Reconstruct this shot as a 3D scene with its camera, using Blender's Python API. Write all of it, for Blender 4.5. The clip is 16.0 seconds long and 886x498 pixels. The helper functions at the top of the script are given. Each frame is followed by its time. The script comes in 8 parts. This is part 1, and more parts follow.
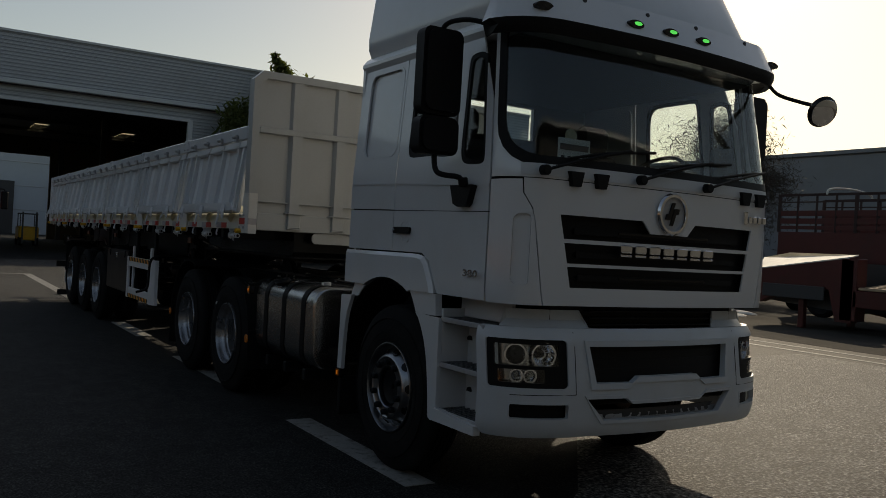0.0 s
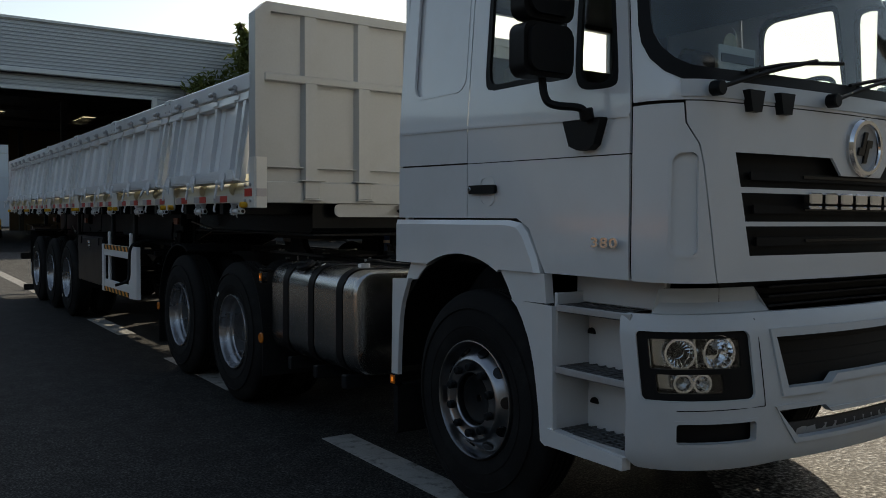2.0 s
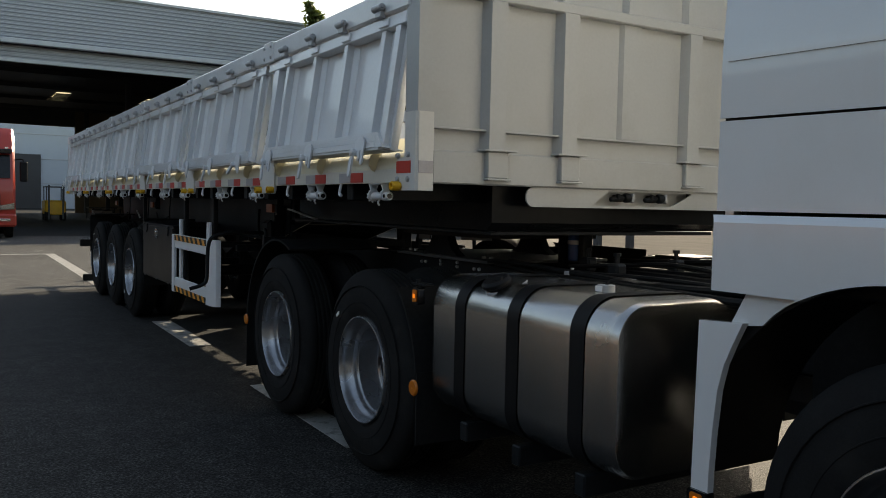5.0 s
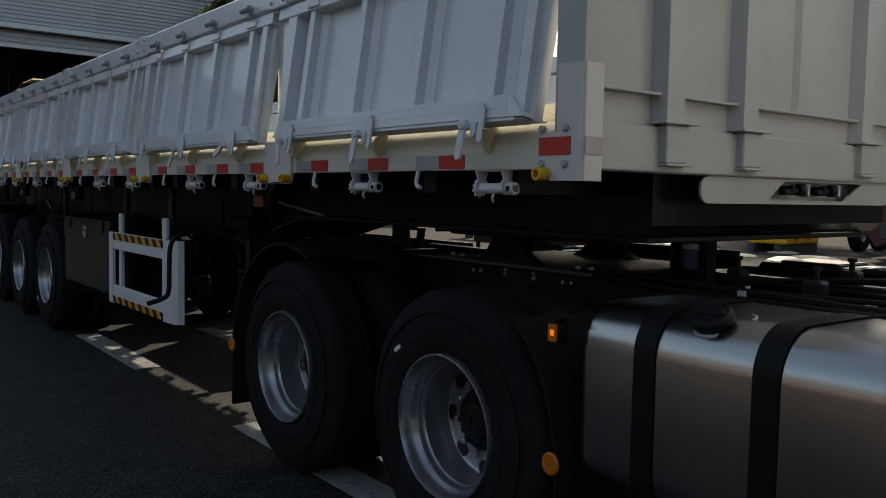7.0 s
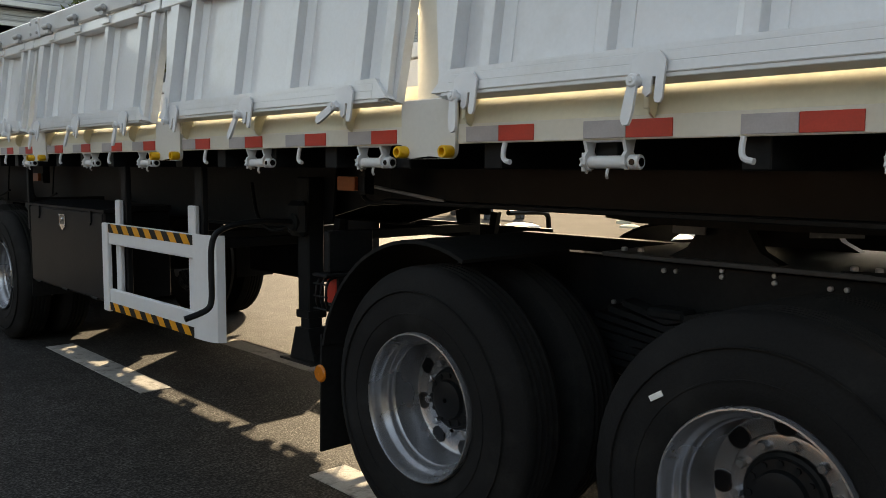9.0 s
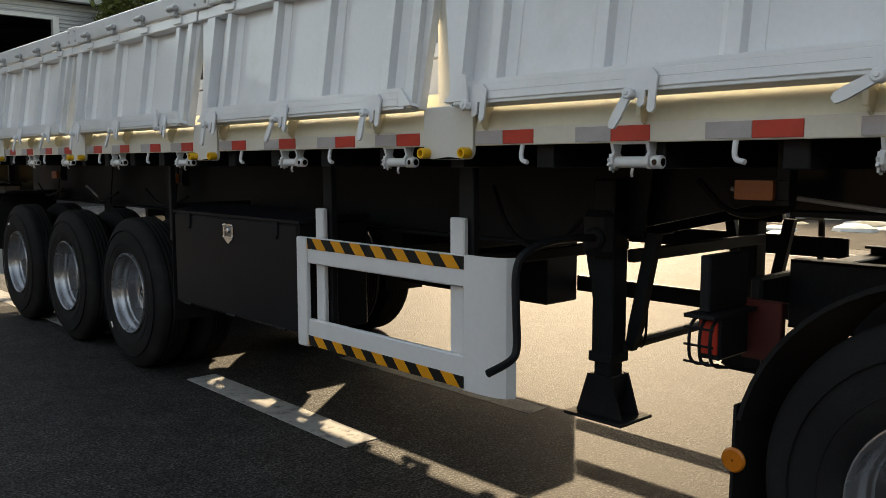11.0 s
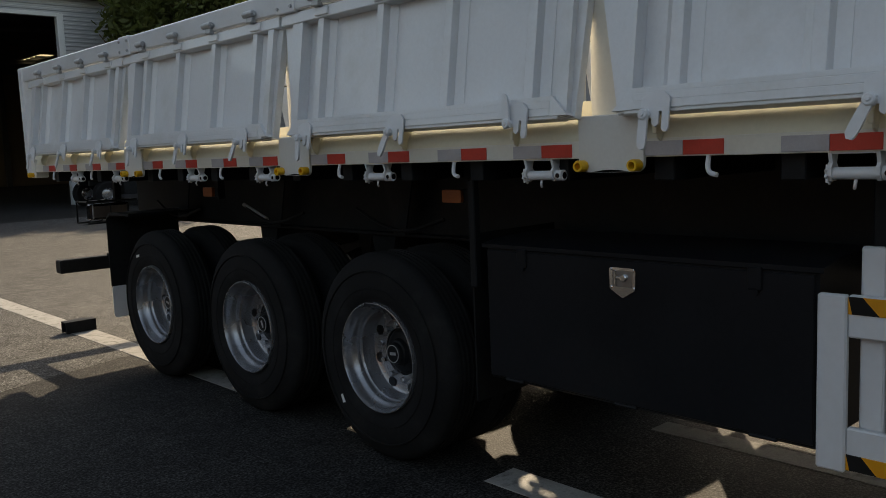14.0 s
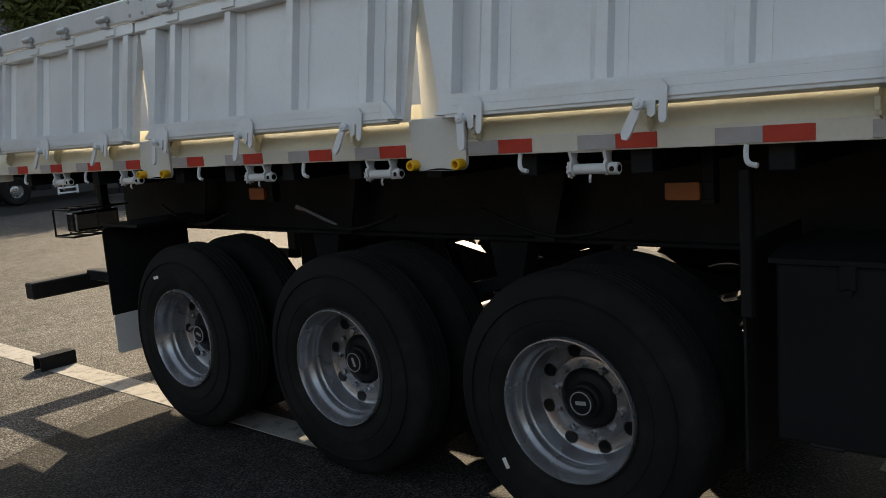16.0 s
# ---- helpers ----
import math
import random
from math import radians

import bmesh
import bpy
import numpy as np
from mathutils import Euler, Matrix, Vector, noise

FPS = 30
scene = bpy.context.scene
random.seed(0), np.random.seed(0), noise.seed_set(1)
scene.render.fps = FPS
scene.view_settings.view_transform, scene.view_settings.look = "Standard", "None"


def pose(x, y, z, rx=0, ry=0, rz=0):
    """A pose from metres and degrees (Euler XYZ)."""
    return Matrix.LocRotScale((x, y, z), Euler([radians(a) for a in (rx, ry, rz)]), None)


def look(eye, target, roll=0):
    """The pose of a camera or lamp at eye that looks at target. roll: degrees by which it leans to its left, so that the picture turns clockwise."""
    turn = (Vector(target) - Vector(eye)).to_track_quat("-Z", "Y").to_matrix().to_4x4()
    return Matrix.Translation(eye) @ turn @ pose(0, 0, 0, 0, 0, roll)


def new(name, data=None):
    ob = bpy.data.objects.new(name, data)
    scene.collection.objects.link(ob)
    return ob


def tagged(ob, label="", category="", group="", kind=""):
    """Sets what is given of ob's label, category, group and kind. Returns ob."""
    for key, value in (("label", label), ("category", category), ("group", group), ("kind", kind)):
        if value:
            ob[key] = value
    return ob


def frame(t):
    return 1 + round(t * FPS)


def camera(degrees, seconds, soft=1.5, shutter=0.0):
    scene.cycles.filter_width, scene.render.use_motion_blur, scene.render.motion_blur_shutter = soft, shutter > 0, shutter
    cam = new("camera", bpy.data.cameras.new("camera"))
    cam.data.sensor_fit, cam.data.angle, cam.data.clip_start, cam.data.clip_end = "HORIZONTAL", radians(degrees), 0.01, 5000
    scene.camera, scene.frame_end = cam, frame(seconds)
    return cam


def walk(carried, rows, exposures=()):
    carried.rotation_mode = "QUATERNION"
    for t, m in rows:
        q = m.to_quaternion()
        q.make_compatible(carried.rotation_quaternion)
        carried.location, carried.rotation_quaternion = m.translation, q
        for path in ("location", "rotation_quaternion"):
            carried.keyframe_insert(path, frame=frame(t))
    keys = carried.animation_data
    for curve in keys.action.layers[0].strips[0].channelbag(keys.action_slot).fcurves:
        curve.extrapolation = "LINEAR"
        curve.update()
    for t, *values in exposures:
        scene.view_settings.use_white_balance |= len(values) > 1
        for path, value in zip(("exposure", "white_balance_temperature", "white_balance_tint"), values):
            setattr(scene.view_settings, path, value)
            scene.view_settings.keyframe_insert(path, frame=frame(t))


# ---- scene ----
from mathutils import geometry

cam = camera(55.9, 16.0, 0.9)
PATH = [
    (0, (-2.506, -9.326, 1.54), (-1.43, -7.64, 1.531), 3.2),
    (0.5, (-2.458, -8.965, 1.532), (-1.339, -7.308, 1.47), 3.2),
    (1, (-2.375, -8.569, 1.539), (-1.256, -6.912, 1.469), 2.2),
    (1.5, (-2.353, -8.147, 1.525), (-1.231, -6.493, 1.455), 1.0),
    (2, (-2.252, -7.775, 1.489), (-1.12, -6.128, 1.412), 0.3),
    (2.5, (-2.12, -7.403, 1.494), (-1.012, -5.74, 1.409), 0.1),
    (3, (-2.052, -7.023, 1.495), (-0.982, -5.335, 1.406), 0.1),
    (3.5, (-1.924, -6.65, 1.475), (-0.878, -4.948, 1.385), 0.1),
    (4, (-1.841, -6.287, 1.477), (-0.849, -4.553, 1.382), 0.4),
    (4.2, (-1.829, -6.122, 1.472), (-0.847, -4.383, 1.377), 0.7),
    (6.3, (-1.854, -4.503, 1.511), (-0.696, -2.877, 1.386), 1.6),
    (6.5, (-1.842, -4.344, 1.508), (-0.667, -2.73, 1.386), 1.3),
    (7, (-1.886, -3.92, 1.503), (-0.666, -2.34, 1.369), 1.1),
    (7.5, (-1.924, -3.512, 1.503), (-0.612, -2.011, 1.35), 1.4),
    (8, (-1.915, -3.108, 1.519), (-0.585, -1.623, 1.357), 1.0),
    (8.5, (-1.987, -2.691, 1.515), (-0.631, -1.231, 1.343), 0.9),
    (9, (-1.986, -2.33, 1.498), (-0.623, -0.879, 1.308), 0.4),
    (9.5, (-1.988, -1.908, 1.529), (-0.681, -0.407, 1.332), -0.9),
    (9.7, (-2.023, -1.721, 1.524), (-0.736, -0.203, 1.322), -0.8),
    (11.8, (-2.336, 0.172, 1.533), (-0.954, 1.6, 1.314), 0.0),
    (12, (-2.34, 0.354, 1.561), (-0.957, 1.782, 1.339), -0.1),
    (12.5, (-2.432, 0.802, 1.569), (-1.059, 2.238, 1.343), -0.1),
    (13, (-2.485, 1.238, 1.574), (-1.115, 2.677, 1.343), -1.3),
    (13.5, (-2.497, 1.691, 1.611), (-1.145, 3.147, 1.386), -2.1),
    (14, (-2.562, 2.138, 1.638), (-1.195, 3.578, 1.403), -2.3),
    (14.5, (-2.545, 2.552, 1.643), (-1.134, 3.948, 1.394), -3.3),
    (15, (-2.562, 3.008, 1.679), (-1.125, 4.373, 1.409), -3.8),
    (15.5, (-2.588, 3.42, 1.711), (-1.091, 4.717, 1.43), -3.9),
    (16, (-2.537, 3.817, 1.717), (-1.032, 5.1, 1.42), -4.3),
]
EXPOSURES = [(0.0, -0.34, 8750, 10), (1.0, -0.42, 8500, 10), (1.5, -0.03, 8200, 9), (2.5, 1.1, 8400, 8), (4.0, 1.32, 8800, 9), (6.5, 1.1, 8400, 10), (7.0, 0.82, 8300, 11), (8.0, 1.75, 9900, 12), (8.5, 1.97, 11100, 12), (9.0, 2.12, 11400, 12), (12.5, 1.75, 10700, 12), (13.5, 1.42, 9900, 12), (14.0, 1.18, 9800, 12), (14.5, 1.25, 9800, 12), (15.0, 1.42, 9900, 12), (16.0, 1.52, 10000, 12)]
walk(cam, [(t, look(eye, target, roll)) for t, eye, target, roll in PATH], EXPOSURES)

# ---- light ----
AZ, EL = radians(51.7), radians(28.9)
SUN = Vector((math.sin(AZ) * math.cos(EL), math.cos(AZ) * math.cos(EL), math.sin(EL)))
world = bpy.data.worlds.new("sky")
scene.world = world
world.use_nodes = True
_n = world.node_tree.nodes
_sky = _n.new("ShaderNodeTexSky")
_sky.sky_type, _sky.sun_disc = "NISHITA", False
_sky.sun_elevation, _sky.sun_rotation = EL, AZ
_sky.air_density, _sky.dust_density, _sky.ozone_density, _sky.altitude = 1.0, 0.9, 1.0, 50
world.node_tree.links.new(_sky.outputs[0], _n["Background"].inputs[0])
_n["Background"].inputs[1].default_value = 0.112
_sun = new("sun", bpy.data.lights.new("sun", "SUN"))
_sun.data.energy, _sun.data.angle, _sun.data.color = 2.85, radians(0.6), (1.0, 0.965, 0.905)
_sun.matrix_world = look(SUN * 60, (0, 0, 0))

# ---- materials ----


def mat(name, color, rough=0.5, metal=0.0, vary=0.12, scale=3.0, fine=40.0, bump=0.0, coat=0.0, spec=0.5, stain=None, emit=0.0):
    """Two scales of tone, a roughness that wanders, fine relief, and stains of a second colour where given."""
    m = bpy.data.materials.new(name)
    m.use_nodes = True
    nt = m.node_tree
    N, L = nt.nodes, nt.links
    p = N["Principled BSDF"]
    co = N.new("ShaderNodeTexCoord")
    big, small = N.new("ShaderNodeTexNoise"), N.new("ShaderNodeTexNoise")
    for tex, s, d in ((big, scale, 5), (small, fine, 3)):
        tex.inputs["Scale"].default_value, tex.inputs["Detail"].default_value = s, d
        L.new(co.outputs["Object"], tex.inputs["Vector"])
    both = N.new("ShaderNodeMath")
    both.operation = "MULTIPLY_ADD"
    both.inputs[1].default_value = 0.6
    L.new(big.outputs[0], both.inputs[0])
    half = N.new("ShaderNodeMath")
    half.operation = "MULTIPLY"
    half.inputs[1].default_value = 0.4
    L.new(small.outputs[0], half.inputs[0])
    L.new(half.outputs[0], both.inputs[2])
    ramp = N.new("ShaderNodeValToRGB")
    lo, hi = [tuple(min(1, c * k) for c in color) + (1,) for k in (1 - vary, 1 + vary)]
    ramp.color_ramp.elements[0].position, ramp.color_ramp.elements[1].position = 0.32, 0.68
    ramp.color_ramp.elements[0].color, ramp.color_ramp.elements[1].color = lo, hi
    L.new(both.outputs[0], ramp.inputs[0])
    out = ramp.outputs[0]
    if stain:
        col, amount, s = stain
        tex = N.new("ShaderNodeTexNoise")
        tex.inputs["Scale"].default_value, tex.inputs["Detail"].default_value, tex.inputs["Roughness"].default_value = s, 8, 0.65
        L.new(co.outputs["Object"], tex.inputs["Vector"])
        mask = N.new("ShaderNodeMapRange")
        mask.inputs[1].default_value, mask.inputs[2].default_value, mask.inputs[4].default_value = 0.52, 0.72, amount
        L.new(tex.outputs[0], mask.inputs[0])
        mix = N.new("ShaderNodeMixRGB")
        mix.inputs[2].default_value = (*col, 1)
        L.new(mask.outputs[0], mix.inputs[0])
        L.new(out, mix.inputs[1])
        out = mix.outputs[0]
    L.new(out, p.inputs["Base Color"])
    rr = N.new("ShaderNodeMapRange")
    rr.inputs[3].default_value, rr.inputs[4].default_value = max(0.02, rough * 0.8), min(1, rough * 1.2)
    L.new(big.outputs[0], rr.inputs[0])
    L.new(rr.outputs[0], p.inputs["Roughness"])
    p.inputs["Metallic"].default_value = metal
    p.inputs["Specular IOR Level"].default_value = spec
    p.inputs["Coat Weight"].default_value, p.inputs["Coat Roughness"].default_value = coat, 0.06
    if bump:
        b = N.new("ShaderNodeBump")
        b.inputs["Strength"].default_value, b.inputs["Distance"].default_value = bump, 0.01
        L.new(small.outputs[0], b.inputs["Height"])
        L.new(b.outputs[0], p.inputs["Normal"])
    if emit:
        p.inputs["Emission Color"].default_value, p.inputs["Emission Strength"].default_value = (*color, 1), emit
    return m


def glass(name, tint, rough=0.02, clear=0.75):
    """Thin pane: mostly lets light through, with a mirror film by Fresnel."""
    m = bpy.data.materials.new(name)
    m.use_nodes = True
    N, L = m.node_tree.nodes, m.node_tree.links
    N.remove(N["Principled BSDF"])
    tr, gl, mix, lw = N.new("ShaderNodeBsdfTransparent"), N.new("ShaderNodeBsdfGlossy"), N.new("ShaderNodeMixShader"), N.new("ShaderNodeLayerWeight")
    tr.inputs[0].default_value = (*[c * clear for c in tint], 1)
    gl.inputs["Roughness"].default_value = rough
    lw.inputs[0].default_value = 0.5
    power, film = N.new("ShaderNodeMath"), N.new("ShaderNodeMath")
    power.operation, power.inputs[1].default_value = "POWER", 5.0
    film.operation, film.inputs[1].default_value, film.inputs[2].default_value = "MULTIPLY_ADD", 0.9, 0.045
    L.new(lw.outputs["Facing"], power.inputs[0])
    L.new(power.outputs[0], film.inputs[0])
    L.new(film.outputs[0], mix.inputs[0])
    L.new(tr.outputs[0], mix.inputs[1])
    L.new(gl.outputs[0], mix.inputs[2])
    L.new(mix.outputs[0], N["Material Output"].inputs[0])
    return m


CAB = mat("cab_paint", (0.70, 0.72, 0.73), 0.16, vary=0.02, coat=1.0, bump=0.01, fine=220, stain=((0.55, 0.54, 0.5), 0.25, 1.2))
BUMPER = mat("bumper_plastic", (0.55, 0.58, 0.595), 0.38, vary=0.04, bump=0.03, fine=300, stain=((0.45, 0.44, 0.41), 0.3, 2.0))
BOARD = mat("board_paint", (0.66, 0.68, 0.70), 0.30, vary=0.05, scale=1.6, fine=70, bump=0.02, coat=0.6, stain=((0.50, 0.50, 0.47), 0.5, 2.4))
FACE = mat("pale_cream_paint", (0.66, 0.635, 0.56), 0.36, vary=0.05, scale=2.0, fine=60, bump=0.05, stain=((0.5, 0.46, 0.36), 0.35, 3.0))
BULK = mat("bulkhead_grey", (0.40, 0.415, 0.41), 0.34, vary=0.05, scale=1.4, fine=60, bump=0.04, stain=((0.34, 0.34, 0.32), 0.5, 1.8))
CREAM = mat("cream_paint", (0.66, 0.615, 0.47), 0.36, vary=0.06, scale=2.0, fine=60, bump=0.05, stain=((0.50, 0.46, 0.35), 0.4, 3.0))
PALE = mat("bulkhead_paint", (0.62, 0.615, 0.58), 0.4, vary=0.05, scale=1.4, fine=60, bump=0.04, stain=((0.52, 0.50, 0.44), 0.45, 1.8))
BLACK = mat("chassis_paint", (0.0115, 0.0135, 0.0155), 0.40, vary=0.3, spec=0.10, bump=0.05, stain=((0.030, 0.030, 0.030), 0.5, 2.5))
BOXBLACK = mat("toolbox_paint", (0.012, 0.013, 0.015), 0.34, vary=0.2, spec=0.08, bump=0.03, stain=((0.02, 0.02, 0.02), 0.5, 1.6))
RUBBER = mat("tyre_rubber", (0.0125, 0.0128, 0.0132), 0.8, vary=0.3, bump=0.15, fine=120, spec=0.10, stain=((0.031, 0.032, 0.031), 0.5, 5.0))
FLAP = mat("mudflap_rubber", (0.013, 0.0135, 0.014), 0.7, vary=0.4, bump=0.2, spec=0.06, stain=((0.016, 0.016, 0.015), 0.4, 4.0))
RIM = mat("rim_silver", (0.34, 0.352, 0.375), 0.30, metal=1.0, vary=0.08, bump=0.03, stain=((0.22, 0.2, 0.18), 0.5, 6.0))
STEELRIM = mat("rim_paint", (0.34, 0.35, 0.37), 0.27, metal=0.75, vary=0.1, bump=0.05, stain=((0.2, 0.18, 0.15), 0.5, 6.0))
DARKHUB = mat("hub_cast", (0.03, 0.03, 0.032), 0.5, vary=0.3, bump=0.2)
ALU = mat("tank_aluminium", (0.47, 0.465, 0.455), 0.25, metal=1.0, vary=0.06, bump=0.04, fine=150, stain=((0.42, 0.38, 0.33), 0.35, 3.0))
LAMPCHROME = mat("lamp_chrome", (0.93, 0.93, 0.94), 0.07, metal=1.0, vary=0.02)
LAMPGREY = mat("lamp_housing", (0.58, 0.585, 0.60), 0.14, metal=1.0, vary=0.1)
CHROME = mat("chrome", (0.75, 0.75, 0.76), 0.12, metal=1.0, vary=0.04)
GALV = mat("galvanised_steel", (0.44, 0.45, 0.46), 0.5, metal=0.5, vary=0.12, bump=0.1, stain=((0.3, 0.27, 0.22), 0.4, 8.0))
PLASTIC = mat("black_plastic", (0.007, 0.0072, 0.0078), 0.5, spec=0.16, vary=0.2, bump=0.06, fine=300)
GLOSSBLACK = mat("gloss_black", (0.008, 0.008, 0.009), 0.16, vary=0.1, spec=0.3)
NECKBLACK = mat("gooseneck_enamel", (0.008, 0.0095, 0.011), 0.22, vary=0.2, spec=0.08, scale=1.5, bump=0.06, fine=25, stain=((0.02, 0.018, 0.016), 0.6, 2.0))
GRATE = mat("grating_steel", (0.13, 0.135, 0.14), 0.5, metal=0.4, vary=0.2, bump=0.1)
AMBER = mat("amber_lens", (0.55, 0.15, 0.015), 0.25, vary=0.15, fine=90)
DULLAMBER = mat("dull_amber_lens", (0.26, 0.062, 0.012), 0.3, vary=0.2, fine=90)
AMBERLIT = mat("amber_lamp", (1.0, 0.24, 0.02), 0.3, vary=0.1, emit=0.4)
GREENLIT = mat("green_lamp", (0.05, 0.8, 0.15), 0.3, vary=0.1, emit=1.0)
REDTAPE = mat("red_tape", (0.55, 0.035, 0.02), 0.4, vary=0.12, scale=20, fine=200)
SILVERTAPE = mat("silver_tape", (0.40, 0.38, 0.39), 0.4, vary=0.1, scale=20, fine=200)
YELLOW = mat("yellow_plastic", (0.80, 0.42, 0.02), 0.4, vary=0.1, fine=100)
HAZBLACK = mat("hazard_black", (0.010, 0.010, 0.010), 0.5, vary=0.2, spec=0.2)
HAZYELLOW = mat("hazard_yellow", (0.74, 0.29, 0.015), 0.4, vary=0.1)
GUARD = mat("guard_paint", (0.66, 0.68, 0.70), 0.35, vary=0.04, bump=0.03, stain=((0.5, 0.48, 0.44), 0.3, 3.0))
PAPER = mat("paper", (0.75, 0.75, 0.72), 0.7, vary=0.04)
INK = mat("ink", (0.05, 0.05, 0.06), 0.7)
CLOTH = mat("seat_cloth", (0.045, 0.047, 0.055), 0.9, vary=0.3, fine=160, bump=0.2)
TRIM = mat("dashboard_trim", (0.03, 0.031, 0.034), 0.6, vary=0.2, fine=200, bump=0.1)
HEADLINE = mat("headlining", (0.05, 0.05, 0.055), 0.85, vary=0.2, fine=120)
SCREEN = glass("windscreen_glass", (0.86, 0.92, 0.93), clear=0.93)
PANE = glass("door_glass", (0.92, 0.95, 0.95), clear=0.985)
CLEAR = glass("lamp_glass", (0.97, 0.98, 0.98), clear=0.97)
MIRROR = mat("mirror_glass", (0.8, 0.8, 0.8), 0.03, metal=1.0, vary=0.01)
RED = mat("red_truck_paint", (0.42, 0.035, 0.02), 0.3, vary=0.1, coat=0.4, stain=((0.2, 0.05, 0.03), 0.3, 1.5))
OXIDE = mat("oxide_red_steel", (0.085, 0.013, 0.011), 0.5, vary=0.2, scale=1.5, bump=0.1, stain=((0.05, 0.02, 0.014), 0.5, 2.0))
# oxide red darkened for stakes and rails, backlit shade put into the colour
DARKOXIDE = mat("silhouette_red_steel", (0.030, 0.010, 0.009), 0.6, vary=0.25, scale=1.5, bump=0.1)
DECK = mat("deck_timber", (0.45, 0.33, 0.22), 0.7, vary=0.25, scale=1.0, fine=20, bump=0.2)
CLAD = mat("grey_cladding", (0.30, 0.33, 0.37), 0.42, metal=0.2, vary=0.07, scale=0.4, fine=8, stain=((0.22, 0.23, 0.24), 0.5, 0.5))
FLASH = mat("pale_flashing", (0.42, 0.45, 0.49), 0.4, metal=0.2, vary=0.08, scale=0.5)
FARWALL = mat("blue_grey_wall", (0.42, 0.48, 0.54), 0.6, vary=0.08, scale=0.3)
DARKSTEEL = mat("dark_steel", (0.05, 0.052, 0.055), 0.6, vary=0.2, scale=0.5)
BROWN = mat("inner_wall", (0.13, 0.10, 0.07), 0.8, vary=0.2, scale=0.4)
BARK = mat("bark", (0.10, 0.07, 0.05), 0.9, vary=0.3, scale=4, bump=0.3)
TWIG = mat("twig", (0.035, 0.028, 0.022), 0.8, vary=0.3, scale=2)
def leaf_material():
    """Leaves that let some light through, in several greens."""
    m = mat("leaf", (0.075, 0.095, 0.035), 0.5, vary=0.45, scale=1.2, fine=9, spec=0.2)
    N, L = m.node_tree.nodes, m.node_tree.links
    p, t, mix = N["Principled BSDF"], N.new("ShaderNodeBsdfTranslucent"), N.new("ShaderNodeMixShader")
    t.inputs[0].default_value, mix.inputs[0].default_value = (0.12, 0.15, 0.03, 1), 0.4
    L.new(p.outputs[0], mix.inputs[1])
    L.new(t.outputs[0], mix.inputs[2])
    L.new(mix.outputs[0], N["Material Output"].inputs[0])
    return m


LEAF = leaf_material()
BLUE = mat("blue_paint", (0.03, 0.10, 0.30), 0.4, vary=0.15)
SHEETING = mat("pale_sheeting", (0.62, 0.62, 0.58), 0.7, vary=0.15)
SAND = mat("sandbag_cloth", (0.55, 0.50, 0.36), 0.9, vary=0.2, scale=5, bump=0.2)


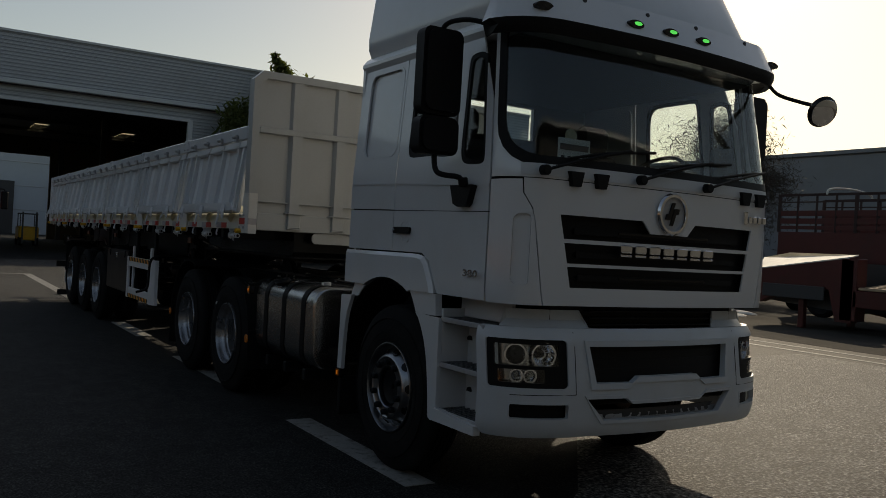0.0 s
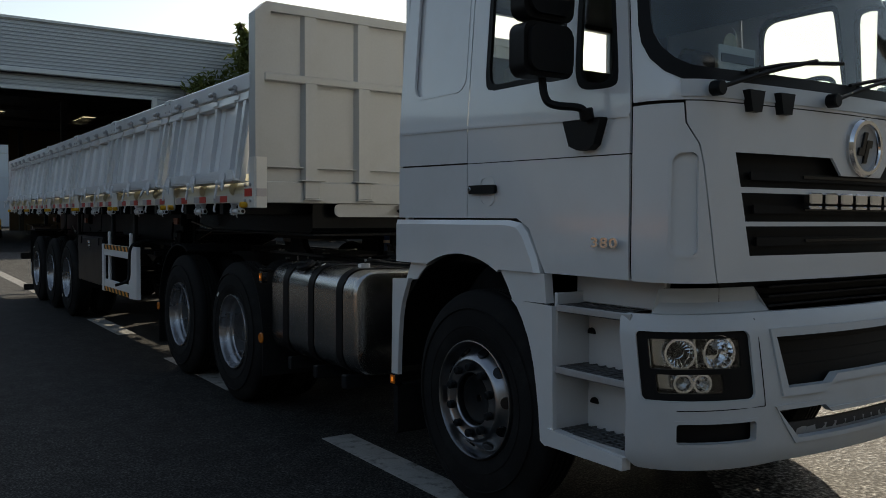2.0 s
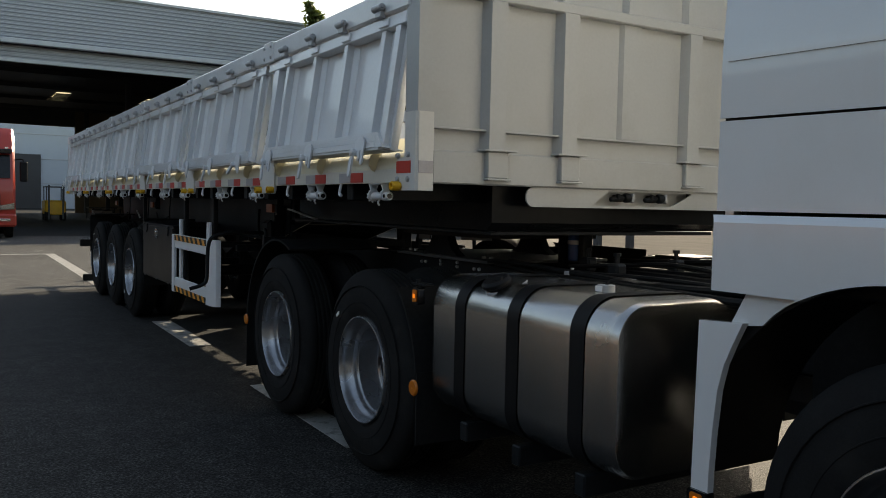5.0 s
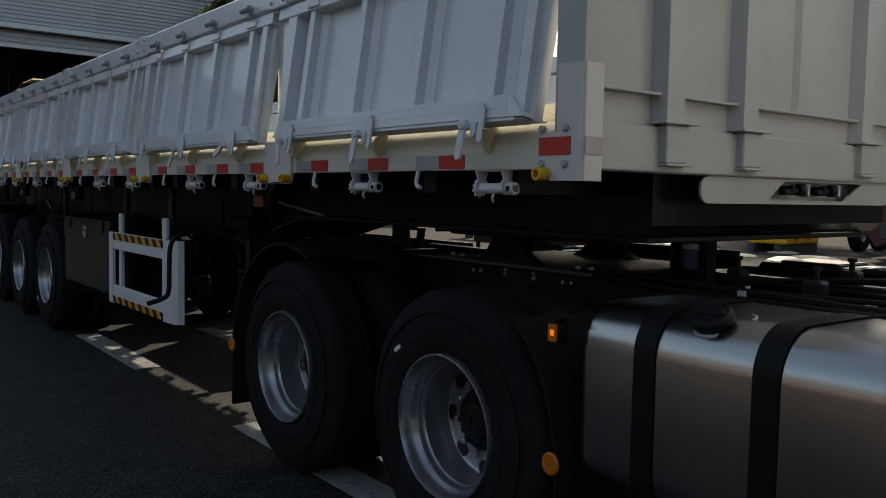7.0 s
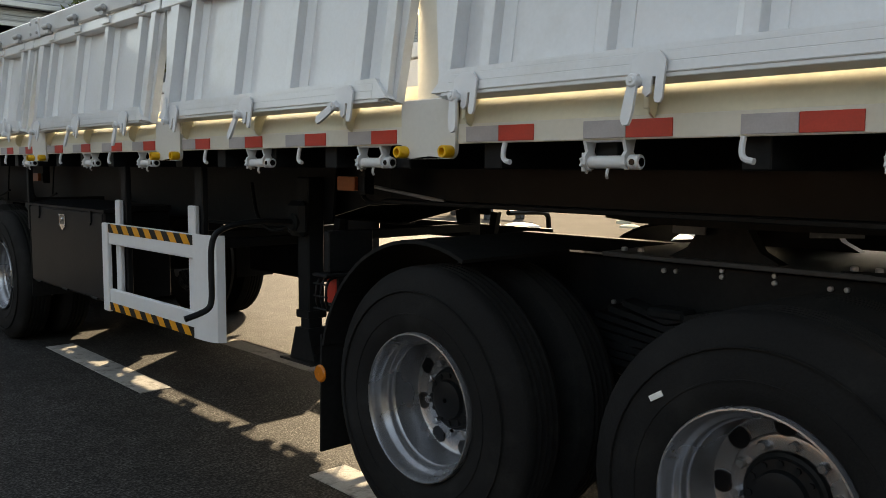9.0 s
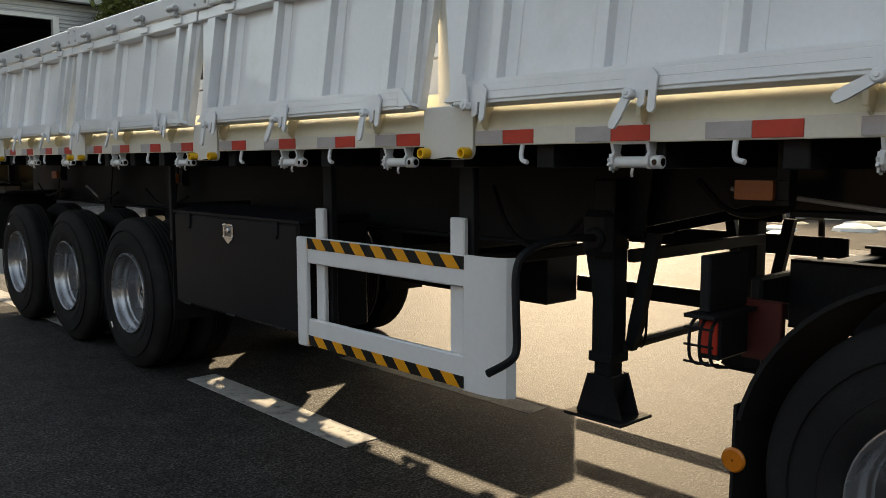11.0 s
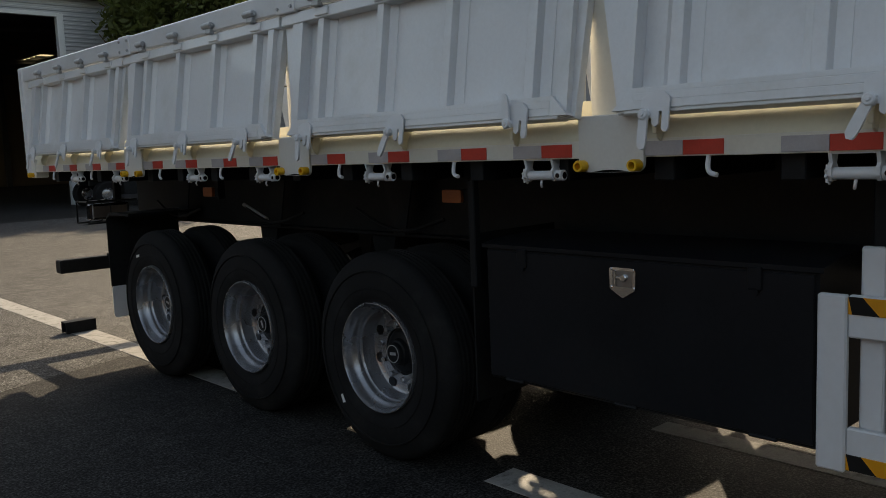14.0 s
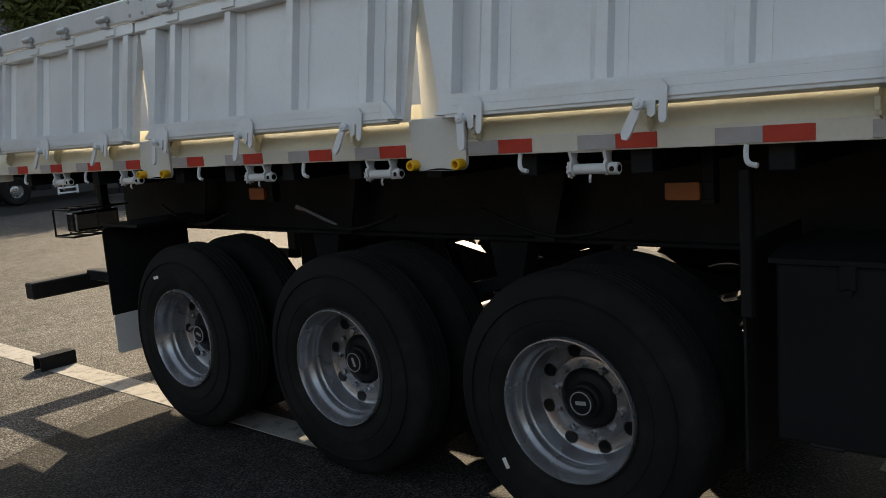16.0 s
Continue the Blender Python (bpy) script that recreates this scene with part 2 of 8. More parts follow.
def asphalt_material(name="asphalt", pale=1.0, gloss=0.11, rough=0.72, contrast=0.35, relief=0.006, grain=0.8, bite=0.25):
    m = bpy.data.materials.new(name)
    m.use_nodes = True
    N, L = m.node_tree.nodes, m.node_tree.links
    p = N["Principled BSDF"]
    co = N.new("ShaderNodeTexCoord")

    def tex(kind, s, detail=4):
        t = N.new(kind)
        t.inputs["Scale"].default_value = s
        if kind == "ShaderNodeTexNoise":
            t.inputs["Detail"].default_value = detail
        L.new(co.outputs["Object"], t.inputs["Vector"])
        return t

    stones, wide, mid, patch = tex("ShaderNodeTexVoronoi", 105 * grain), tex("ShaderNodeTexNoise", 0.25, 6), tex("ShaderNodeTexNoise", 2.2, 8), tex("ShaderNodeTexNoise", 14, 5)
    r1 = N.new("ShaderNodeValToRGB")
    e = r1.color_ramp.elements
    # base tone kept dark for the shaded ground; pale lifts it for sunlit copies
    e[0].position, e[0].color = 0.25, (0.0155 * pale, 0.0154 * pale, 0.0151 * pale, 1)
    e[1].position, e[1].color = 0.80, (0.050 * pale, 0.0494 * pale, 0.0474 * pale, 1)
    add = N.new("ShaderNodeMath")
    add.operation = "MULTIPLY_ADD"
    add.inputs[1].default_value = 0.45
    L.new(wide.outputs[0], add.inputs[0])
    add2 = N.new("ShaderNodeMath")
    add2.operation = "MULTIPLY_ADD"
    add2.inputs[1].default_value = 0.35
    L.new(mid.outputs[0], add2.inputs[0])
    add3 = N.new("ShaderNodeMath")
    add3.operation = "MULTIPLY"
    add3.inputs[1].default_value = 0.22
    L.new(patch.outputs[0], add3.inputs[0])
    L.new(add3.outputs[0], add2.inputs[2])
    L.new(add2.outputs[0], add.inputs[2])
    L.new(add.outputs[0], r1.inputs[0])
    stone = N.new("ShaderNodeMapRange")
    stone.inputs[1].default_value, stone.inputs[2].default_value = 0.0, 0.8
    stone.inputs[3].default_value, stone.inputs[4].default_value = 1.7, 0.30
    L.new(stones.outputs["Distance"], stone.inputs[0])
    mul = N.new("ShaderNodeMixRGB")
    mul.blend_type, mul.inputs[0].default_value = "MULTIPLY", 1.0
    L.new(r1.outputs[0], mul.inputs[1])
    speck = tex("ShaderNodeTexNoise", 85 * grain, 8)
    coarse = N.new("ShaderNodeMapRange")
    coarse.inputs[1].default_value, coarse.inputs[2].default_value = 0.40, 0.62
    coarse.inputs[3].default_value, coarse.inputs[4].default_value = 0.25, 1.85
    L.new(speck.outputs[0], coarse.inputs[0])
    joint = N.new("ShaderNodeMath")
    joint.operation = "MULTIPLY"
    L.new(stone.outputs[0], joint.inputs[0])
    L.new(coarse.outputs[0], joint.inputs[1])
    mottle, blotch = tex("ShaderNodeTexNoise", 17, 6), tex("ShaderNodeTexNoise", 4.5, 7)
    worn = N.new("ShaderNodeMath")
    worn.operation = "MULTIPLY_ADD"
    worn.inputs[1].default_value = 0.6
    L.new(mottle.outputs[0], worn.inputs[0])
    half = N.new("ShaderNodeMath")
    half.operation = "MULTIPLY"
    half.inputs[1].default_value = 0.4
    L.new(blotch.outputs[0], half.inputs[0])
    L.new(half.outputs[0], worn.inputs[2])
    patchy = N.new("ShaderNodeMapRange")
    patchy.inputs[1].default_value, patchy.inputs[2].default_value = 0.40, 0.60
    patchy.inputs[3].default_value, patchy.inputs[4].default_value = 1 - contrast, 1 + contrast
    L.new(worn.outputs[0], patchy.inputs[0])
    blend = N.new("ShaderNodeMath")
    blend.operation = "MULTIPLY"
    L.new(joint.outputs[0], blend.inputs[0])
    L.new(patchy.outputs[0], blend.inputs[1])
    L.new(blend.outputs[0], mul.inputs[2])
    L.new(mul.outputs[0], p.inputs["Base Color"])
    p.inputs["Roughness"].default_value = rough
    p.inputs["Specular IOR Level"].default_value = gloss
    bmp = N.new("ShaderNodeBump")
    bmp.inputs["Strength"].default_value, bmp.inputs["Distance"].default_value = bite, relief
    L.new(blend.outputs[0], bmp.inputs["Height"])
    L.new(bmp.outputs[0], p.inputs["Normal"])
    return m


def line_material():
    """White road paint, worn through to the asphalt in flecks."""
    m = mat("road_paint", (0.30, 0.295, 0.28), 0.7, vary=0.22, scale=4, fine=90, bump=0.25, spec=0.2, stain=((0.05, 0.047, 0.042), 1.0, 11.0))
    return m


ASPHALT, LINE = asphalt_material(), line_material()
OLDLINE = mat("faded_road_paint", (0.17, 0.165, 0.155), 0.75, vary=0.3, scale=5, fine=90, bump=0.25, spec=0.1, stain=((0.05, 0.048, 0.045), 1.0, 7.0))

# ---- mesh tools ----


class Mesh:
    """Collects vertices and faces of one part."""

    def __init__(self):
        self.v, self.f = [], []

    def add(self, vs, fs, m=None):
        n = len(self.v)
        self.v += [tuple(m @ Vector(q)) if m else tuple(q) for q in vs]
        self.f += [[i + n for i in q] for q in fs]
        return self

    def box(self, x0, x1, y0, y1, z0, z1, b=0.004, m=None):
        """A box with bevelled edges."""
        lo, hi = (min(x0, x1), min(y0, y1), min(z0, z1)), (max(x0, x1), max(y0, y1), max(z0, z1))
        b = min([b] + [(h - l) * 0.4 for l, h in zip(lo, hi)])
        vs, at = [], {}
        for c in range(8):
            s = [(c >> k) & 1 for k in range(3)]
            for a in range(3):
                at[c, a] = len(vs)
                vs.append([(hi[k] if s[k] else lo[k]) + (0 if k == a else (-b if s[k] else b)) for k in range(3)])
        fs = []
        for a in range(3):
            u, w = (a + 1) % 3, (a + 2) % 3
            for s in (0, 1):
                q = [at[(s << a) | (i << u) | (j << w), a] for i, j in ((0, 0), (1, 0), (1, 1), (0, 1))]
                fs.append(q if s else q[::-1])
            for i in (0, 1):
                for j in (0, 1):
                    c0, c1 = (i << u) | (j << w), (1 << a) | (i << u) | (j << w)
                    q = [at[c0, u], at[c1, u], at[c1, w], at[c0, w]]
                    fs.append(q if (i == j) else q[::-1])
        for c in range(8):
            q = [at[c, 0], at[c, 1], at[c, 2]]
            fs.append(q if bin(c).count("1") % 2 else q[::-1])
        return self.add(vs, fs, m)

    def ring(self, rings, caps=True, loop=False):
        """Skins a row of closed rings of equal count."""
        n, k = len(rings[0]), len(rings)
        vs = [q for r in rings for q in r]
        fs = []
        for a in range(k if loop else k - 1):
            b = (a + 1) % k
            fs += [[a * n + i, a * n + (i + 1) % n, b * n + (i + 1) % n, b * n + i] for i in range(n)]
        if caps and not loop:
            fs += [list(range(n))[::-1], [(k - 1) * n + i for i in range(n)]]
        return self.add(vs, fs)

    def cyl(self, p, q, r, seg=16, r2=None, b=0.0):
        p, q = Vector(p), Vector(q)
        d = (q - p).normalized()
        u = d.orthogonal().normalized()
        w = d.cross(u)
        r2 = r if r2 is None else r2
        steps = [(p, r), (q, r2)] if not b else [(p, r - b), (p + d * b, r), (q - d * b, r2), (q, r2 - b)]
        return self.ring([[c + (u * math.cos(a) + w * math.sin(a)) * s for a in [2 * math.pi * i / seg for i in range(seg)]] for c, s in steps])

    def tube(self, pts, r, seg=8, round_=3):
        """A pipe along a path whose corners are softened."""
        pts = [Vector(q) for q in pts]
        for _ in range(round_):
            new_ = [pts[0]]
            for a, b in zip(pts, pts[1:]):
                new_ += [a.lerp(b, 0.25), a.lerp(b, 0.75)]
            pts = new_ + [pts[-1]]
        rings, u = [], None
        for i, q in enumerate(pts):
            d = (pts[min(i + 1, len(pts) - 1)] - pts[max(i - 1, 0)]).normalized()
            u = d.orthogonal().normalized() if u is None else (u - d * u.dot(d)).normalized()
            w = d.cross(u)
            rings.append([q + (u * math.cos(a) + w * math.sin(a)) * r for a in [2 * math.pi * k / seg for k in range(seg)]])
        return self.ring(rings)

    def prism(self, poly, axis, a, b, m=None):
        """A flat outline pushed along an axis. x: outline in (y, z); y: in (x, z); z: in (x, y)."""
        put = {"x": lambda p, h: (h, p[0], p[1]), "y": lambda p, h: (p[0], h, p[1]), "z": lambda p, h: (p[0], p[1], h)}[axis]
        n = len(poly)
        vs = [put(p, a) for p in poly] + [put(p, b) for p in poly]
        fs = [[i, (i + 1) % n, n + (i + 1) % n, n + i] for i in range(n)] + [list(range(n))[::-1], list(range(n, 2 * n))]
        return self.add(vs, fs, m)

    def lathe(self, prof, c, seg=40, close=True):
        """Turns (radius, x) points about the x axis through c."""
        rings = [[(c[0] + h, c[1] + r * math.cos(t), c[2] + r * math.sin(t)) for t in [2 * math.pi * i / seg for i in range(seg)]] for r, h in prof]
        return self.ring(rings, caps=not close, loop=close)

    def mesh(self, name, material, smooth=32):
        me = bpy.data.meshes.new(name)
        me.from_pydata(self.v, [], self.f)
        bm = bmesh.new()
        bm.from_mesh(me)
        bmesh.ops.recalc_face_normals(bm, faces=bm.faces)
        bm.to_mesh(me)
        bm.free()
        me.materials.append(material)
        if smooth:
            me.shade_smooth()
            me.set_sharp_from_angle(angle=radians(smooth))
        return me


def thing(name, label, category, at=(0, 0, 0), group="", kind=""):
    ob = tagged(new(name), label, category, group, kind)
    ob.empty_display_size = 0.2
    ob.location = at
    ob["base"] = list(at)
    return ob


def part(name, made, material, parent, label="", at=None, smooth=32, kind=""):
    """One mesh object under a thing or under a part, written in world coordinates; at: the pose of a shared mesh."""
    me = made if isinstance(made, bpy.types.Mesh) else made.mesh(name, material, smooth)
    ob = new(name, me)
    if parent is not None:
        ob.parent = parent
        if parent.parent is None and "base" in parent:
            ob.matrix_parent_inverse = Matrix.Translation(-Vector(parent["base"]))
        elif parent.parent is not None:
            ob.matrix_parent_inverse = parent.matrix_basis.inverted()
    if at is not None:
        ob.matrix_basis = at
    return tagged(ob, label, "", "", kind)


def single(name, made, material, label, category, kind="", group="", smooth=32):
    return tagged(new(name, made.mesh(name, material, smooth)), label, category, group, kind)


def rounded(x0, x1, z0, z1, r, k=5):
    """Outline of a rectangle with round corners, anticlockwise; r: one radius or four (low-left, low-right, top-right, top-left)."""
    rs = r if isinstance(r, (tuple, list)) else (r,) * 4
    out = []
    for (cx, cz, a0), q in zip(((x0, z0, 180), (x1, z0, 270), (x1, z1, 0), (x0, z1, 90)), rs):
        ox, oz = cx + (q if cx == x0 else -q), cz + (q if cz == z0 else -q)
        out += [(ox + q * math.cos(radians(a0 + 90 * i / k)), oz + q * math.sin(radians(a0 + 90 * i / k))) for i in range(k + 1)]
    return out


def inside(p, poly):
    c = False
    for (x0, y0), (x1, y1) in zip(poly, poly[1:] + poly[:1]):
        if (y0 > p[1]) != (y1 > p[1]) and p[0] < (x1 - x0) * (p[1] - y0) / (y1 - y0) + x0:
            c = not c
    return c


def sheet(outer, holes, surf, thick=0.012, step=0.07):
    """A panel cut out of a curved surface, with openings and thickness."""
    def dense(poly):
        out = []
        for a, b in zip(poly, poly[1:] + poly[:1]):
            n = max(1, int(math.dist(a, b) / step))
            out += [(a[0] + (b[0] - a[0]) * i / n, a[1] + (b[1] - a[1]) * i / n) for i in range(n)]
        return out

    loops = [dense(outer)] + [dense(h) for h in holes]
    pts, faces = [], []
    for lp in loops:
        faces.append(list(range(len(pts), len(pts) + len(lp))))
        pts += lp
    edges = [(f[i], f[(i + 1) % len(f)]) for f in faces for i in range(len(f))]
    xs, zs = [p[0] for p in outer], [p[1] for p in outer]
    x = min(xs) + step * 0.6
    while x < max(xs):
        z = min(zs) + step * 0.6
        while z < max(zs):
            if inside((x, z), loops[0]) and not any(inside((x, z), h) for h in loops[1:]):
                if min((x - a) ** 2 + (z - b) ** 2 for a, b in pts[: sum(len(q) for q in loops)]) > (step * 0.45) ** 2:
                    pts.append((x, z))
            z += step
        x += step
    vs, _, fs, *_ = geometry.delaunay_2d_cdt([Vector(p) for p in pts], edges, [], 0, 1e-5)
    keep = []
    for f in fs:
        c = (sum(vs[i][0] for i in f) / len(f), sum(vs[i][1] for i in f) / len(f))
        if inside(c, loops[0]) and not any(inside(c, h) for h in loops[1:]):
            keep.append(list(f))
    n = len(vs)
    edge = {}
    for f in keep:
        for a, b in zip(f, f[1:] + f[:1]):
            edge[a, b] = 1
    rim = [[a, n + a, n + b, b] for a, b in edge if (b, a) not in edge]
    out = Mesh()
    out.add([surf(v[0], v[1], 0.0) for v in vs] + [surf(v[0], v[1], thick) for v in vs], keep + [[n + i for i in f[::-1]] for f in keep] + rim)
    return out

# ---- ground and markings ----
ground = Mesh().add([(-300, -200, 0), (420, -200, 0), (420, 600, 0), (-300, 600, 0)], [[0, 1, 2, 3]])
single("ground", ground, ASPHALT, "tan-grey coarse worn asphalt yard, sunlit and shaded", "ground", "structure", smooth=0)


# Sunlight put into the colour: paler asphalt copy, its edge inside the truck's shadow.
SUNAPRON = asphalt_material("sunlit_apron", 4.9, 0.10, 0.7, 0.5, 0.012, 0.40, 0.35)
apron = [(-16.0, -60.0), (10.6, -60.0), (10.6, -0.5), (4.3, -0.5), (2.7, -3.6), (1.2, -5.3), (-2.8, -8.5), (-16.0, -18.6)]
single("sunlit_apron_ground", Mesh().prism(apron, "z", -0.02, 0.0015), SUNAPRON, "worn tan asphalt painted paler for sunlight, with rough grain", "ground", "structure", smooth=0)


# Two more paler asphalt copies: sun brightness painted in, outside the trailer's shadow.
SUNREAR = asphalt_material("sunlit_rear_yard", 2.95)
SUNSIDE = asphalt_material("sunlit_side_yard", 1.9)
single("sunlit_side_ground", Mesh().prism([(4.3, -0.5), (10.6, -0.5), (10.6, 16.0), (9.3, 17.0), (7.0, 8.0), (5.4, 2.0)], "z", -0.02, 0.0011), SUNSIDE, "worn grey-tan asphalt painted paler for sunlight beside the trailer", "ground", "structure", smooth=0)
single("sunlit_rear_ground", Mesh().prism([(0.95, 9.30), (6.0, 9.30), (9.2, 17.0), (9.2, 29.0), (-40.0, 29.0), (-40.0, 7.9), (-3.6, 7.9)], "z", -0.02, 0.0012), SUNREAR, "worn beige asphalt painted paler for sunlight behind the trailer", "ground", "structure", smooth=0)


def marking(poly, label):
    single("road_line", Mesh().prism(poly, "z", 0.0005, 0.005), LINE, label, "road marking", "structure", "parking lines", smooth=0)


for y0, y1 in ((-4.80, -2.76), (-0.92, 1.0), (3.0, 4.91), (6.88, 8.2)):
    xa, xb = 0.245 + 0.009 * y0, 0.245 + 0.009 * y1
    marking([(xa, y0), (xa + 0.218, y0), (xb + 0.218, y1), (xb, y1)], "worn white parking line dash on asphalt")
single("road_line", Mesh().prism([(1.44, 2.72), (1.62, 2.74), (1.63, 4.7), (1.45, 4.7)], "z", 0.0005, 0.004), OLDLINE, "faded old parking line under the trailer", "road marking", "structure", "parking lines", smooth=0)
marking([(0.30, 8.55), (0.52, 8.55), (0.58, 18.3), (0.36, 18.3)], "long white parking line on asphalt")
marking([(-9.0, 17.75), (0.36, 18.12), (0.36, 18.3), (-9.0, 17.93)], "white parking line across the yard")
marking([(10.9, -14.0), (11.05, -14.0), (11.05, 14.0), (10.9, 14.0)], "straight white road edge line")
marking([(11.6, -14.0), (11.72, -14.0), (11.72, 14.0), (11.6, 14.0)], "straight white road edge line")

# ---- semi-trailer ----
PITCH, FIRST = 2.035, -0.117          # spacing of the side posts, and the first one behind the corner
POSTS = [FIRST + PITCH * k for k in range(5)]
FRONT, REAR, WIDE = -2.13, 10.17, 2.60
trailer = thing("semi_trailer", "white and cream flatbed semi-trailer with outward-leaning side boards", "trailer", (1.3, 4.0, 0))

# floor and chassis
part("floor_plate", Mesh().box(0.03, WIDE - 0.03, FRONT + 0.06, REAR, 1.615, 1.70), DARKSTEEL, trailer, "dark steel loading floor")
for x in (0.80, 1.72):
    beam = Mesh().prism([(-1.95, 1.36), (1.05, 1.35), (2.0, 1.13), (9.9, 1.13), (9.9, 1.60), (-1.95, 1.60)], "x", x + 0.03, x + 0.045)
    beam.box(x - 0.03, x + 0.11, -1.95, 9.9, 1.585, 1.605).box(x - 0.03, x + 0.10, 2.0, 9.9, 1.12, 1.14)
    part("chassis_beam", beam, BLACK, trailer, "black welded chassis beam")
cross = Mesh().box(0.05, WIDE - 0.05, -0.04, 0.04, 1.50, 1.612).mesh("crossmember", BLACK)
y = FRONT + 0.35
while y < REAR - 0.2:
    part("crossmember", cross, BLACK, trailer, at=pose(0, y, 0))
    y += 0.46
part("gooseneck_plate", Mesh().box(0.52, 2.12, -2.0, 0.75, 1.335, 1.355), BLACK, trailer)
part("gooseneck_front", Mesh().prism([(-2.035, 1.60), (-2.035, 1.40), (-1.99, 1.36), (-1.97, 1.36), (-2.015, 1.41), (-2.015, 1.60)], "x", 0.50, 2.22), NECKBLACK, trailer)
part("gooseneck_side", Mesh().box(0.56, 0.575, -1.98, 0.75, 1.355, 1.60, 0.003), NECKBLACK, trailer, "glossy black gooseneck side plate")
part("brace", Mesh().tube([(0.55, 0.98, 1.425), (0.55, 0.36, 1.355)], 0.009, 6, 0), GALV, trailer, "thin bare steel stay")

# side rails: upright lip, sloped cream shoulder
def side_rail(mirror):
    """Profile in (x, z), swept along the trailer."""
    prof = [(0.0, 1.585), (0.0, 1.648), (0.010, 1.690), (0.034, 1.726), (0.058, 1.742), (0.062, 1.80), (0.125, 1.80), (0.125, 1.735), (0.05, 1.70), (0.02, 1.64), (0.02, 1.585)]
    if mirror:
        prof = [(WIDE - a, b) for a, b in prof]
    return Mesh().prism(prof, "y", FRONT + 0.02, REAR)


part("rail_face", Mesh().box(-0.003, 0.0, FRONT + 0.02, REAR, 1.5865, 1.650, 0.001), FACE, trailer, "pale cream lower rail face")
for mir in (False, True):
    part("side_rail", side_rail(mir), CREAM, trailer, "cream curved side rail")
    x0, x1 = (-0.010, 0.09) if not mir else (WIDE - 0.09, WIDE + 0.010)
    part("top_rail", Mesh().box(x0, x1, FRONT + 0.06, REAR + 0.12, 2.392, 2.512, 0.008), BOARD, trailer, "grey-white top rail")


TOPW, LOWW, BH = 2.016, 1.845, 0.652     # side boards taper downwards


def board_mesh():
    """Side board hung from its top edge, narrower below; x is the inner normal, z runs up the board."""
    c, b = TOPW / 2, LOWW / 2
    lo, hi = 0.046, 2.062
    out = Mesh().prism([(lo, 0), (hi, 0), (c + b, -BH), (c - b, -BH)], "x", 0.022, 0.028)
    top = Mesh().box(-0.046, 0.0215, lo + 0.002, hi - 0.002, -0.062, -0.001)
    ends = []
    for sgn, edge, upper in ((-1, lo + 0.002, lo + 0.056), (1, hi - 0.002, 1.952)):
        low, inner = c + sgn * (b - 0.018), c + sgn * 0.852
        post = Mesh().prism([(upper, -0.0625), (inner, -0.0625), (inner, -BH), (low, -BH)], "x", -0.040, 0.0215)
        flange = Mesh().prism([(edge, -0.0625), (upper, -0.0625), (low, -BH), (c + sgn * (b + 0.002), -BH)], "x", -0.012, 0.0215)
        ends += [("end_post", post), ("end_flange", flange)]
    lip = Mesh().box(0.0285, 0.062, c - b + 0.01, c + b - 0.01, -BH + 0.006, -BH + 0.012, 0.001)
    return out.mesh("side_board", BOARD), [("top_fold", top.mesh("top_fold", BOARD)), ("lower_lip", lip.mesh("lower_lip", BOARD))] + [(n, q.mesh(n, BOARD)) for n, q in ends]


def rib_mesh():
    return Mesh().prism([(0.024, -0.072), (0.019, -0.070), (0.002, -0.029), (-0.034, -0.0235), (-0.036, -0.021), (-0.036, 0.021), (-0.034, 0.0235), (0.002, 0.029), (0.019, 0.070), (0.024, 0.072)], "z", -0.580, -0.060)


def sill_mesh():
    c, b = TOPW / 2, LOWW / 2
    return Mesh().prism([(c - b + 0.076, -0.572), (c + b - 0.076, -0.572), (c + b - 0.002, -0.646), (c - b + 0.002, -0.646)], "x", -0.056, 0.022).box(-0.052, 0.02, c - b + 0.05, c + b - 0.05, -0.658, -0.640, 0.002)


def fold_mesh():
    """Stepped lower fold of the sill."""
    c, b = TOPW / 2, LOWW / 2
    out = Mesh()
    for lo, hi, x in ((-0.590, -0.574, -0.0564), (-0.617, -0.591, -0.0570), (-0.645, -0.618, -0.0576)):
        out.box(x, -0.050, c - b + 0.085, c + b - 0.085, lo, hi, 0.0012)
    return out


def latch_mesh():
    """Forked latch plate fixed on the board's sill."""
    k = Mesh().prism([(0.055, -0.01), (0.055, 0.060), (0.02, 0.078), (-0.03, 0.078), (-0.052, 0.055), (-0.052, -0.045), (-0.046, -0.056), (-0.032, -0.056), (-0.026, -0.045), (-0.026, 0.012), (-0.014, 0.012), (-0.014, -0.03), (-0.002, -0.04), (0.012, -0.03), (0.012, -0.01)], "x", -0.008, 0.0)
    k.cyl((-0.035, 0.032, 0.0), (0.0, 0.032, 0.0), 0.016, 12, b=0.003)
    return k


def lever_mesh():
    return Mesh().prism([(-0.014, 0.018), (0.014, 0.018), (0.018, -0.08), (0.016, -0.105), (0.006, -0.118), (-0.010, -0.115), (-0.014, -0.105), (-0.016, -0.08)], "x", -0.030, -0.020).cyl((-0.038, 0.0, 0.0), (-0.018, 0.0, 0.0), 0.0185, 16, b=0.004).cyl((-0.042, 0.0, 0.0), (-0.036, 0.0, 0.0), 0.008, 8, b=0.002)


def hinge_mesh():
    h = Mesh().cyl((-0.086, -0.050, 0.036), (-0.086, 0.050, 0.036), 0.018, 12, b=0.004)
    h.box(-0.084, -0.050, -0.030, 0.030, -0.010, 0.046, 0.004)
    h.cyl((-0.086, -0.058, 0.036), (-0.086, 0.058, 0.036), 0.007, 8)
    return h


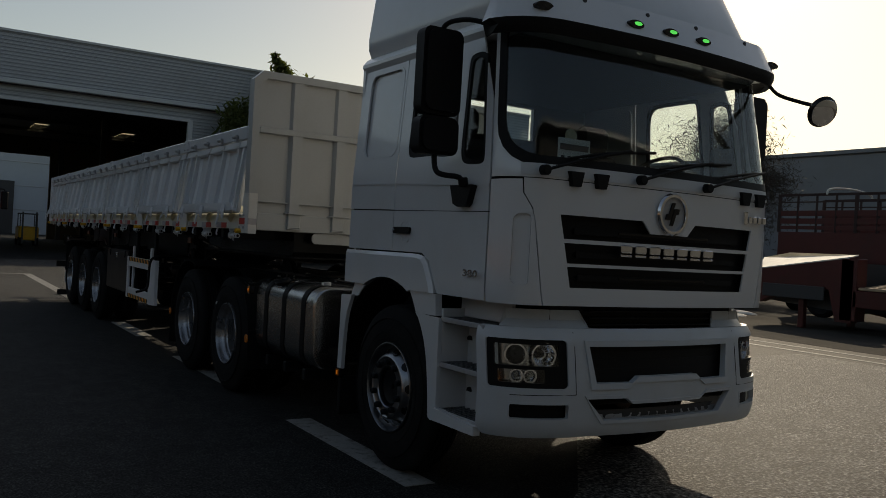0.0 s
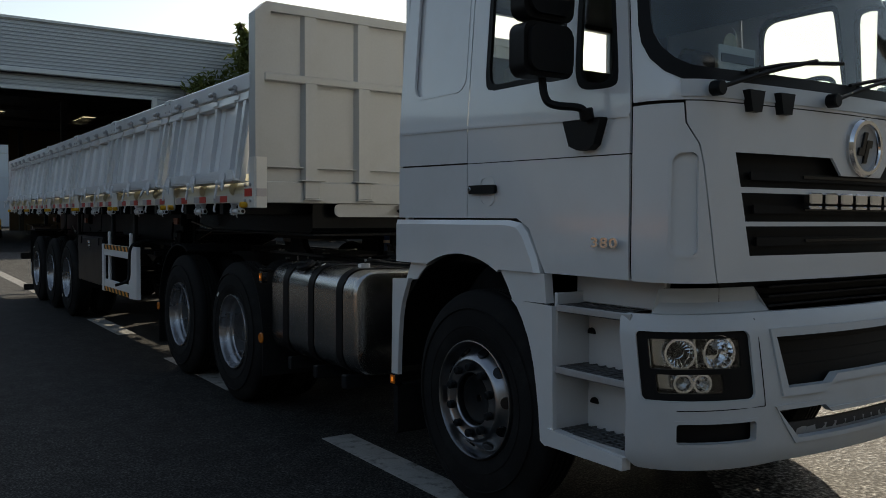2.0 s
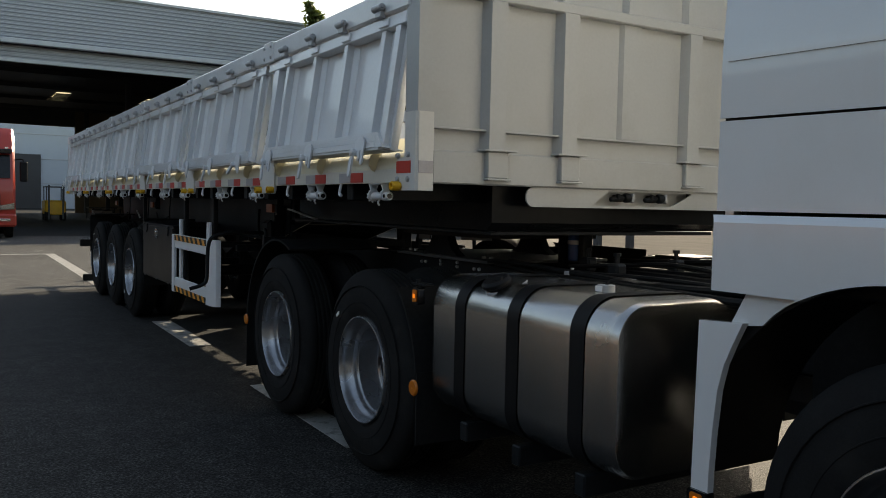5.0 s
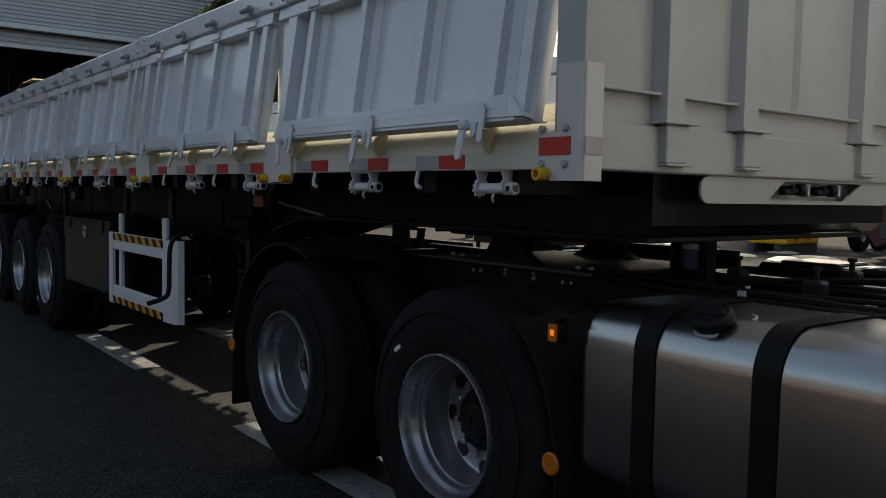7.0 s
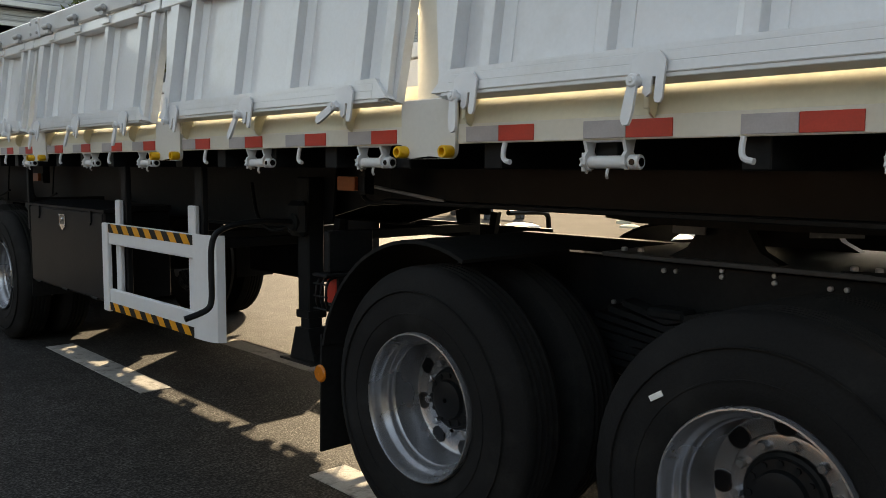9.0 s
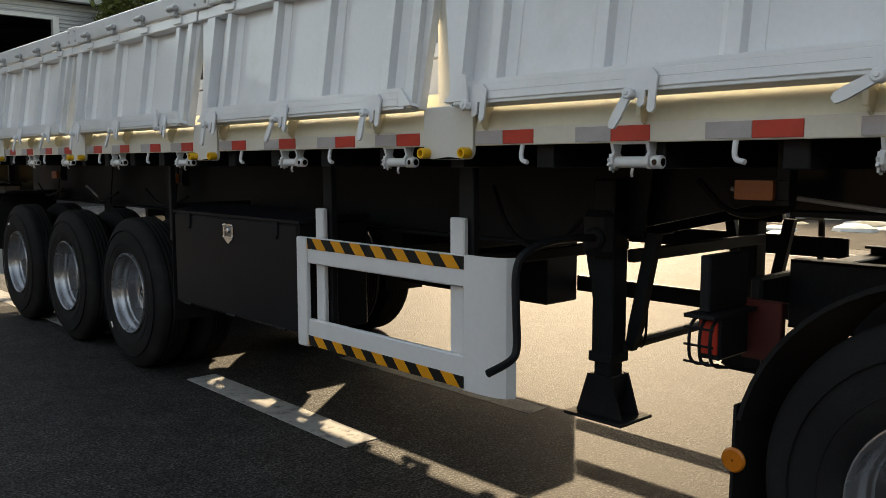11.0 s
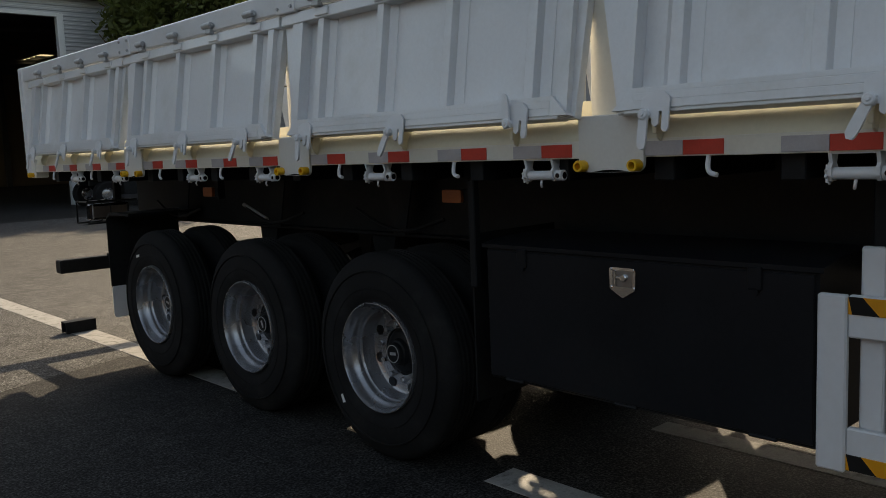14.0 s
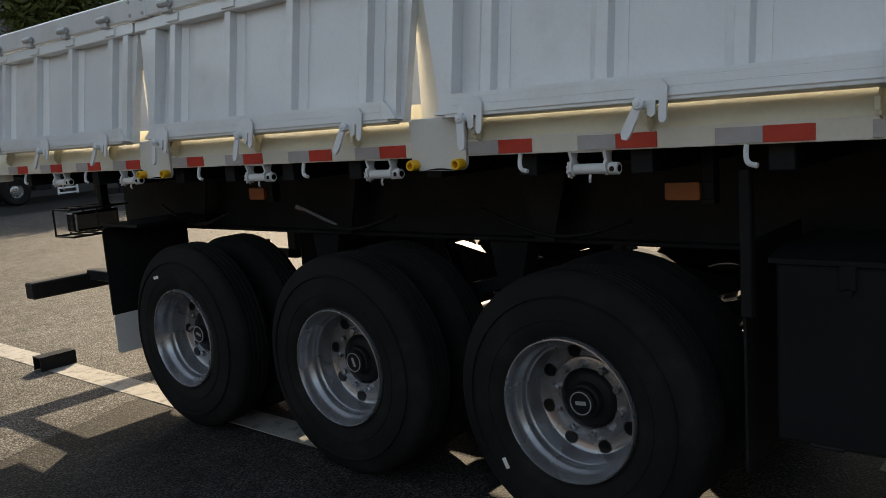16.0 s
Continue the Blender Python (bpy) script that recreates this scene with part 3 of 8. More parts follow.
def bracket_mesh():
    return Mesh().box(-0.0565, -0.030, -0.075, 0.03, -0.052, -0.012, 0.003)


(BOARD_ME, BOARD_PIECES), RIB_ME, SILL_ME, FOLD_ME = board_mesh(), rib_mesh().mesh("rib", BOARD), sill_mesh().mesh("sill", BOARD), fold_mesh().mesh("sill_fold", BOARD)
LATCH_ME, LEVER_ME, HINGE_ME, BRACKET_ME = latch_mesh().mesh("latch", GUARD), lever_mesh().mesh("lever", GUARD), hinge_mesh().mesh("hinge", GALV), bracket_mesh().mesh("hinge_bracket", BOARD)
rng = random.Random(4)
for side in (0, 1):
    for k in range(6):
        lean = 8.4 + rng.uniform(-0.4, 0.4)
        y0 = FIRST + PITCH * (k - 1) + 0.0095
        base = pose(0.050, y0, 2.380, 0, lean, 0) if not side else Matrix.Translation((WIDE - 0.050, y0 + TOPW, 2.380)) @ pose(0, 0, 0, 0, 0, 180) @ pose(0, 0, 0, 0, lean, 0)
        if k == 0:
            base = base @ Matrix.Translation((0, 0.065, 0)) @ Matrix.Diagonal((1, 0.945, 1, 1))
        board = part("side_board", BOARD_ME, BOARD, trailer, "bluish white pressed steel side board", at=base)
        for a in (0.300, 0.772, 1.234, 1.706):
            part("rib", RIB_ME, BOARD, board, at=base @ pose(0, a, 0))
            part("hinge", HINGE_ME, BOARD, board, at=base @ pose(0, a, 0))
            part("hinge_bracket", BRACKET_ME, BOARD, board, at=base @ pose(0, a, 0))
        for n_, me_ in BOARD_PIECES:
            part(n_, me_, BOARD, board, at=base)
        part("sill", SILL_ME, BOARD, board, at=base)
        part("sill_fold", FOLD_ME, BOARD, board, at=base)
        if not side:
            for n_, a in enumerate((0.32, 1.035, 1.745)):
                spot = base @ pose(-0.062, a, -0.670)
                turn = rng.choice((0, 4, -6, 8, 24, 0, 5, -8)) if k != 1 else (62, 26, 168)[n_]
                if (k, n_) in ((3, 0),):
                    turn = 168
                part("latch", LATCH_ME, GUARD, board, at=spot)
                part("lever", LEVER_ME, GUARD, board, "flat steel latch lever", at=spot @ pose(0, 0.032, 0.0, turn, 0, 0))

# posts, gusset plates and plugs
POST_ME = Mesh().box(0.045, 0.135, -0.072, 0.072, 1.70, 2.40, 0.01).mesh("post", FACE)
GUSSET = [q for q in rounded(-0.140, 0.140, 1.532, 1.735, (0.035, 0.035, 0.006, 0.006)) if q[1] > 1.5325 or abs(q[0]) > 0.108]
GUSSET = GUSSET[:6] + [(-0.085 + 0.017 * i, 1.532 + 0.011 * math.cos((i - 5) * math.pi / 12)) for i in range(11)] + GUSSET[6:]
PLATE_ME = Mesh().prism(GUSSET, "x", -0.016, 0.0).box(-0.012, 0.09, -0.15, 0.15, 1.728, 1.742, 0.003).mesh("gusset_plate", PALE)
PLUG_ME = Mesh().lathe([(0.013, -0.048), (0.020, -0.048), (0.022, -0.043), (0.022, -0.008), (0.018, 0.0), (0.012, 0.0), (0.012, -0.012), (0.012, -0.024)], (0, 0, 0), 18).mesh("pipe_plug", YELLOW)
CAP_ME = Mesh().box(-0.019, 0.10, -0.085, 0.085, 2.385, 2.518, 0.005).mesh("rail_joint", BOARD)
BOLT_ME = Mesh().cyl((-0.028, 0, 0), (-0.015, 0, 0), 0.010, 8, b=0.002).mesh("bolt", GALV)
for yp in POSTS:
    part("post", POST_ME, CREAM, trailer, "cream upright post", at=pose(0, yp + 0.025, 0))
    part("post", POST_ME, CREAM, trailer, "cream upright post", at=Matrix.Translation((WIDE, yp, 0)) @ Matrix.Rotation(math.pi, 4, "Z"))
    plate = part("gusset_plate", PLATE_ME, PALE, trailer, at=pose(0, yp - 0.033, 0))
    for d in (-0.117, 0.117):
        part("pipe_plug", PLUG_ME, YELLOW, plate, "yellow plastic pipe plug", at=pose(-0.012, yp - 0.034 + d, 1.558))
    joint = part("rail_joint", CAP_ME, BOARD, trailer, at=pose(0, yp - 0.03, 0))
    for dy in (-0.062, 0.062):
        for dz in (2.415, 2.485):
            part("bolt", BOLT_ME, GALV, joint, at=pose(0, yp - 0.03 + dy, dz))

# reflective tape, small lugs, winches and rope hooks along the rail
TAPE_R = Mesh().box(-0.007, -0.002, 0, 0.148, 1.590, 1.640, 0.001).mesh("red_tape", REDTAPE)
TAPE_S = Mesh().box(-0.007, -0.002, 0, 0.146, 1.590, 1.640, 0.001).mesh("silver_tape", SILVERTAPE)


def clear_of_plates(a, b):
    return all(b < yp - 0.155 or a > yp + 0.135 for yp in POSTS) and a > FRONT + 0.24 and b < REAR - 0.06


for k in range(24):
    y = FIRST + PITCH * (k // 4 - 1) + (0.148, 0.593, 1.081, 1.566)[k % 4] - (0.04 if k < 4 else 0)
    for off, me, nm in ((0.0, TAPE_R, "red_tape"), (0.149, TAPE_S, "silver_tape")):
        if clear_of_plates(y + off, y + off + 0.146):
            part(nm, me, None, trailer, at=pose(0, y + off, 0))
LUG_ME = Mesh().prism([(0.034, 1.732), (0.004, 1.735), (-0.026, 1.722), (-0.034, 1.70), (-0.034, 1.672), (-0.026, 1.652), (-0.006, 1.640), (0.002, 1.645), (0.010, 1.69)], "y", -0.004, 0.004).box(-0.036, -0.030, -0.004, 0.014, 1.665, 1.705, 0.002).mesh("lug", CREAM)
HOOK_ME = Mesh().tube([(0.01, 0.004, 1.60), (-0.002, 0.006, 1.555), (-0.008, -0.002, 1.528), (-0.012, -0.034, 1.522)], 0.0085, 8).mesh("rope_hook", GUARD)


def winch_parts():
    """Ratchet winch under the rail: fork, drum and toothed wheel."""
    zc = 1.522
    drum = Mesh().cyl((0.03, -0.062, zc), (0.03, 0.062, zc), 0.019, 14).tube([(0.03, 0.0, zc - 0.015), (0.022, 0.0, zc - 0.036), (0.034, 0.006, zc - 0.046)], 0.005, 6, 2)
    drum.cyl((0.03, -0.112, zc), (0.03, -0.075, zc), 0.022, 14, b=0.003)
    ears = Mesh()
    for a in (-0.074, 0.062):
        ears.prism([(0.002, 1.588), (0.058, 1.588), (0.046, 1.553), (0.058, 1.540), (0.058, 1.516), (0.042, 1.500), (0.018, 1.500), (0.002, 1.516), (0.002, 1.540), (0.014, 1.553)], "y", a, a + 0.011)
    ears.box(0.004, 0.056, -0.07, 0.07, 1.580, 1.590, 0.002)
    teeth = 10
    cog = [(0.03 + (0.034 if i % 2 else 0.026) * math.cos(math.pi * i / teeth), zc + (0.034 if i % 2 else 0.026) * math.sin(math.pi * i / teeth)) for i in range(2 * teeth)]
    gear = Mesh().prism(cog, "y", 0.074, 0.081)
    return drum.mesh("drum", GUARD), ears.mesh("winch", GUARD), gear.mesh("ratchet", GUARD)


DRUM_ME, EARS_ME, GEAR_ME = winch_parts()
SOCKET_ME = Mesh().cyl((0.03, -0.1128, 1.528), (0.03, -0.10, 1.528), 0.013, 12).cyl((0.0068, -0.094, 1.528), (0.053, -0.094, 1.528), 0.0095, 10).mesh("socket", GLOSSBLACK)
FLIP = Matrix.Translation((WIDE, 0, 0)) @ Matrix.Rotation(math.pi, 4, "Z")
for k in range(6):
    y = FIRST + PITCH * (k - 1)
    for a in (0.325, 1.35 if k == 3 else 1.165) if k else (0.43, 1.27):
        if y + a < REAR - 0.2:
            w = part("winch", EARS_ME, GUARD, trailer, "grey lashing winch", at=pose(0, y + a, 0))
            part("drum", DRUM_ME, GUARD, w, at=pose(0, y + a, 0))
            part("ratchet", GEAR_ME, GUARD, w, at=pose(0, y + a, 0))
            part("socket", SOCKET_ME, GLOSSBLACK, w, "dark drum socket", at=pose(0, y + a, -0.006))
            far_ = FLIP @ pose(0, -(y + a), 0)
            w = part("winch", EARS_ME, GUARD, trailer, "grey lashing winch", at=far_)
            part("drum", DRUM_ME, GUARD, w, at=far_)
    for a in (0.79, 1.62) if k else (0.84, 1.65):
        part("rope_hook", HOOK_ME, GUARD, trailer, at=pose(0, y + a, 0))
        part("rope_hook", HOOK_ME, GUARD, trailer, at=FLIP @ pose(0, -(y + a), 0))
    for a in (0.42, 1.10, 1.80):
        part("lug", LUG_ME, CREAM, trailer, at=pose(0.0, y + a, 0))

# front corner and rear corner plates
EDGE = FRONT - 0.034
corner = Mesh().prism([(-0.012, FRONT + 0.145), (-0.012, EDGE + 0.030), (-0.008, EDGE + 0.012), (0.006, EDGE), (0.083, EDGE), (0.083, EDGE + 0.012), (0.010, EDGE + 0.012), (0.000, EDGE + 0.030), (0.000, FRONT + 0.145)], "z", 1.548, 1.70)
corner.prism([(-0.012, FRONT + 0.07), (-0.012, EDGE + 0.030), (-0.008, EDGE + 0.012), (0.006, EDGE), (0.083, EDGE), (0.083, EDGE + 0.012), (0.010, EDGE + 0.012), (0.000, EDGE + 0.030), (0.000, FRONT + 0.07)], "z", 1.70, 1.908)
c = part("corner_plate", corner, PALE, trailer, "grey-white corner plate with bolts")
part("red_tape", Mesh().box(-0.0155, -0.011, -2.122, -1.985, 1.628, 1.684, 0.001), REDTAPE, c)
part("silver_tape", Mesh().box(0.004, 0.081, EDGE - 0.004, EDGE + 0.002, 1.628, 1.684, 0.001), SILVERTAPE, c)
for yy, zz in ((-2.00, 1.71), (-2.10, 1.712), (-2.00, 1.60), (-2.10, 1.60)):
    part("bolt", Mesh().cyl((-0.024, yy, zz), (-0.006, yy, zz), 0.013, 8, b=0.003), GALV, c)
part("pipe_plug", PLUG_ME, YELLOW, c, "yellow plastic pipe plug", at=pose(-0.012, -2.02, 1.568))
end = Mesh().box(-0.010, 0.10, REAR - 0.10, REAR + 0.03, 1.535, 1.70, 0.006)
c = part("corner_plate", end, PALE, trailer)
part("pipe_plug", PLUG_ME, YELLOW, c, "yellow plastic pipe plug", at=pose(-0.012, REAR - 0.05, 1.562))
for xx in (-0.02, WIDE - 0.10):
    part("rear_post", Mesh().box(xx, xx + 0.12, REAR, REAR + 0.10, 1.56, 2.512, 0.01), BOARD, trailer)
part("tailgate", Mesh().box(0.15, WIDE - 0.15, REAR + 0.03, REAR + 0.07, 1.70, 2.45, 0.006), BOARD, trailer)

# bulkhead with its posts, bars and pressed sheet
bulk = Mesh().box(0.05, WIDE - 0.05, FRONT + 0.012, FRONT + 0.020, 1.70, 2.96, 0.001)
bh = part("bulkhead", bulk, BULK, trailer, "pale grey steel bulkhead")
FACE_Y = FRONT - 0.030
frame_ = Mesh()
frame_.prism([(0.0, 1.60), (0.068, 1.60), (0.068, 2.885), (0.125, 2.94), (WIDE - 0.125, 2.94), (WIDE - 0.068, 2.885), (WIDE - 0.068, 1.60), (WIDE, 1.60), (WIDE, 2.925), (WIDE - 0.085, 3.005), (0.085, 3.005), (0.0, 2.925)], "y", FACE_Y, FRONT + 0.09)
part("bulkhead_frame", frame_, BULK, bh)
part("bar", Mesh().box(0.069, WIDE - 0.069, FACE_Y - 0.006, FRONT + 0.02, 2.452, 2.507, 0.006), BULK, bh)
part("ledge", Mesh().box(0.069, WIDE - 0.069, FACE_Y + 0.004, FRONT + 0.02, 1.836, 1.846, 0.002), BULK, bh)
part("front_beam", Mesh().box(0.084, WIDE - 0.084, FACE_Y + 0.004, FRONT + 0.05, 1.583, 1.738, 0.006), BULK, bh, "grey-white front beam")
for i in range(5):
    x = 0.428 + 0.44 * i
    deep_ = 0.056 if i != 2 else 0.020
    w = 0.046 if i != 2 else 0.06
    part("upright", Mesh().prism([(x - w - 0.02, 0), (x + w + 0.012, 0), (x + w, -deep_), (x - w, -deep_)], "z", 1.75 if i != 2 else 1.85, 2.452, Matrix.Translation((0, FRONT + 0.012, 0))), BULK, bh)
    part("upright", Mesh().prism([(x - 0.066, 0), (x + 0.055, 0), (x + 0.045, -0.034), (x - 0.045, -0.034)], "z", 2.507, 2.94, Matrix.Translation((0, FRONT + 0.012, 0))), BULK, bh)
    if i != 2:
        part("bracket", Mesh().box(x - 0.092, x + 0.096, FACE_Y - 0.048, FACE_Y + 0.02, 1.742, 1.751, 0.002).box(x - 0.058, x + 0.062, FACE_Y - 0.026, FACE_Y + 0.01, 1.615, 1.742, 0.005).box(x - 0.064, x + 0.074, FACE_Y - 0.036, FACE_Y + 0.01, 1.605, 1.614, 0.002), BULK, bh)
APY = FRONT - 0.008
apron = rounded(0.632, 2.045, 1.484, 1.582, (0.048, 0.048, 0.045, 0.045))
hole = [(1.055, 1.498), (1.635, 1.498), (1.795, 1.574), (1.175, 1.574)]
part("apron", sheet(apron, [hole], lambda a, b, d: (a, APY + d, b), 0.01, 0.05), BULK, bh, "grey-white apron plate with air couplings")
part("coupling_recess", Mesh().box(1.03, 1.83, FRONT + 0.07, FRONT + 0.078, 1.484, 1.582, 0.001).box(1.03, 1.83, APY + 0.012, FRONT + 0.07, 1.486, 1.494, 0.001), BULK, bh)
for x in (1.275, 1.52):
    g = part("air_coupling", Mesh().cyl((x, FRONT + 0.07, 1.540), (x + 0.01, FRONT + 0.01, 1.540), 0.020, 12, b=0.004).cyl((x - 0.075, FRONT + 0.012, 1.532), (x + 0.02, FRONT + 0.008, 1.542), 0.013, 8, b=0.003).cyl((x - 0.03, FRONT + 0.0, 1.535), (x - 0.03, FRONT + 0.0, 1.562), 0.010, 8).lathe([(0.004, -0.02), (0.022, -0.02), (0.026, -0.012), (0.026, 0.012), (0.022, 0.02), (0.004, 0.02)], (x + 0.035, FRONT + 0.005, 1.542), 14), BLACK, bh, "dark cast air coupling")
    part("handle", Mesh().box(x + 0.058, x + 0.072, FRONT - 0.02, FRONT + 0.02, 1.516, 1.566, 0.004), GALV, g)
# electric sockets beside the apron
part("socket", Mesh().cyl((2.12, FRONT + 0.02, 1.52), (2.12, FRONT - 0.03, 1.52), 0.022, 12, b=0.004).box(2.09, 2.15, FRONT + 0.01, FRONT + 0.02, 1.49, 1.585, 0.002), GALV, bh, "grey cable socket")

# ---- wheels, shared by trailer and tractor ----
R = 0.56


def wheel_meshes(width, deep, holes, steer):
    """Rim and tyre about the x axis; the outer face lies at x = 0."""
    t = Mesh()
    rr = 0.300
    prof = [(rr, 0.024), (rr + 0.02, 0.010), (rr + 0.055, 0.002), (rr + 0.10, 0.0), (rr + 0.15, 0.004), (rr + 0.185, 0.014), (R - 0.052, 0.022), (R - 0.030, 0.034), (R - 0.012, 0.046), (R - 0.004, 0.060), (R, 0.080)]
    for g in (0.26, 0.42, 0.58, 0.74):
        gx = 0.08 + (width - 0.16) * (g - 0.18) / 0.64
        prof += [(R, gx - 0.010), (R - 0.014, gx - 0.006), (R - 0.014, gx + 0.006), (R, gx + 0.010)]
    prof += [(R, width - 0.08), (R - 0.03, width - 0.034), (rr + 0.10, width), (rr, width - 0.024), (rr - 0.01, width * 0.5)]
    t.lathe(prof, (0, 0, 0), 56)
    for rad in (rr + 0.075, rr + 0.165):
        t.lathe([(rad - 0.004, 0.006), (rad - 0.002, -0.002), (rad + 0.002, -0.002), (rad + 0.004, 0.006)], (0, 0, 0), 48)
    r = Mesh()
    lip = [(0.304, 0.030), (0.304, 0.008), (0.301, 0.000), (0.296, -0.001), (0.292, 0.006), (0.287, 0.030)] if steer else [(0.300, 0.030), (0.299, 0.010), (0.296, 0.002), (0.291, 0.001), (0.287, 0.008), (0.282, 0.030)]
    if steer:
        disc = [(0.282, 0.060), (0.272, 0.072), (0.262, 0.060), (0.240, 0.030), (0.222, 0.004), (0.212, -0.006), (0.204, -0.008), (0.199, -0.004), (0.193, -0.001), (0.140, -0.001), (0.134, 0.006), (0.132, 0.04)]
        back = [(0.142, 0.06), (0.20, 0.06), (0.27, 0.09), (0.300, 0.09)]
    else:
        disc = [(0.278, 0.050), (0.272, 0.062), (0.262, 0.072), (0.258, 0.080), (0.257, 0.094), (0.254, 0.104), (0.248, 0.110), (0.243, deep - 0.045), (0.240, deep - 0.022), (0.234, deep - 0.008), (0.222, deep), (0.182, deep + 0.002), (0.176, deep - 0.006), (0.168, deep - 0.008), (0.130, deep - 0.008), (0.125, deep + 0.01)]
        back = [(0.125, deep + 0.03), (0.24, deep + 0.03), (0.262, deep - 0.01), (0.290, 0.10)]
    r.lathe(lip + disc + back, (0, 0, 0), 48)
    # one round vent and one nut, copied round the disc
    rad, x = (0.243, 0.030) if steer else (0.207, deep - 0.001)
    m = Matrix.Translation((x, rad, 0)) @ (Matrix.Rotation(radians(-52), 4, "Z") if steer else Matrix.Identity(4))
    h = Mesh().ring([[m @ Vector((dx, k * math.cos(q), k * math.sin(q))) for q in [2 * math.pi * j / 16 for j in range(16)]] for dx, k in ((-0.006, 0.030 if steer else 0.035 if deep > 0.2 else 0.028), (0.014, 0.031 if steer else 0.036 if deep > 0.2 else 0.030))])
    rad, x0, x1 = (0.168, -0.036, 0.001) if steer else (0.152, deep - 0.034, deep + 0.008)
    n = Mesh().cyl((x0, rad, 0), (x1, rad, 0), 0.021 if steer else 0.017, 10 if steer else 6, b=0.006 if steer else 0.004)
    return t.mesh("tyre", RUBBER), r.mesh("wheel", RIM if steer else STEELRIM), h.mesh("vent", GLOSSBLACK), n.mesh("wheel_nut", BLACK if steer else STEELRIM), holes


STEER, DRIVE = wheel_meshes(0.30, 0.0, 10, True), wheel_meshes(0.285, 0.165, 8, False)
DEEP = wheel_meshes(0.285, 0.235, 8, False)
AXLE = wheel_meshes(0.285, 0.192, 8, False)
TAG_ME = Mesh().box(-0.004, 0.004, -0.009, 0.009, -0.024, 0.024, 0.001).mesh("label_tag", PAPER)


def wheel(parent, x, y, kind, turn=0.0, flip=False, tag=None, cap=None):
    tyre, rim, vent, nut, holes = kind
    spot = Matrix.Translation((x, y, R)) @ (Matrix.Rotation(math.pi, 4, "Z") if flip else Matrix.Identity(4)) @ Matrix.Rotation(radians(turn), 4, "X")
    w = part("wheel", rim, None, parent, "silver steel wheel with black tyre", at=spot)
    part("tyre", tyre, None, w, "black grooved truck tyre", at=spot)
    if cap:
        part("hub_cap", cap, None, w, at=spot)
        if not flip:
            for k in range(holes):
                part("vent", vent, None, w, at=spot @ Matrix.Rotation(2 * math.pi * (k + 0.35) / holes, 4, "X"))
            for k in range(10):
                part("wheel_nut", nut, None, w, at=spot @ Matrix.Rotation(2 * math.pi * k / 10, 4, "X"))
    if tag is not None:
        part("label_tag", TAG_ME, PAPER, w, "white paper tag", at=Matrix.Translation((x, y, R)) @ Matrix.Rotation(radians(tag), 4, "X") @ Matrix.Translation((0.0, 0.41, 0)) @ Matrix.Rotation(radians(16), 4, "X"))
    return w


HUB_T = Mesh().lathe([(0.01, 0.12), (0.050, 0.12), (0.056, 0.125), (0.060, 0.143), (0.070, 0.148), (0.078, 0.17), (0.100, 0.175), (0.116, 0.185), (0.126, 0.2), (0.126, 0.215), (0.01, 0.215)], (0, 0, 0), 28).mesh("hub_cap", BLACK)
HUBRING = Mesh().lathe([(0.049, 0.1205), (0.049, 0.117), (0.045, 0.117), (0.045, 0.1205)], (0, 0, 0), 28).mesh("badge_ring", GALV)
HUBMARK = Mesh().box(0.1175, 0.1205, -0.024, 0.024, -0.008, 0.008, 0.001).mesh("badge_bar", GALV)
HUB_D = Mesh().lathe([(0.01, 0.165), (0.060, 0.165), (0.078, 0.172), (0.084, 0.19), (0.112, 0.195), (0.118, 0.205), (0.128, 0.21), (0.132, 0.222), (0.132, 0.24), (0.01, 0.24)], (0, 0, 0), 28)
for k_ in range(12):
    q_ = 2 * math.pi * k_ / 12
    HUB_D.cyl((0.185, 0.100 * math.cos(q_), 0.100 * math.sin(q_)), (0.20, 0.100 * math.cos(q_), 0.100 * math.sin(q_)), 0.011, 6)
HUB_D = HUB_D.mesh("hub_cap", BLACK)
HUB_S = Mesh().lathe([(0.02, 0.045), (0.085, 0.042), (0.112, 0.030), (0.124, 0.036), (0.133, 0.06), (0.02, 0.07)], (0, 0, 0), 28).mesh("hub_cap", BLACK)
AXLES = (5.53, 6.845, 8.20)
for i, yw in enumerate(AXLES):
    w = wheel(trailer, 0.135, yw, AXLE, (12, 40, 75)[i], tag=(-42, None, 62)[i], cap=HUB_T)
    part("badge_ring", HUBRING, GALV, w, "white ring badge", at=Matrix.Translation((0.135, yw, R)))
    part("badge_bar", HUBMARK, GALV, w, at=Matrix.Translation((0.135, yw, R)) @ Matrix.Rotation(radians((-6, 70, 15)[i]), 4, "X"))
    wheel(trailer, 0.135 + 0.285 * 2 + 0.05, yw, DRIVE, 20, True)
    wheel(trailer, WIDE - 0.135, yw, DRIVE, 33, True)
    wheel(trailer, WIDE - 0.135 - 0.62, yw, DRIVE, 50)
    part("axle", Mesh().cyl((0.5, yw, R), (WIDE - 0.5, yw, R), 0.075, 14), BLACK, trailer)
    for x in (0.83, 1.75):
        part("leaf_spring", Mesh().prism([(yw - 0.52, 0.86), (yw, 0.70), (yw + 0.52, 0.86), (yw + 0.52, 0.92), (yw, 0.80), (yw - 0.52, 0.92)], "x", x, x + 0.1), BLACK, trailer)
        part("spring_hanger", Mesh().prism([(yw - 0.64, 0.80), (yw - 0.54, 0.80), (yw - 0.48, 1.125), (yw - 0.72, 1.125)], "x", x - 0.01, x + 0.11), BLACK, trailer)
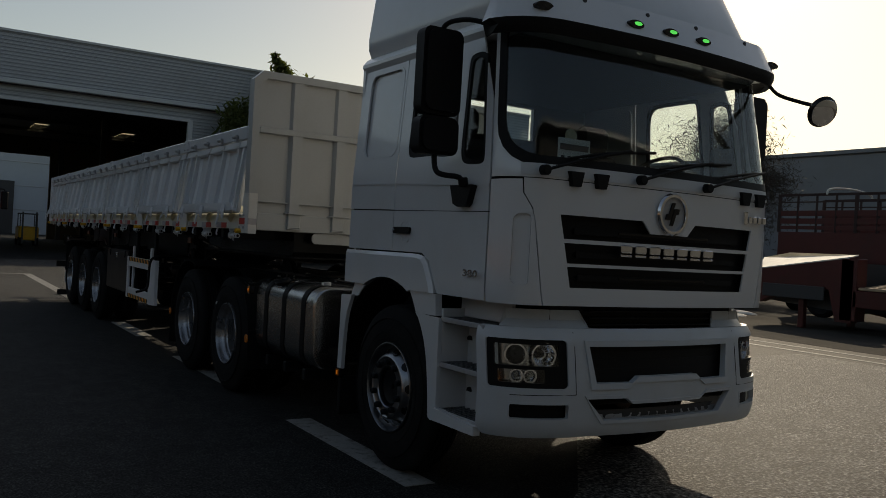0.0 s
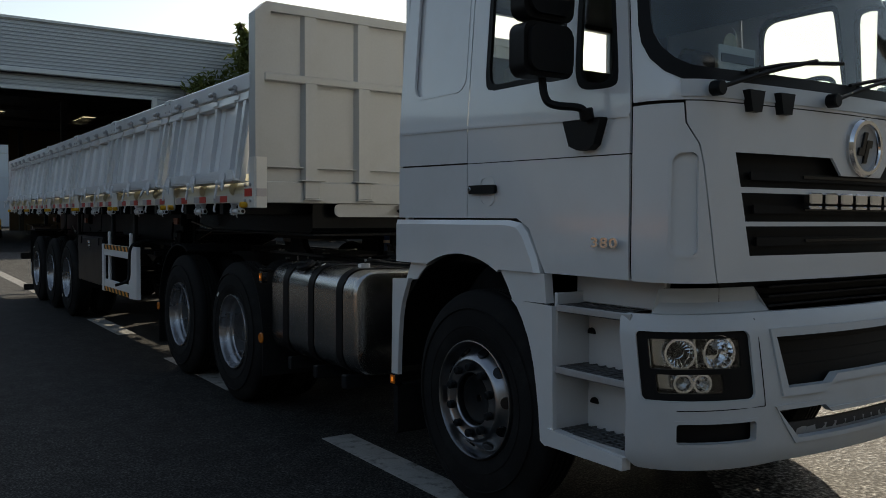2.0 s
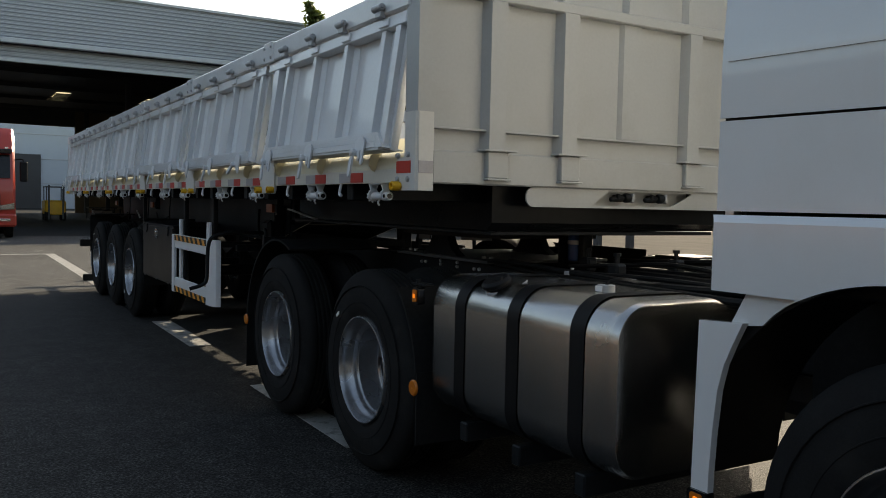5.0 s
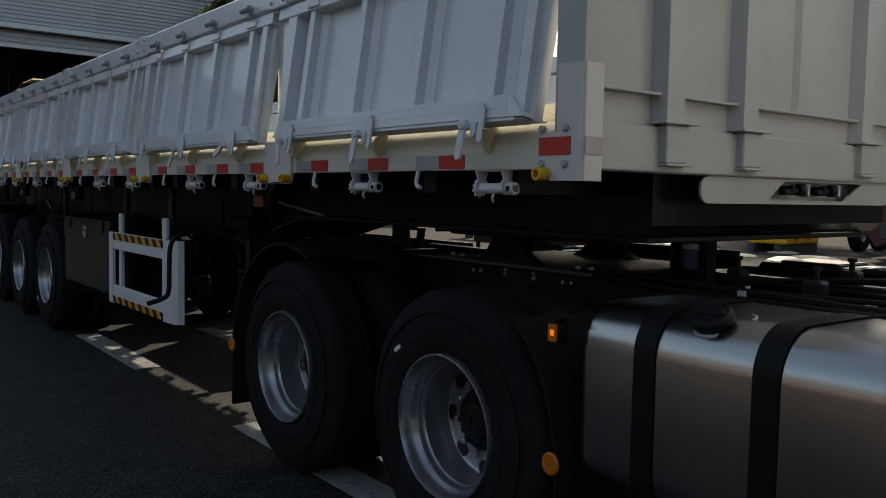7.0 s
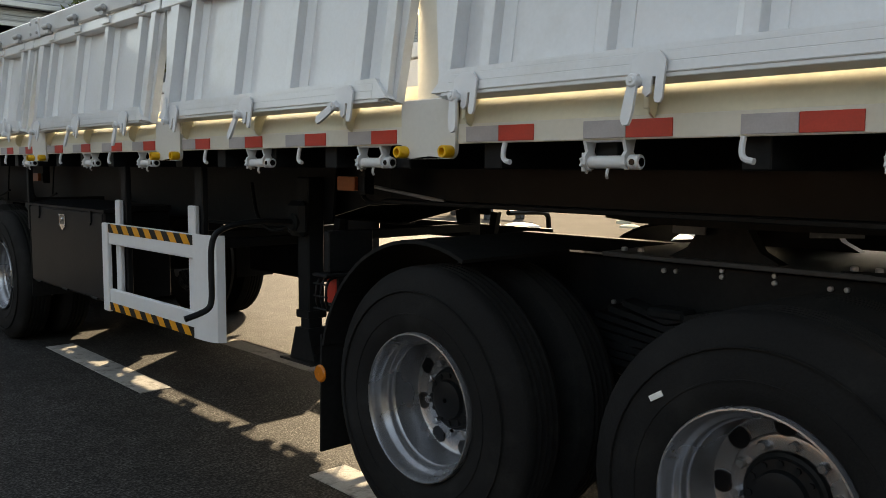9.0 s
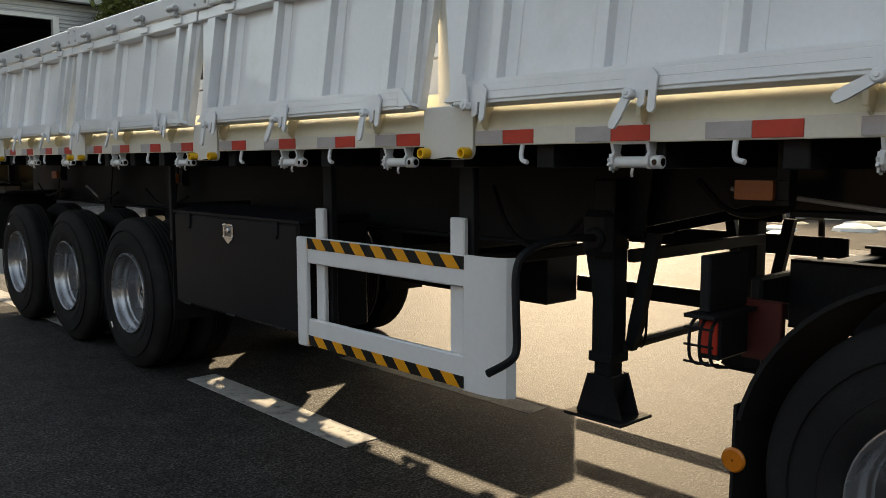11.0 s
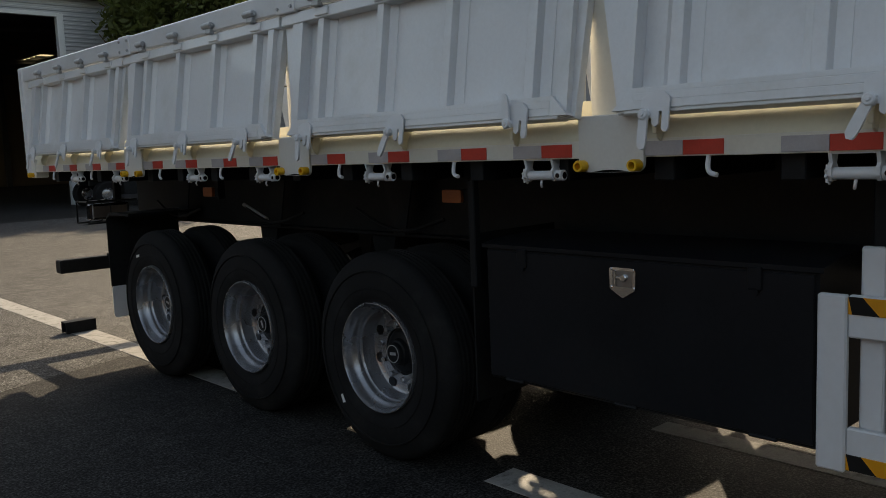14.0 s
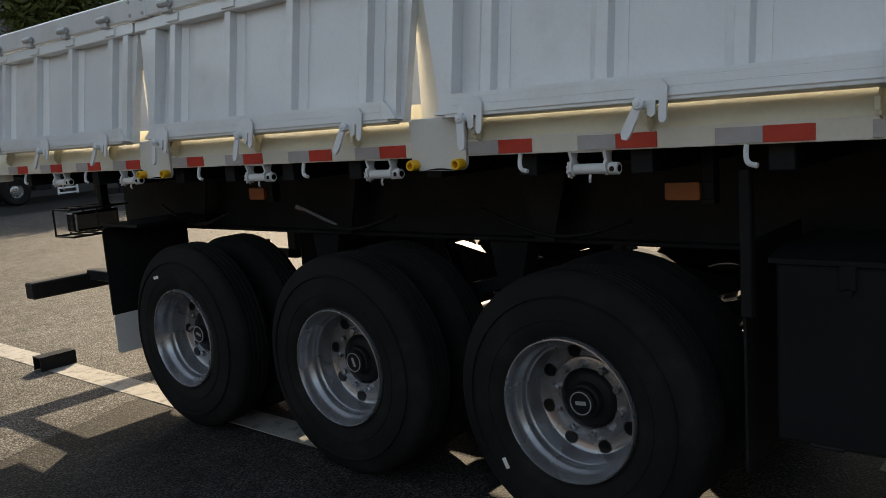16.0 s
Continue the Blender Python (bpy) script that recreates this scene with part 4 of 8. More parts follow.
part("strut", Mesh().tube([(0.62, 7.60, 1.30), (0.60, 7.26, 1.20)], 0.014, 6, 0), GALV, trailer, "bare steel strut")
for y in (5.95, 7.30, 8.72):
    part("gusset", Mesh().prism([(y - 0.16, 1.58), (y + 0.16, 1.58), (y + 0.05, 1.14), (y - 0.05, 1.14)], "x", 0.70, 0.712), BLACK, trailer)
    part("hose", Mesh().tube([(0.60, y - 0.5, 1.26), (0.56, y - 0.25, 1.18), (0.58, y, 1.20), (0.62, y + 0.3, 1.30)], 0.010, 8), PLASTIC, trailer)
# mudguard, flaps and side lamps round the axle group
part("mudguard", Mesh().prism([(8.62, 1.235), (9.0, 1.235), (9.06, 1.20), (9.06, 1.185), (8.99, 1.215), (8.62, 1.215)], "x", 0.18, 0.78), BLACK, trailer)
flap = Mesh().prism([(0.17, 0.62), (0.80, 0.62), (0.80, 1.23), (0.21, 1.23), (0.17, 1.18)], "y", 9.035, 9.045)
fl = part("mudflap", flap, FLAP, trailer, "black rubber mudflap with pale lower panel")
part("flap_panel", Mesh().prism(rounded(0.175, 0.795, 0.355, 0.625, 0.03), "y", 9.036, 9.046), GUARD, fl, "pale grey panel")
part("mudflap", Mesh().prism([(0.18, 0.45), (0.78, 0.45), (0.78, 1.25), (0.18, 1.25)], "y", 4.825, 4.835), FLAP, trailer, "black rubber mudflap")
part("mudflap", Mesh().prism([(2.02, 0.45), (2.42, 0.45), (2.42, 1.22), (2.02, 1.22)], "y", 4.825, 4.835), FLAP, trailer, "black rubber mudflap")
part("mudflap", Mesh().prism([(1.82, 0.36), (2.42, 0.36), (2.42, 1.22), (1.82, 1.22)], "y", 9.035, 9.045), FLAP, trailer, "black rubber mudflap")
# unseen strip on the far side, added to stop sun between the wheels
part("sun_block_strip", Mesh().box(2.42, 2.43, 6.9, 8.9, 0.95, 1.25, 0.002), BLACK, trailer)
part("flap_bar", Mesh().box(0.17, 0.21, 4.80, 4.84, 1.0, 1.50, 0.005), BLACK, trailer)
LAMP_ME = Mesh().prism(rounded(-0.066, 0.066, -0.032, 0.032, 0.008), "x", -0.02, 0.0).mesh("side_lamp", DULLAMBER)
for yl, zl in ((0.78, 1.43), (5.10, 1.41), (7.57, 1.41)):
    part("side_lamp", LAMP_ME, DULLAMBER, trailer, "amber side marker lamp", at=pose(0.34, yl, zl))
    part("lamp_bracket", Mesh().box(0.345, 0.40, yl - 0.11, yl - 0.065, zl - 0.05, 1.60, 0.003).box(0.341, 0.36, yl - 0.11, yl + 0.08, zl - 0.034, zl + 0.034, 0.003), BLACK, trailer)

# toolbox, side guard, landing legs
box = part("toolbox", Mesh().box(0.16, 0.62, 3.24, 4.72, 0.595, 1.20, 0.01), BOXBLACK, trailer, "black steel toolbox with chrome latch")
part("lid", Mesh().prism([(0.150, 1.195), (0.62, 1.205), (0.62, 1.235), (0.30, 1.235), (0.150, 1.212)], "y", 3.22, 4.74), BOXBLACK, box)
part("door_panel", Mesh().box(0.150, 0.162, 3.25, 4.71, 0.61, 1.185, 0.004), BOXBLACK, box)
YL = 3.985
case = [(YL - 0.058, 1.072), (YL - 0.004, 1.040), (YL + 0.004, 1.040), (YL + 0.058, 1.072), (YL + 0.060, 1.150), (YL + 0.054, 1.157), (YL - 0.054, 1.157), (YL - 0.060, 1.150)]
dish = rounded(YL - 0.046, YL + 0.046, 1.082, 1.147, 0.006)
lt = part("latch", sheet(case, [dish], lambda a, b, d: (0.143 + d, a, b), 0.006, 0.04), CHROME, box, "chrome recessed paddle latch")
part("dish", Mesh().ring([[(x, q[0], q[1]) for q in rounded(YL - 0.046 + k, YL + 0.046 - k, 1.082 + k, 1.147 - k, 0.006)] for x, k in ((0.143, 0.0), (0.1485, 0.006), (0.1488, 0.03))]), RIM, lt)
part("handle", Mesh().cyl((0.132, YL - 0.008, 1.118), (0.148, YL - 0.008, 1.118), 0.015, 16, b=0.003).box(0.136, 0.142, YL - 0.006, YL + 0.030, 1.113, 1.123, 0.002).box(0.134, 0.146, YL + 0.026, YL + 0.034, 1.084, 1.146, 0.002), CHROME, lt)
for dy in (-0.052, 0.052):
    for dz in (1.078, 1.150):
        part("rivet", Mesh().cyl((0.138, YL + dy, dz), (0.144, YL + dy, dz), 0.0065, 10, b=0.002), CHROME, lt)
for yy in (3.45, 4.5):
    part("hinge", Mesh().box(0.140, 0.152, yy - 0.025, yy + 0.025, 1.12, 1.20, 0.003).cyl((0.140, yy, 1.115), (0.150, yy, 1.115), 0.014, 8), BOXBLACK, box)
for yy in (3.42, 3.98, 4.56):
    part("hinge", Mesh().cyl((0.15, yy - 0.05, 0.605), (0.15, yy + 0.05, 0.605), 0.008, 8), BOXBLACK, box)

guard = part("side_guard", Mesh().box(0.14, 0.17, 3.145, 3.238, 0.548, 1.132, 0.006), GUARD, trailer, "white tubular side guard with hazard stripes")
part("rail", Mesh().box(0.148, 0.178, 1.96, 3.145, 0.995, 1.132, 0.006), GUARD, guard)
part("rail", Mesh().box(0.148, 0.178, 1.96, 3.145, 0.556, 0.70, 0.006), GUARD, guard)
wing = [(0.148, 1.965), (0.150, 1.86), (0.158, 1.79), (0.178, 1.745), (0.215, 1.722), (0.215, 1.732), (0.186, 1.755), (0.170, 1.795), (0.162, 1.86), (0.160, 1.965)]
part("wing_plate", Mesh().prism(wing, "z", 0.552, 1.135), GUARD, guard)
for ya, yb in ((3.045, 3.12), (2.0, 2.09)):
    part("upright", Mesh().box(0.185, 0.215, ya, yb, 0.60, 1.285, 0.006), GUARD, guard)
    part("hanger", Mesh().box(0.22, 0.26, ya - 0.02, yb - 0.02, 0.60, 1.58, 0.006), BLACK, guard)


def stripes(z0, z1):
    """Slanting hazard bands, piece by piece."""
    run, slant, y = 0.082, (z1 - z0) * 0.9, 1.955 + 0.004
    i = 0
    y = 1.90
    while y < 3.15:
        a, b = y, y + run
        q = [(a, z0), (b, z0), (b + slant, z1), (a + slant, z1)]
        lo, hi = 1.962, 3.142
        clip = []
        for (y0, zz0), (y1, zz1) in zip(q, q[1:] + q[:1]):
            clip.append((min(max(y0, lo), hi), zz0))
        if max(p[0] for p in clip) - min(p[0] for p in clip) > 0.012:
            part("stripe", Mesh().prism(clip, "x", 0.1445, 0.149), HAZYELLOW if i % 2 else HAZBLACK, guard, smooth=0)
        y += run
        i += 1


stripes(1.072, 1.128)
stripes(0.560, 0.612)

part("toolbox", Mesh().box(WIDE - 0.50, WIDE - 0.16, 3.16, 4.72, 0.535, 1.15, 0.01), BOXBLACK, trailer, "black steel toolbox")
part("side_guard", Mesh().box(WIDE - 0.17, WIDE - 0.14, 1.30, 3.16, 0.985, 1.10, 0.006), BLACK, trailer, "black side guard rail")
part("side_guard", Mesh().box(WIDE - 0.17, WIDE - 0.14, 1.30, 3.16, 0.605, 0.715, 0.006), BLACK, trailer, "black side guard rail")
for xs in (0.635, 1.90):
    leg = part("landing_leg", Mesh().box(xs, xs + 0.11, 1.555, 1.665, 0.66, 1.45, 0.008), BLACK, trailer, "black landing leg with wedge foot")
    part("inner_leg", Mesh().box(xs + 0.01, xs + 0.10, 1.565, 1.655, 0.55, 0.68, 0.006).box(xs - 0.008, xs + 0.118, 1.547, 1.673, 0.655, 0.70, 0.004), BLACK, leg)
    part("foot", Mesh().prism([(1.49, 0.42), (1.73, 0.42), (1.672, 0.60), (1.548, 0.60)], "x", xs - 0.012, xs - 0.002).prism([(1.49, 0.42), (1.73, 0.42), (1.672, 0.60), (1.548, 0.60)], "x", xs + 0.112, xs + 0.122).box(xs - 0.002, xs + 0.112, 1.548, 1.672, 0.50, 0.60, 0.004), BLACK, leg)
    part("foot_plate", Mesh().box(xs - 0.06, xs + 0.17, 1.455, 1.765, 0.408, 0.422, 0.003), BLACK, leg)
    part("ear", Mesh().prism([(1.48, 1.20), (1.74, 1.20), (1.78, 1.50), (1.44, 1.50)], "x", xs + 0.11, xs + 0.125), BLACK, leg)
    for sgn in (-1, 1):
        y0, y1 = 1.61 + sgn * 0.04, 1.61 + sgn * 0.17
        part("strut", Mesh().prism([(y0, 0.70), (y0 + sgn * 0.04, 0.70), (y0 + sgn * 0.075, 0.80), (y1 + sgn * 0.028, 1.22), (y1 - sgn * 0.028, 1.22), (y0 + sgn * 0.02, 0.82)], "x", xs + 0.115, xs + 0.155), BLACK, leg)
part("cross_brace", Mesh().tube([(0.72, 1.56, 0.72), (1.95, 1.60, 0.72)], 0.024, 10, 0), BLACK, trailer)
part("cross_brace", Mesh().box(0.74, 1.92, 1.52, 1.56, 1.09, 1.145, 0.005), BLACK, trailer)
part("strap", Mesh().tube([(0.86, 1.53, 1.09), (0.86, 1.53, 0.74), (0.86, 1.555, 0.69), (0.86, 1.585, 0.72)], 0.006, 6), PLASTIC, trailer, "thin black strap")
part("cross_shaft", Mesh().cyl((0.70, 1.61, 1.30), (1.86, 1.61, 1.30), 0.02, 10), BLACK, trailer)
crank = Mesh().tube([(0.64, 1.60, 1.20), (0.30, 1.58, 1.22), (0.12, 1.58, 1.19), (0.07, 1.60, 1.13), (0.06, 1.585, 0.95), (0.055, 1.57, 0.80), (0.02, 1.575, 0.765), (-0.085, 1.593, 0.735)], 0.016, 10)
part("crank", crank, BLACK, trailer, "black cranked winding handle")
part("crank", Mesh().tube([(2.25, 1.53, 1.205), (2.64, 1.55, 1.20), (2.72, 1.57, 1.175), (2.74, 1.575, 1.12), (2.74, 1.575, 0.92)], 0.019, 8), BLACK, trailer, "black cranked winding handle")
part("gearbox", Mesh().box(0.57, 0.64, 1.53, 1.69, 1.12, 1.32, 0.035).cyl((0.55, 1.60, 1.20), (0.60, 1.60, 1.20), 0.05, 14, b=0.01), BLACK, trailer)
# air hoses hung below
for pts in (((0.7, 1.2, 1.45), (0.62, 1.0, 1.30), (0.6, 0.7, 1.38), (0.7, 0.4, 1.45)), ((0.78, 2.4, 1.4), (0.7, 2.2, 1.15), (0.75, 2.0, 1.1), (0.8, 1.8, 1.3))):
    part("hose", Mesh().tube(pts, 0.012, 8), PLASTIC, trailer)
part("air_tank", Mesh().cyl((0.95, 4.9, 1.20), (1.65, 4.9, 1.20), 0.14, 20, b=0.03), BLACK, trailer)
# spare wheel carrier, inboard
sp = part("spare_carrier", Mesh().box(0.55, 1.9, 2.35, 2.42, 1.0, 1.06, 0.005).box(0.55, 1.9, 3.0, 3.07, 1.0, 1.06, 0.005), BLACK, trailer)
# rear lamps and bumper
part("rear_bumper", Mesh().box(0.17, 2.43, 10.20, 10.33, 0.63, 0.755, 0.01), BLACK, trailer, "black rear underrun beam")
for xx in (0.62, 1.90):
    part("bumper_arm", Mesh().box(xx, xx + 0.08, 9.2, 10.24, 0.70, 0.78, 0.006).box(xx, xx + 0.08, 9.2, 9.3, 0.70, 1.2, 0.006), BLACK, trailer)
lampbox = part("rear_lamp", Mesh().box(0.27, 0.62, 9.62, 9.72, 1.145, 1.285, 0.01), GLOSSBLACK, trailer, "dark rear lamp cluster in wire cage")
part("lamp_face", Mesh().box(0.29, 0.60, 9.612, 9.622, 1.165, 1.265, 0.003), mat("dusty_lens", (0.11, 0.09, 0.08), 0.3, vary=0.25, scale=9), lampbox, "dusty dark lamp plate")
for xx in (0.283, 0.44, 0.595):
    part("lamp_frame", Mesh().box(xx, xx + 0.012, 9.608, 9.616, 1.155, 1.275, 0.002), GALV if xx < 0.3 else DARKHUB, lampbox)
cage = Mesh()
for xx in (0.22, 0.33, 0.44, 0.55, 0.66):
    cage.tube([(xx, 9.55, 1.12), (xx, 9.80, 1.12), (xx, 9.80, 1.31), (xx, 9.55, 1.31)], 0.008, 6, 0)
for zz in (1.12, 1.31):
    cage.tube([(0.22, 9.80, zz), (0.66, 9.80, zz)], 0.008, 6, 0).tube([(0.22, 9.55, zz), (0.66, 9.55, zz)], 0.008, 6, 0)
part("lamp_cage", cage, BLACK, lampbox)
part("lamp_hanger", Mesh().box(0.50, 0.56, 9.62, 9.67, 1.28, 1.60, 0.004), BLACK, lampbox)

# ---- block on the ground by the rear line ----
single("steel_channel", Mesh().prism([(10.47, 0.006), (10.482, 0.006), (10.482, 0.105), (10.59, 0.105), (10.59, 0.006), (10.602, 0.006), (10.602, 0.117), (10.47, 0.117)], "x", 0.26, 0.55), BLACK, "short black steel channel offcut on the white line", "steel offcut")

# ---- tractor ----
tractor = thing("truck_tractor", "white high-roof cab-over truck tractor coupled to the trailer", "truck", (1.435, -3.0, 0))
CX = 1.435


def plan(points):
    """A half outline (across, back) as a curve by arc length; returns place and outward normal."""
    run = [0.0]
    for a, b in zip(points, points[1:]):
        run.append(run[-1] + math.dist(a, b))

    def at(s):
        s = max(0.0, min(s, run[-1] - 1e-6))
        i = max(k for k in range(len(run) - 1) if run[k] <= s)
        k = (s - run[i]) / (run[i + 1] - run[i])
        a, b = points[i], points[i + 1]

        def normal(j):
            j = max(1, min(j, len(points) - 2))
            t = (points[j + 1][0] - points[j - 1][0], points[j + 1][1] - points[j - 1][1])
            n = math.hypot(*t)
            return t[1] / n, -t[0] / n

        n0, n1 = normal(i), normal(i + 1)
        return (a[0] + (b[0] - a[0]) * k, a[1] + (b[1] - a[1]) * k), (n0[0] + (n1[0] - n0[0]) * k, n0[1] + (n1[1] - n0[1]) * k)

    def reach(dx):
        i = next(k for k in range(len(points)) if points[k][0] >= dx - 1e-9)
        return run[i]

    at.reach, at.end = reach, run[-1]
    return at


cab_pts = [(0.046 * i, 0.06 * (i / 20) ** 2) for i in range(21)]
cab_pts += [(0.92 + 0.23 * math.sin(radians(6 * i)), 0.30 - 0.24 * math.cos(radians(6 * i))) for i in range(1, 16)]
cab_pts += [(1.15, 0.30 + 0.05 * i) for i in range(1, 37)]
CABPLAN = plan(cab_pts)
SIDE = CABPLAN.reach(1.15)
CABFRONT = -5.735


def S(y):
    """Arc length on the cab's side at the world's y."""
    return SIDE + (y - CABFRONT - 0.30)


def cab(u, z, d=0.0):
    (x, back), (nx, ny) = CABPLAN(abs(u))
    up = max(0.0, z - 1.98)
    weight = max(0.0, 1 - max(0.0, back - 0.15) / 0.9)
    x = x - nx * d - 0.07 * up * min(1.0, x / 1.0)
    back = back - ny * d + 0.15 * up * weight
    if z < 1.30:
        x -= (1.30 - z) ** 2 * 1.2 * min(1.0, x)
    return CX + (x if u > 0 else -x), CABFRONT + back, z


def both_sides(name, outer, holes, material, parent, label="", thick=0.012, surf=cab, push=0.0):
    """A panel on the right side and its mirror image on the left."""
    out = []
    for sgn in (-1, 1):
        o = [(sgn * a, b) for a, b in outer]
        h = [[(sgn * a, b) for a, b in q] for q in holes]
        out.append(part(name, sheet(o, h, lambda a, b, d: surf(a, b, d + push), thick), material, parent, label))
    return out


# front panel with three grille rows
def row(top, low, w0, w1, notch=False):
    pts = [(-w1, low), (w1, low), (w0, top)]
    pts += [(0.23, top), (0.16, top - 0.075), (-0.16, top - 0.075), (-0.23, top)] if notch else []
    return pts + [(-w0, top)]


ROWS_ = (row(1.752, 1.615, 0.842, 0.81, True), row(1.592, 1.476, 0.806, 0.780), row(1.457, 1.337, 0.778, 0.752))
front = part("front_panel", sheet([(-0.93, 1.232), (0.93, 1.232), (1.002, 1.70), (1.022, 1.78), (1.075, 1.86), (1.082, 1.945), (-1.082, 1.945), (-1.075, 1.86), (-1.022, 1.78), (-1.002, 1.70)], ROWS_, cab), CAB, tractor, "white front panel with black grille")
part("grille", sheet([(-0.84, 1.31), (0.84, 1.31), (0.84, 1.77), (-0.84, 1.77)], [], lambda a, b, d: cab(a, b, d + 0.05)), PLASTIC, front, "black plastic grille")
for z0, w in ((1.668, 0.72), (1.532, 0.70), (1.398, 0.68)):
    part("louvre", sheet([(-w, z0 - 0.022), (w, z0 - 0.022), (w, z0 + 0.012), (-w, z0 + 0.012)], [], lambda a, b, d: cab(a, b, d + 0.028)), PLASTIC, front)
    part("louvre", sheet([(-w * 0.55, z0 - 0.008), (w * 0.55, z0 - 0.008), (w * 0.55, z0 + 0.004), (-w * 0.55, z0 + 0.004)], [], lambda a, b, d: cab(a, b, d + 0.022)), GLOSSBLACK, front)
emb = part("emblem", Mesh().lathe([(0.100, 0.0), (0.128, 0.0), (0.132, -0.012), (0.122, -0.026), (0.106, -0.026), (0.100, -0.012)], (0, 0, 0), 40), CHROME, tractor, "round chrome emblem with plain bars", at=Matrix.Translation((CX, CABFRONT - 0.002, 1.807)) @ Matrix.Rotation(radians(90), 4, "Z"))
part("emblem_disc", Mesh().cyl((CX, CABFRONT + 0.01, 1.807), (CX, CABFRONT - 0.008, 1.807), 0.104, 32), GALV, emb)
for pts in (((-0.06, -0.035), (-0.015, -0.035), (0.02, 0.07), (-0.005, 0.07), (-0.03, 0.0), (-0.05, 0.0)), ((0.06, 0.035), (0.015, 0.035), (-0.02, -0.07), (0.005, -0.07), (0.03, 0.0), (0.05, 0.0))):
    part("emblem_bar", Mesh().prism([(CX + a, 1.807 + b) for a, b in pts], "y", CABFRONT - 0.018, CABFRONT - 0.006), GLOSSBLACK, emb)
for i in range(7):
    x = CX - 0.36 + 0.12 * i
    part("badge_bar", Mesh().box(x - 0.046, x + 0.046, CABFRONT - 0.008, CABFRONT + 0.03, 1.552, 1.600, 0.006).box(x - 0.046, x + 0.046, CABFRONT - 0.006, CABFRONT + 0.03, 1.530, 1.544, 0.004), CHROME, front, "chrome badge bar")
for i in range(5):
    x = 2.18 + 0.048 * i
    part("badge_bar", Mesh().box(x - 0.018, x + 0.018, CABFRONT + 0.02, CABFRONT + 0.07, 1.80 + (0 if i else -0.01), 1.845 + (0 if i else 0.03), 0.004), CHROME, front)
txt = bpy.data.curves.new("power_badge", "FONT")
txt.body, txt.size, txt.extrude, txt.bevel_depth, txt.offset, txt.space_character = "380", 0.078, 0.005, 0.0008, 0.0018, 1.16
txt_ob = bpy.data.objects.new("power_badge_source", txt)
txt_me = bpy.data.meshes.new_from_object(txt_ob)
txt_me.materials.clear()
txt_me.materials.append(CHROME)
bpy.data.objects.remove(txt_ob)
part("power_badge", txt_me, CHROME, tractor, "small chrome number badge 380", at=Matrix(((0, 0, -1, 0.2625), (-1.18, 0, 0, -5.222), (0, 0.72, 0, 1.366), (0, 0, 0, 1))))

# corner panels with a pressed field
FIELD = rounded(1.028, 1.130, 1.345, 1.745, (0.02, 0.04, 0.045, 0.03))
both_sides("corner_panel", [(0.937, 1.232), (1.300, 1.232), (1.300, 1.935), (1.089, 1.938), (1.082, 1.86), (1.029, 1.78), (1.009, 1.70)], [FIELD], CAB, tractor, "white corner panel")
both_sides("pressed_field", [(0.99, 1.33), (1.18, 1.33), (1.18, 1.77), (0.99, 1.77)], [], CAB, tractor, push=0.010)
both_sides("panel_fold", rounded(1.018, 1.142, 1.333, 1.758, (0.02, 0.045, 0.05, 0.03)), [FIELD], CAB, tractor, push=-0.004, thick=0.006)

# windscreen surround, seal and glass
HOLE = rounded(-1.255, 1.255, 2.025, 2.86, (0.24, 0.24, 0.08, 0.08))
INNER = rounded(-1.205, 1.205, 2.078, 2.83, (0.21, 0.21, 0.06, 0.06))
part("windscreen_surround", sheet([(-1.300, 1.950), (1.300, 1.950), (1.300, 2.90), (-1.300, 2.90)], [HOLE], cab), CAB, tractor, "white windscreen surround")
part("windscreen_seal", sheet(rounded(-1.26, 1.26, 2.02, 2.865, (0.24, 0.24, 0.08, 0.08)), [INNER], lambda a, b, d: cab(a, b, d - 0.004), 0.02), PLASTIC, tractor, "black rubber windscreen seal")
g = part("windscreen", sheet(INNER, [], lambda a, b, d: cab(a, b, d + 0.004), 0.004), SCREEN, tractor, "curved tinted windscreen")
g.visible_shadow = False
part("cowl", sheet([(-1.10, 1.962), (1.10, 1.962), (1.10, 2.03), (-1.10, 2.03)], [], lambda a, b, d: cab(a, b, d - 0.006)), BUMPER, tractor)
part("cowl_gap", sheet([(-1.29, 1.935), (1.29, 1.935), (1.29, 1.962), (-1.29, 1.962)], [], lambda a, b, d: cab(a, b, d + 0.03)), PLASTIC, tractor)

# doors: upper and lower skins, windows
def soft(poly, n=2):
    """Cuts the corners of an outline, twice over."""
    for _ in range(n):
        poly = [(a[0] + (b[0] - a[0]) * k, a[1] + (b[1] - a[1]) * k) for a, b in zip(poly, poly[1:] + poly[:1]) for k in (min(0.25, 0.04 / max(0.01, math.dist(a, b))), 1 - min(0.25, 0.04 / max(0.01, math.dist(a, b))))]
    return poly


WIN = [(S(-4.43), 2.11), (S(-4.43), 2.70), (S(-4.49), 2.765), (S(-4.985), 2.765), (S(-5.01), 2.74), (S(-5.035), 2.20), (S(-5.01), 2.11)][::-1]
QUA = [(S(-5.085), 2.10), (S(-5.125), 2.035), (S(-5.325), 2.025), (S(-5.352), 2.06), (S(-5.332), 2.67), (S(-5.30), 2.715), (S(-5.14), 2.715), (S(-5.115), 2.67)]


WIN, QUA = soft(WIN), soft(QUA)


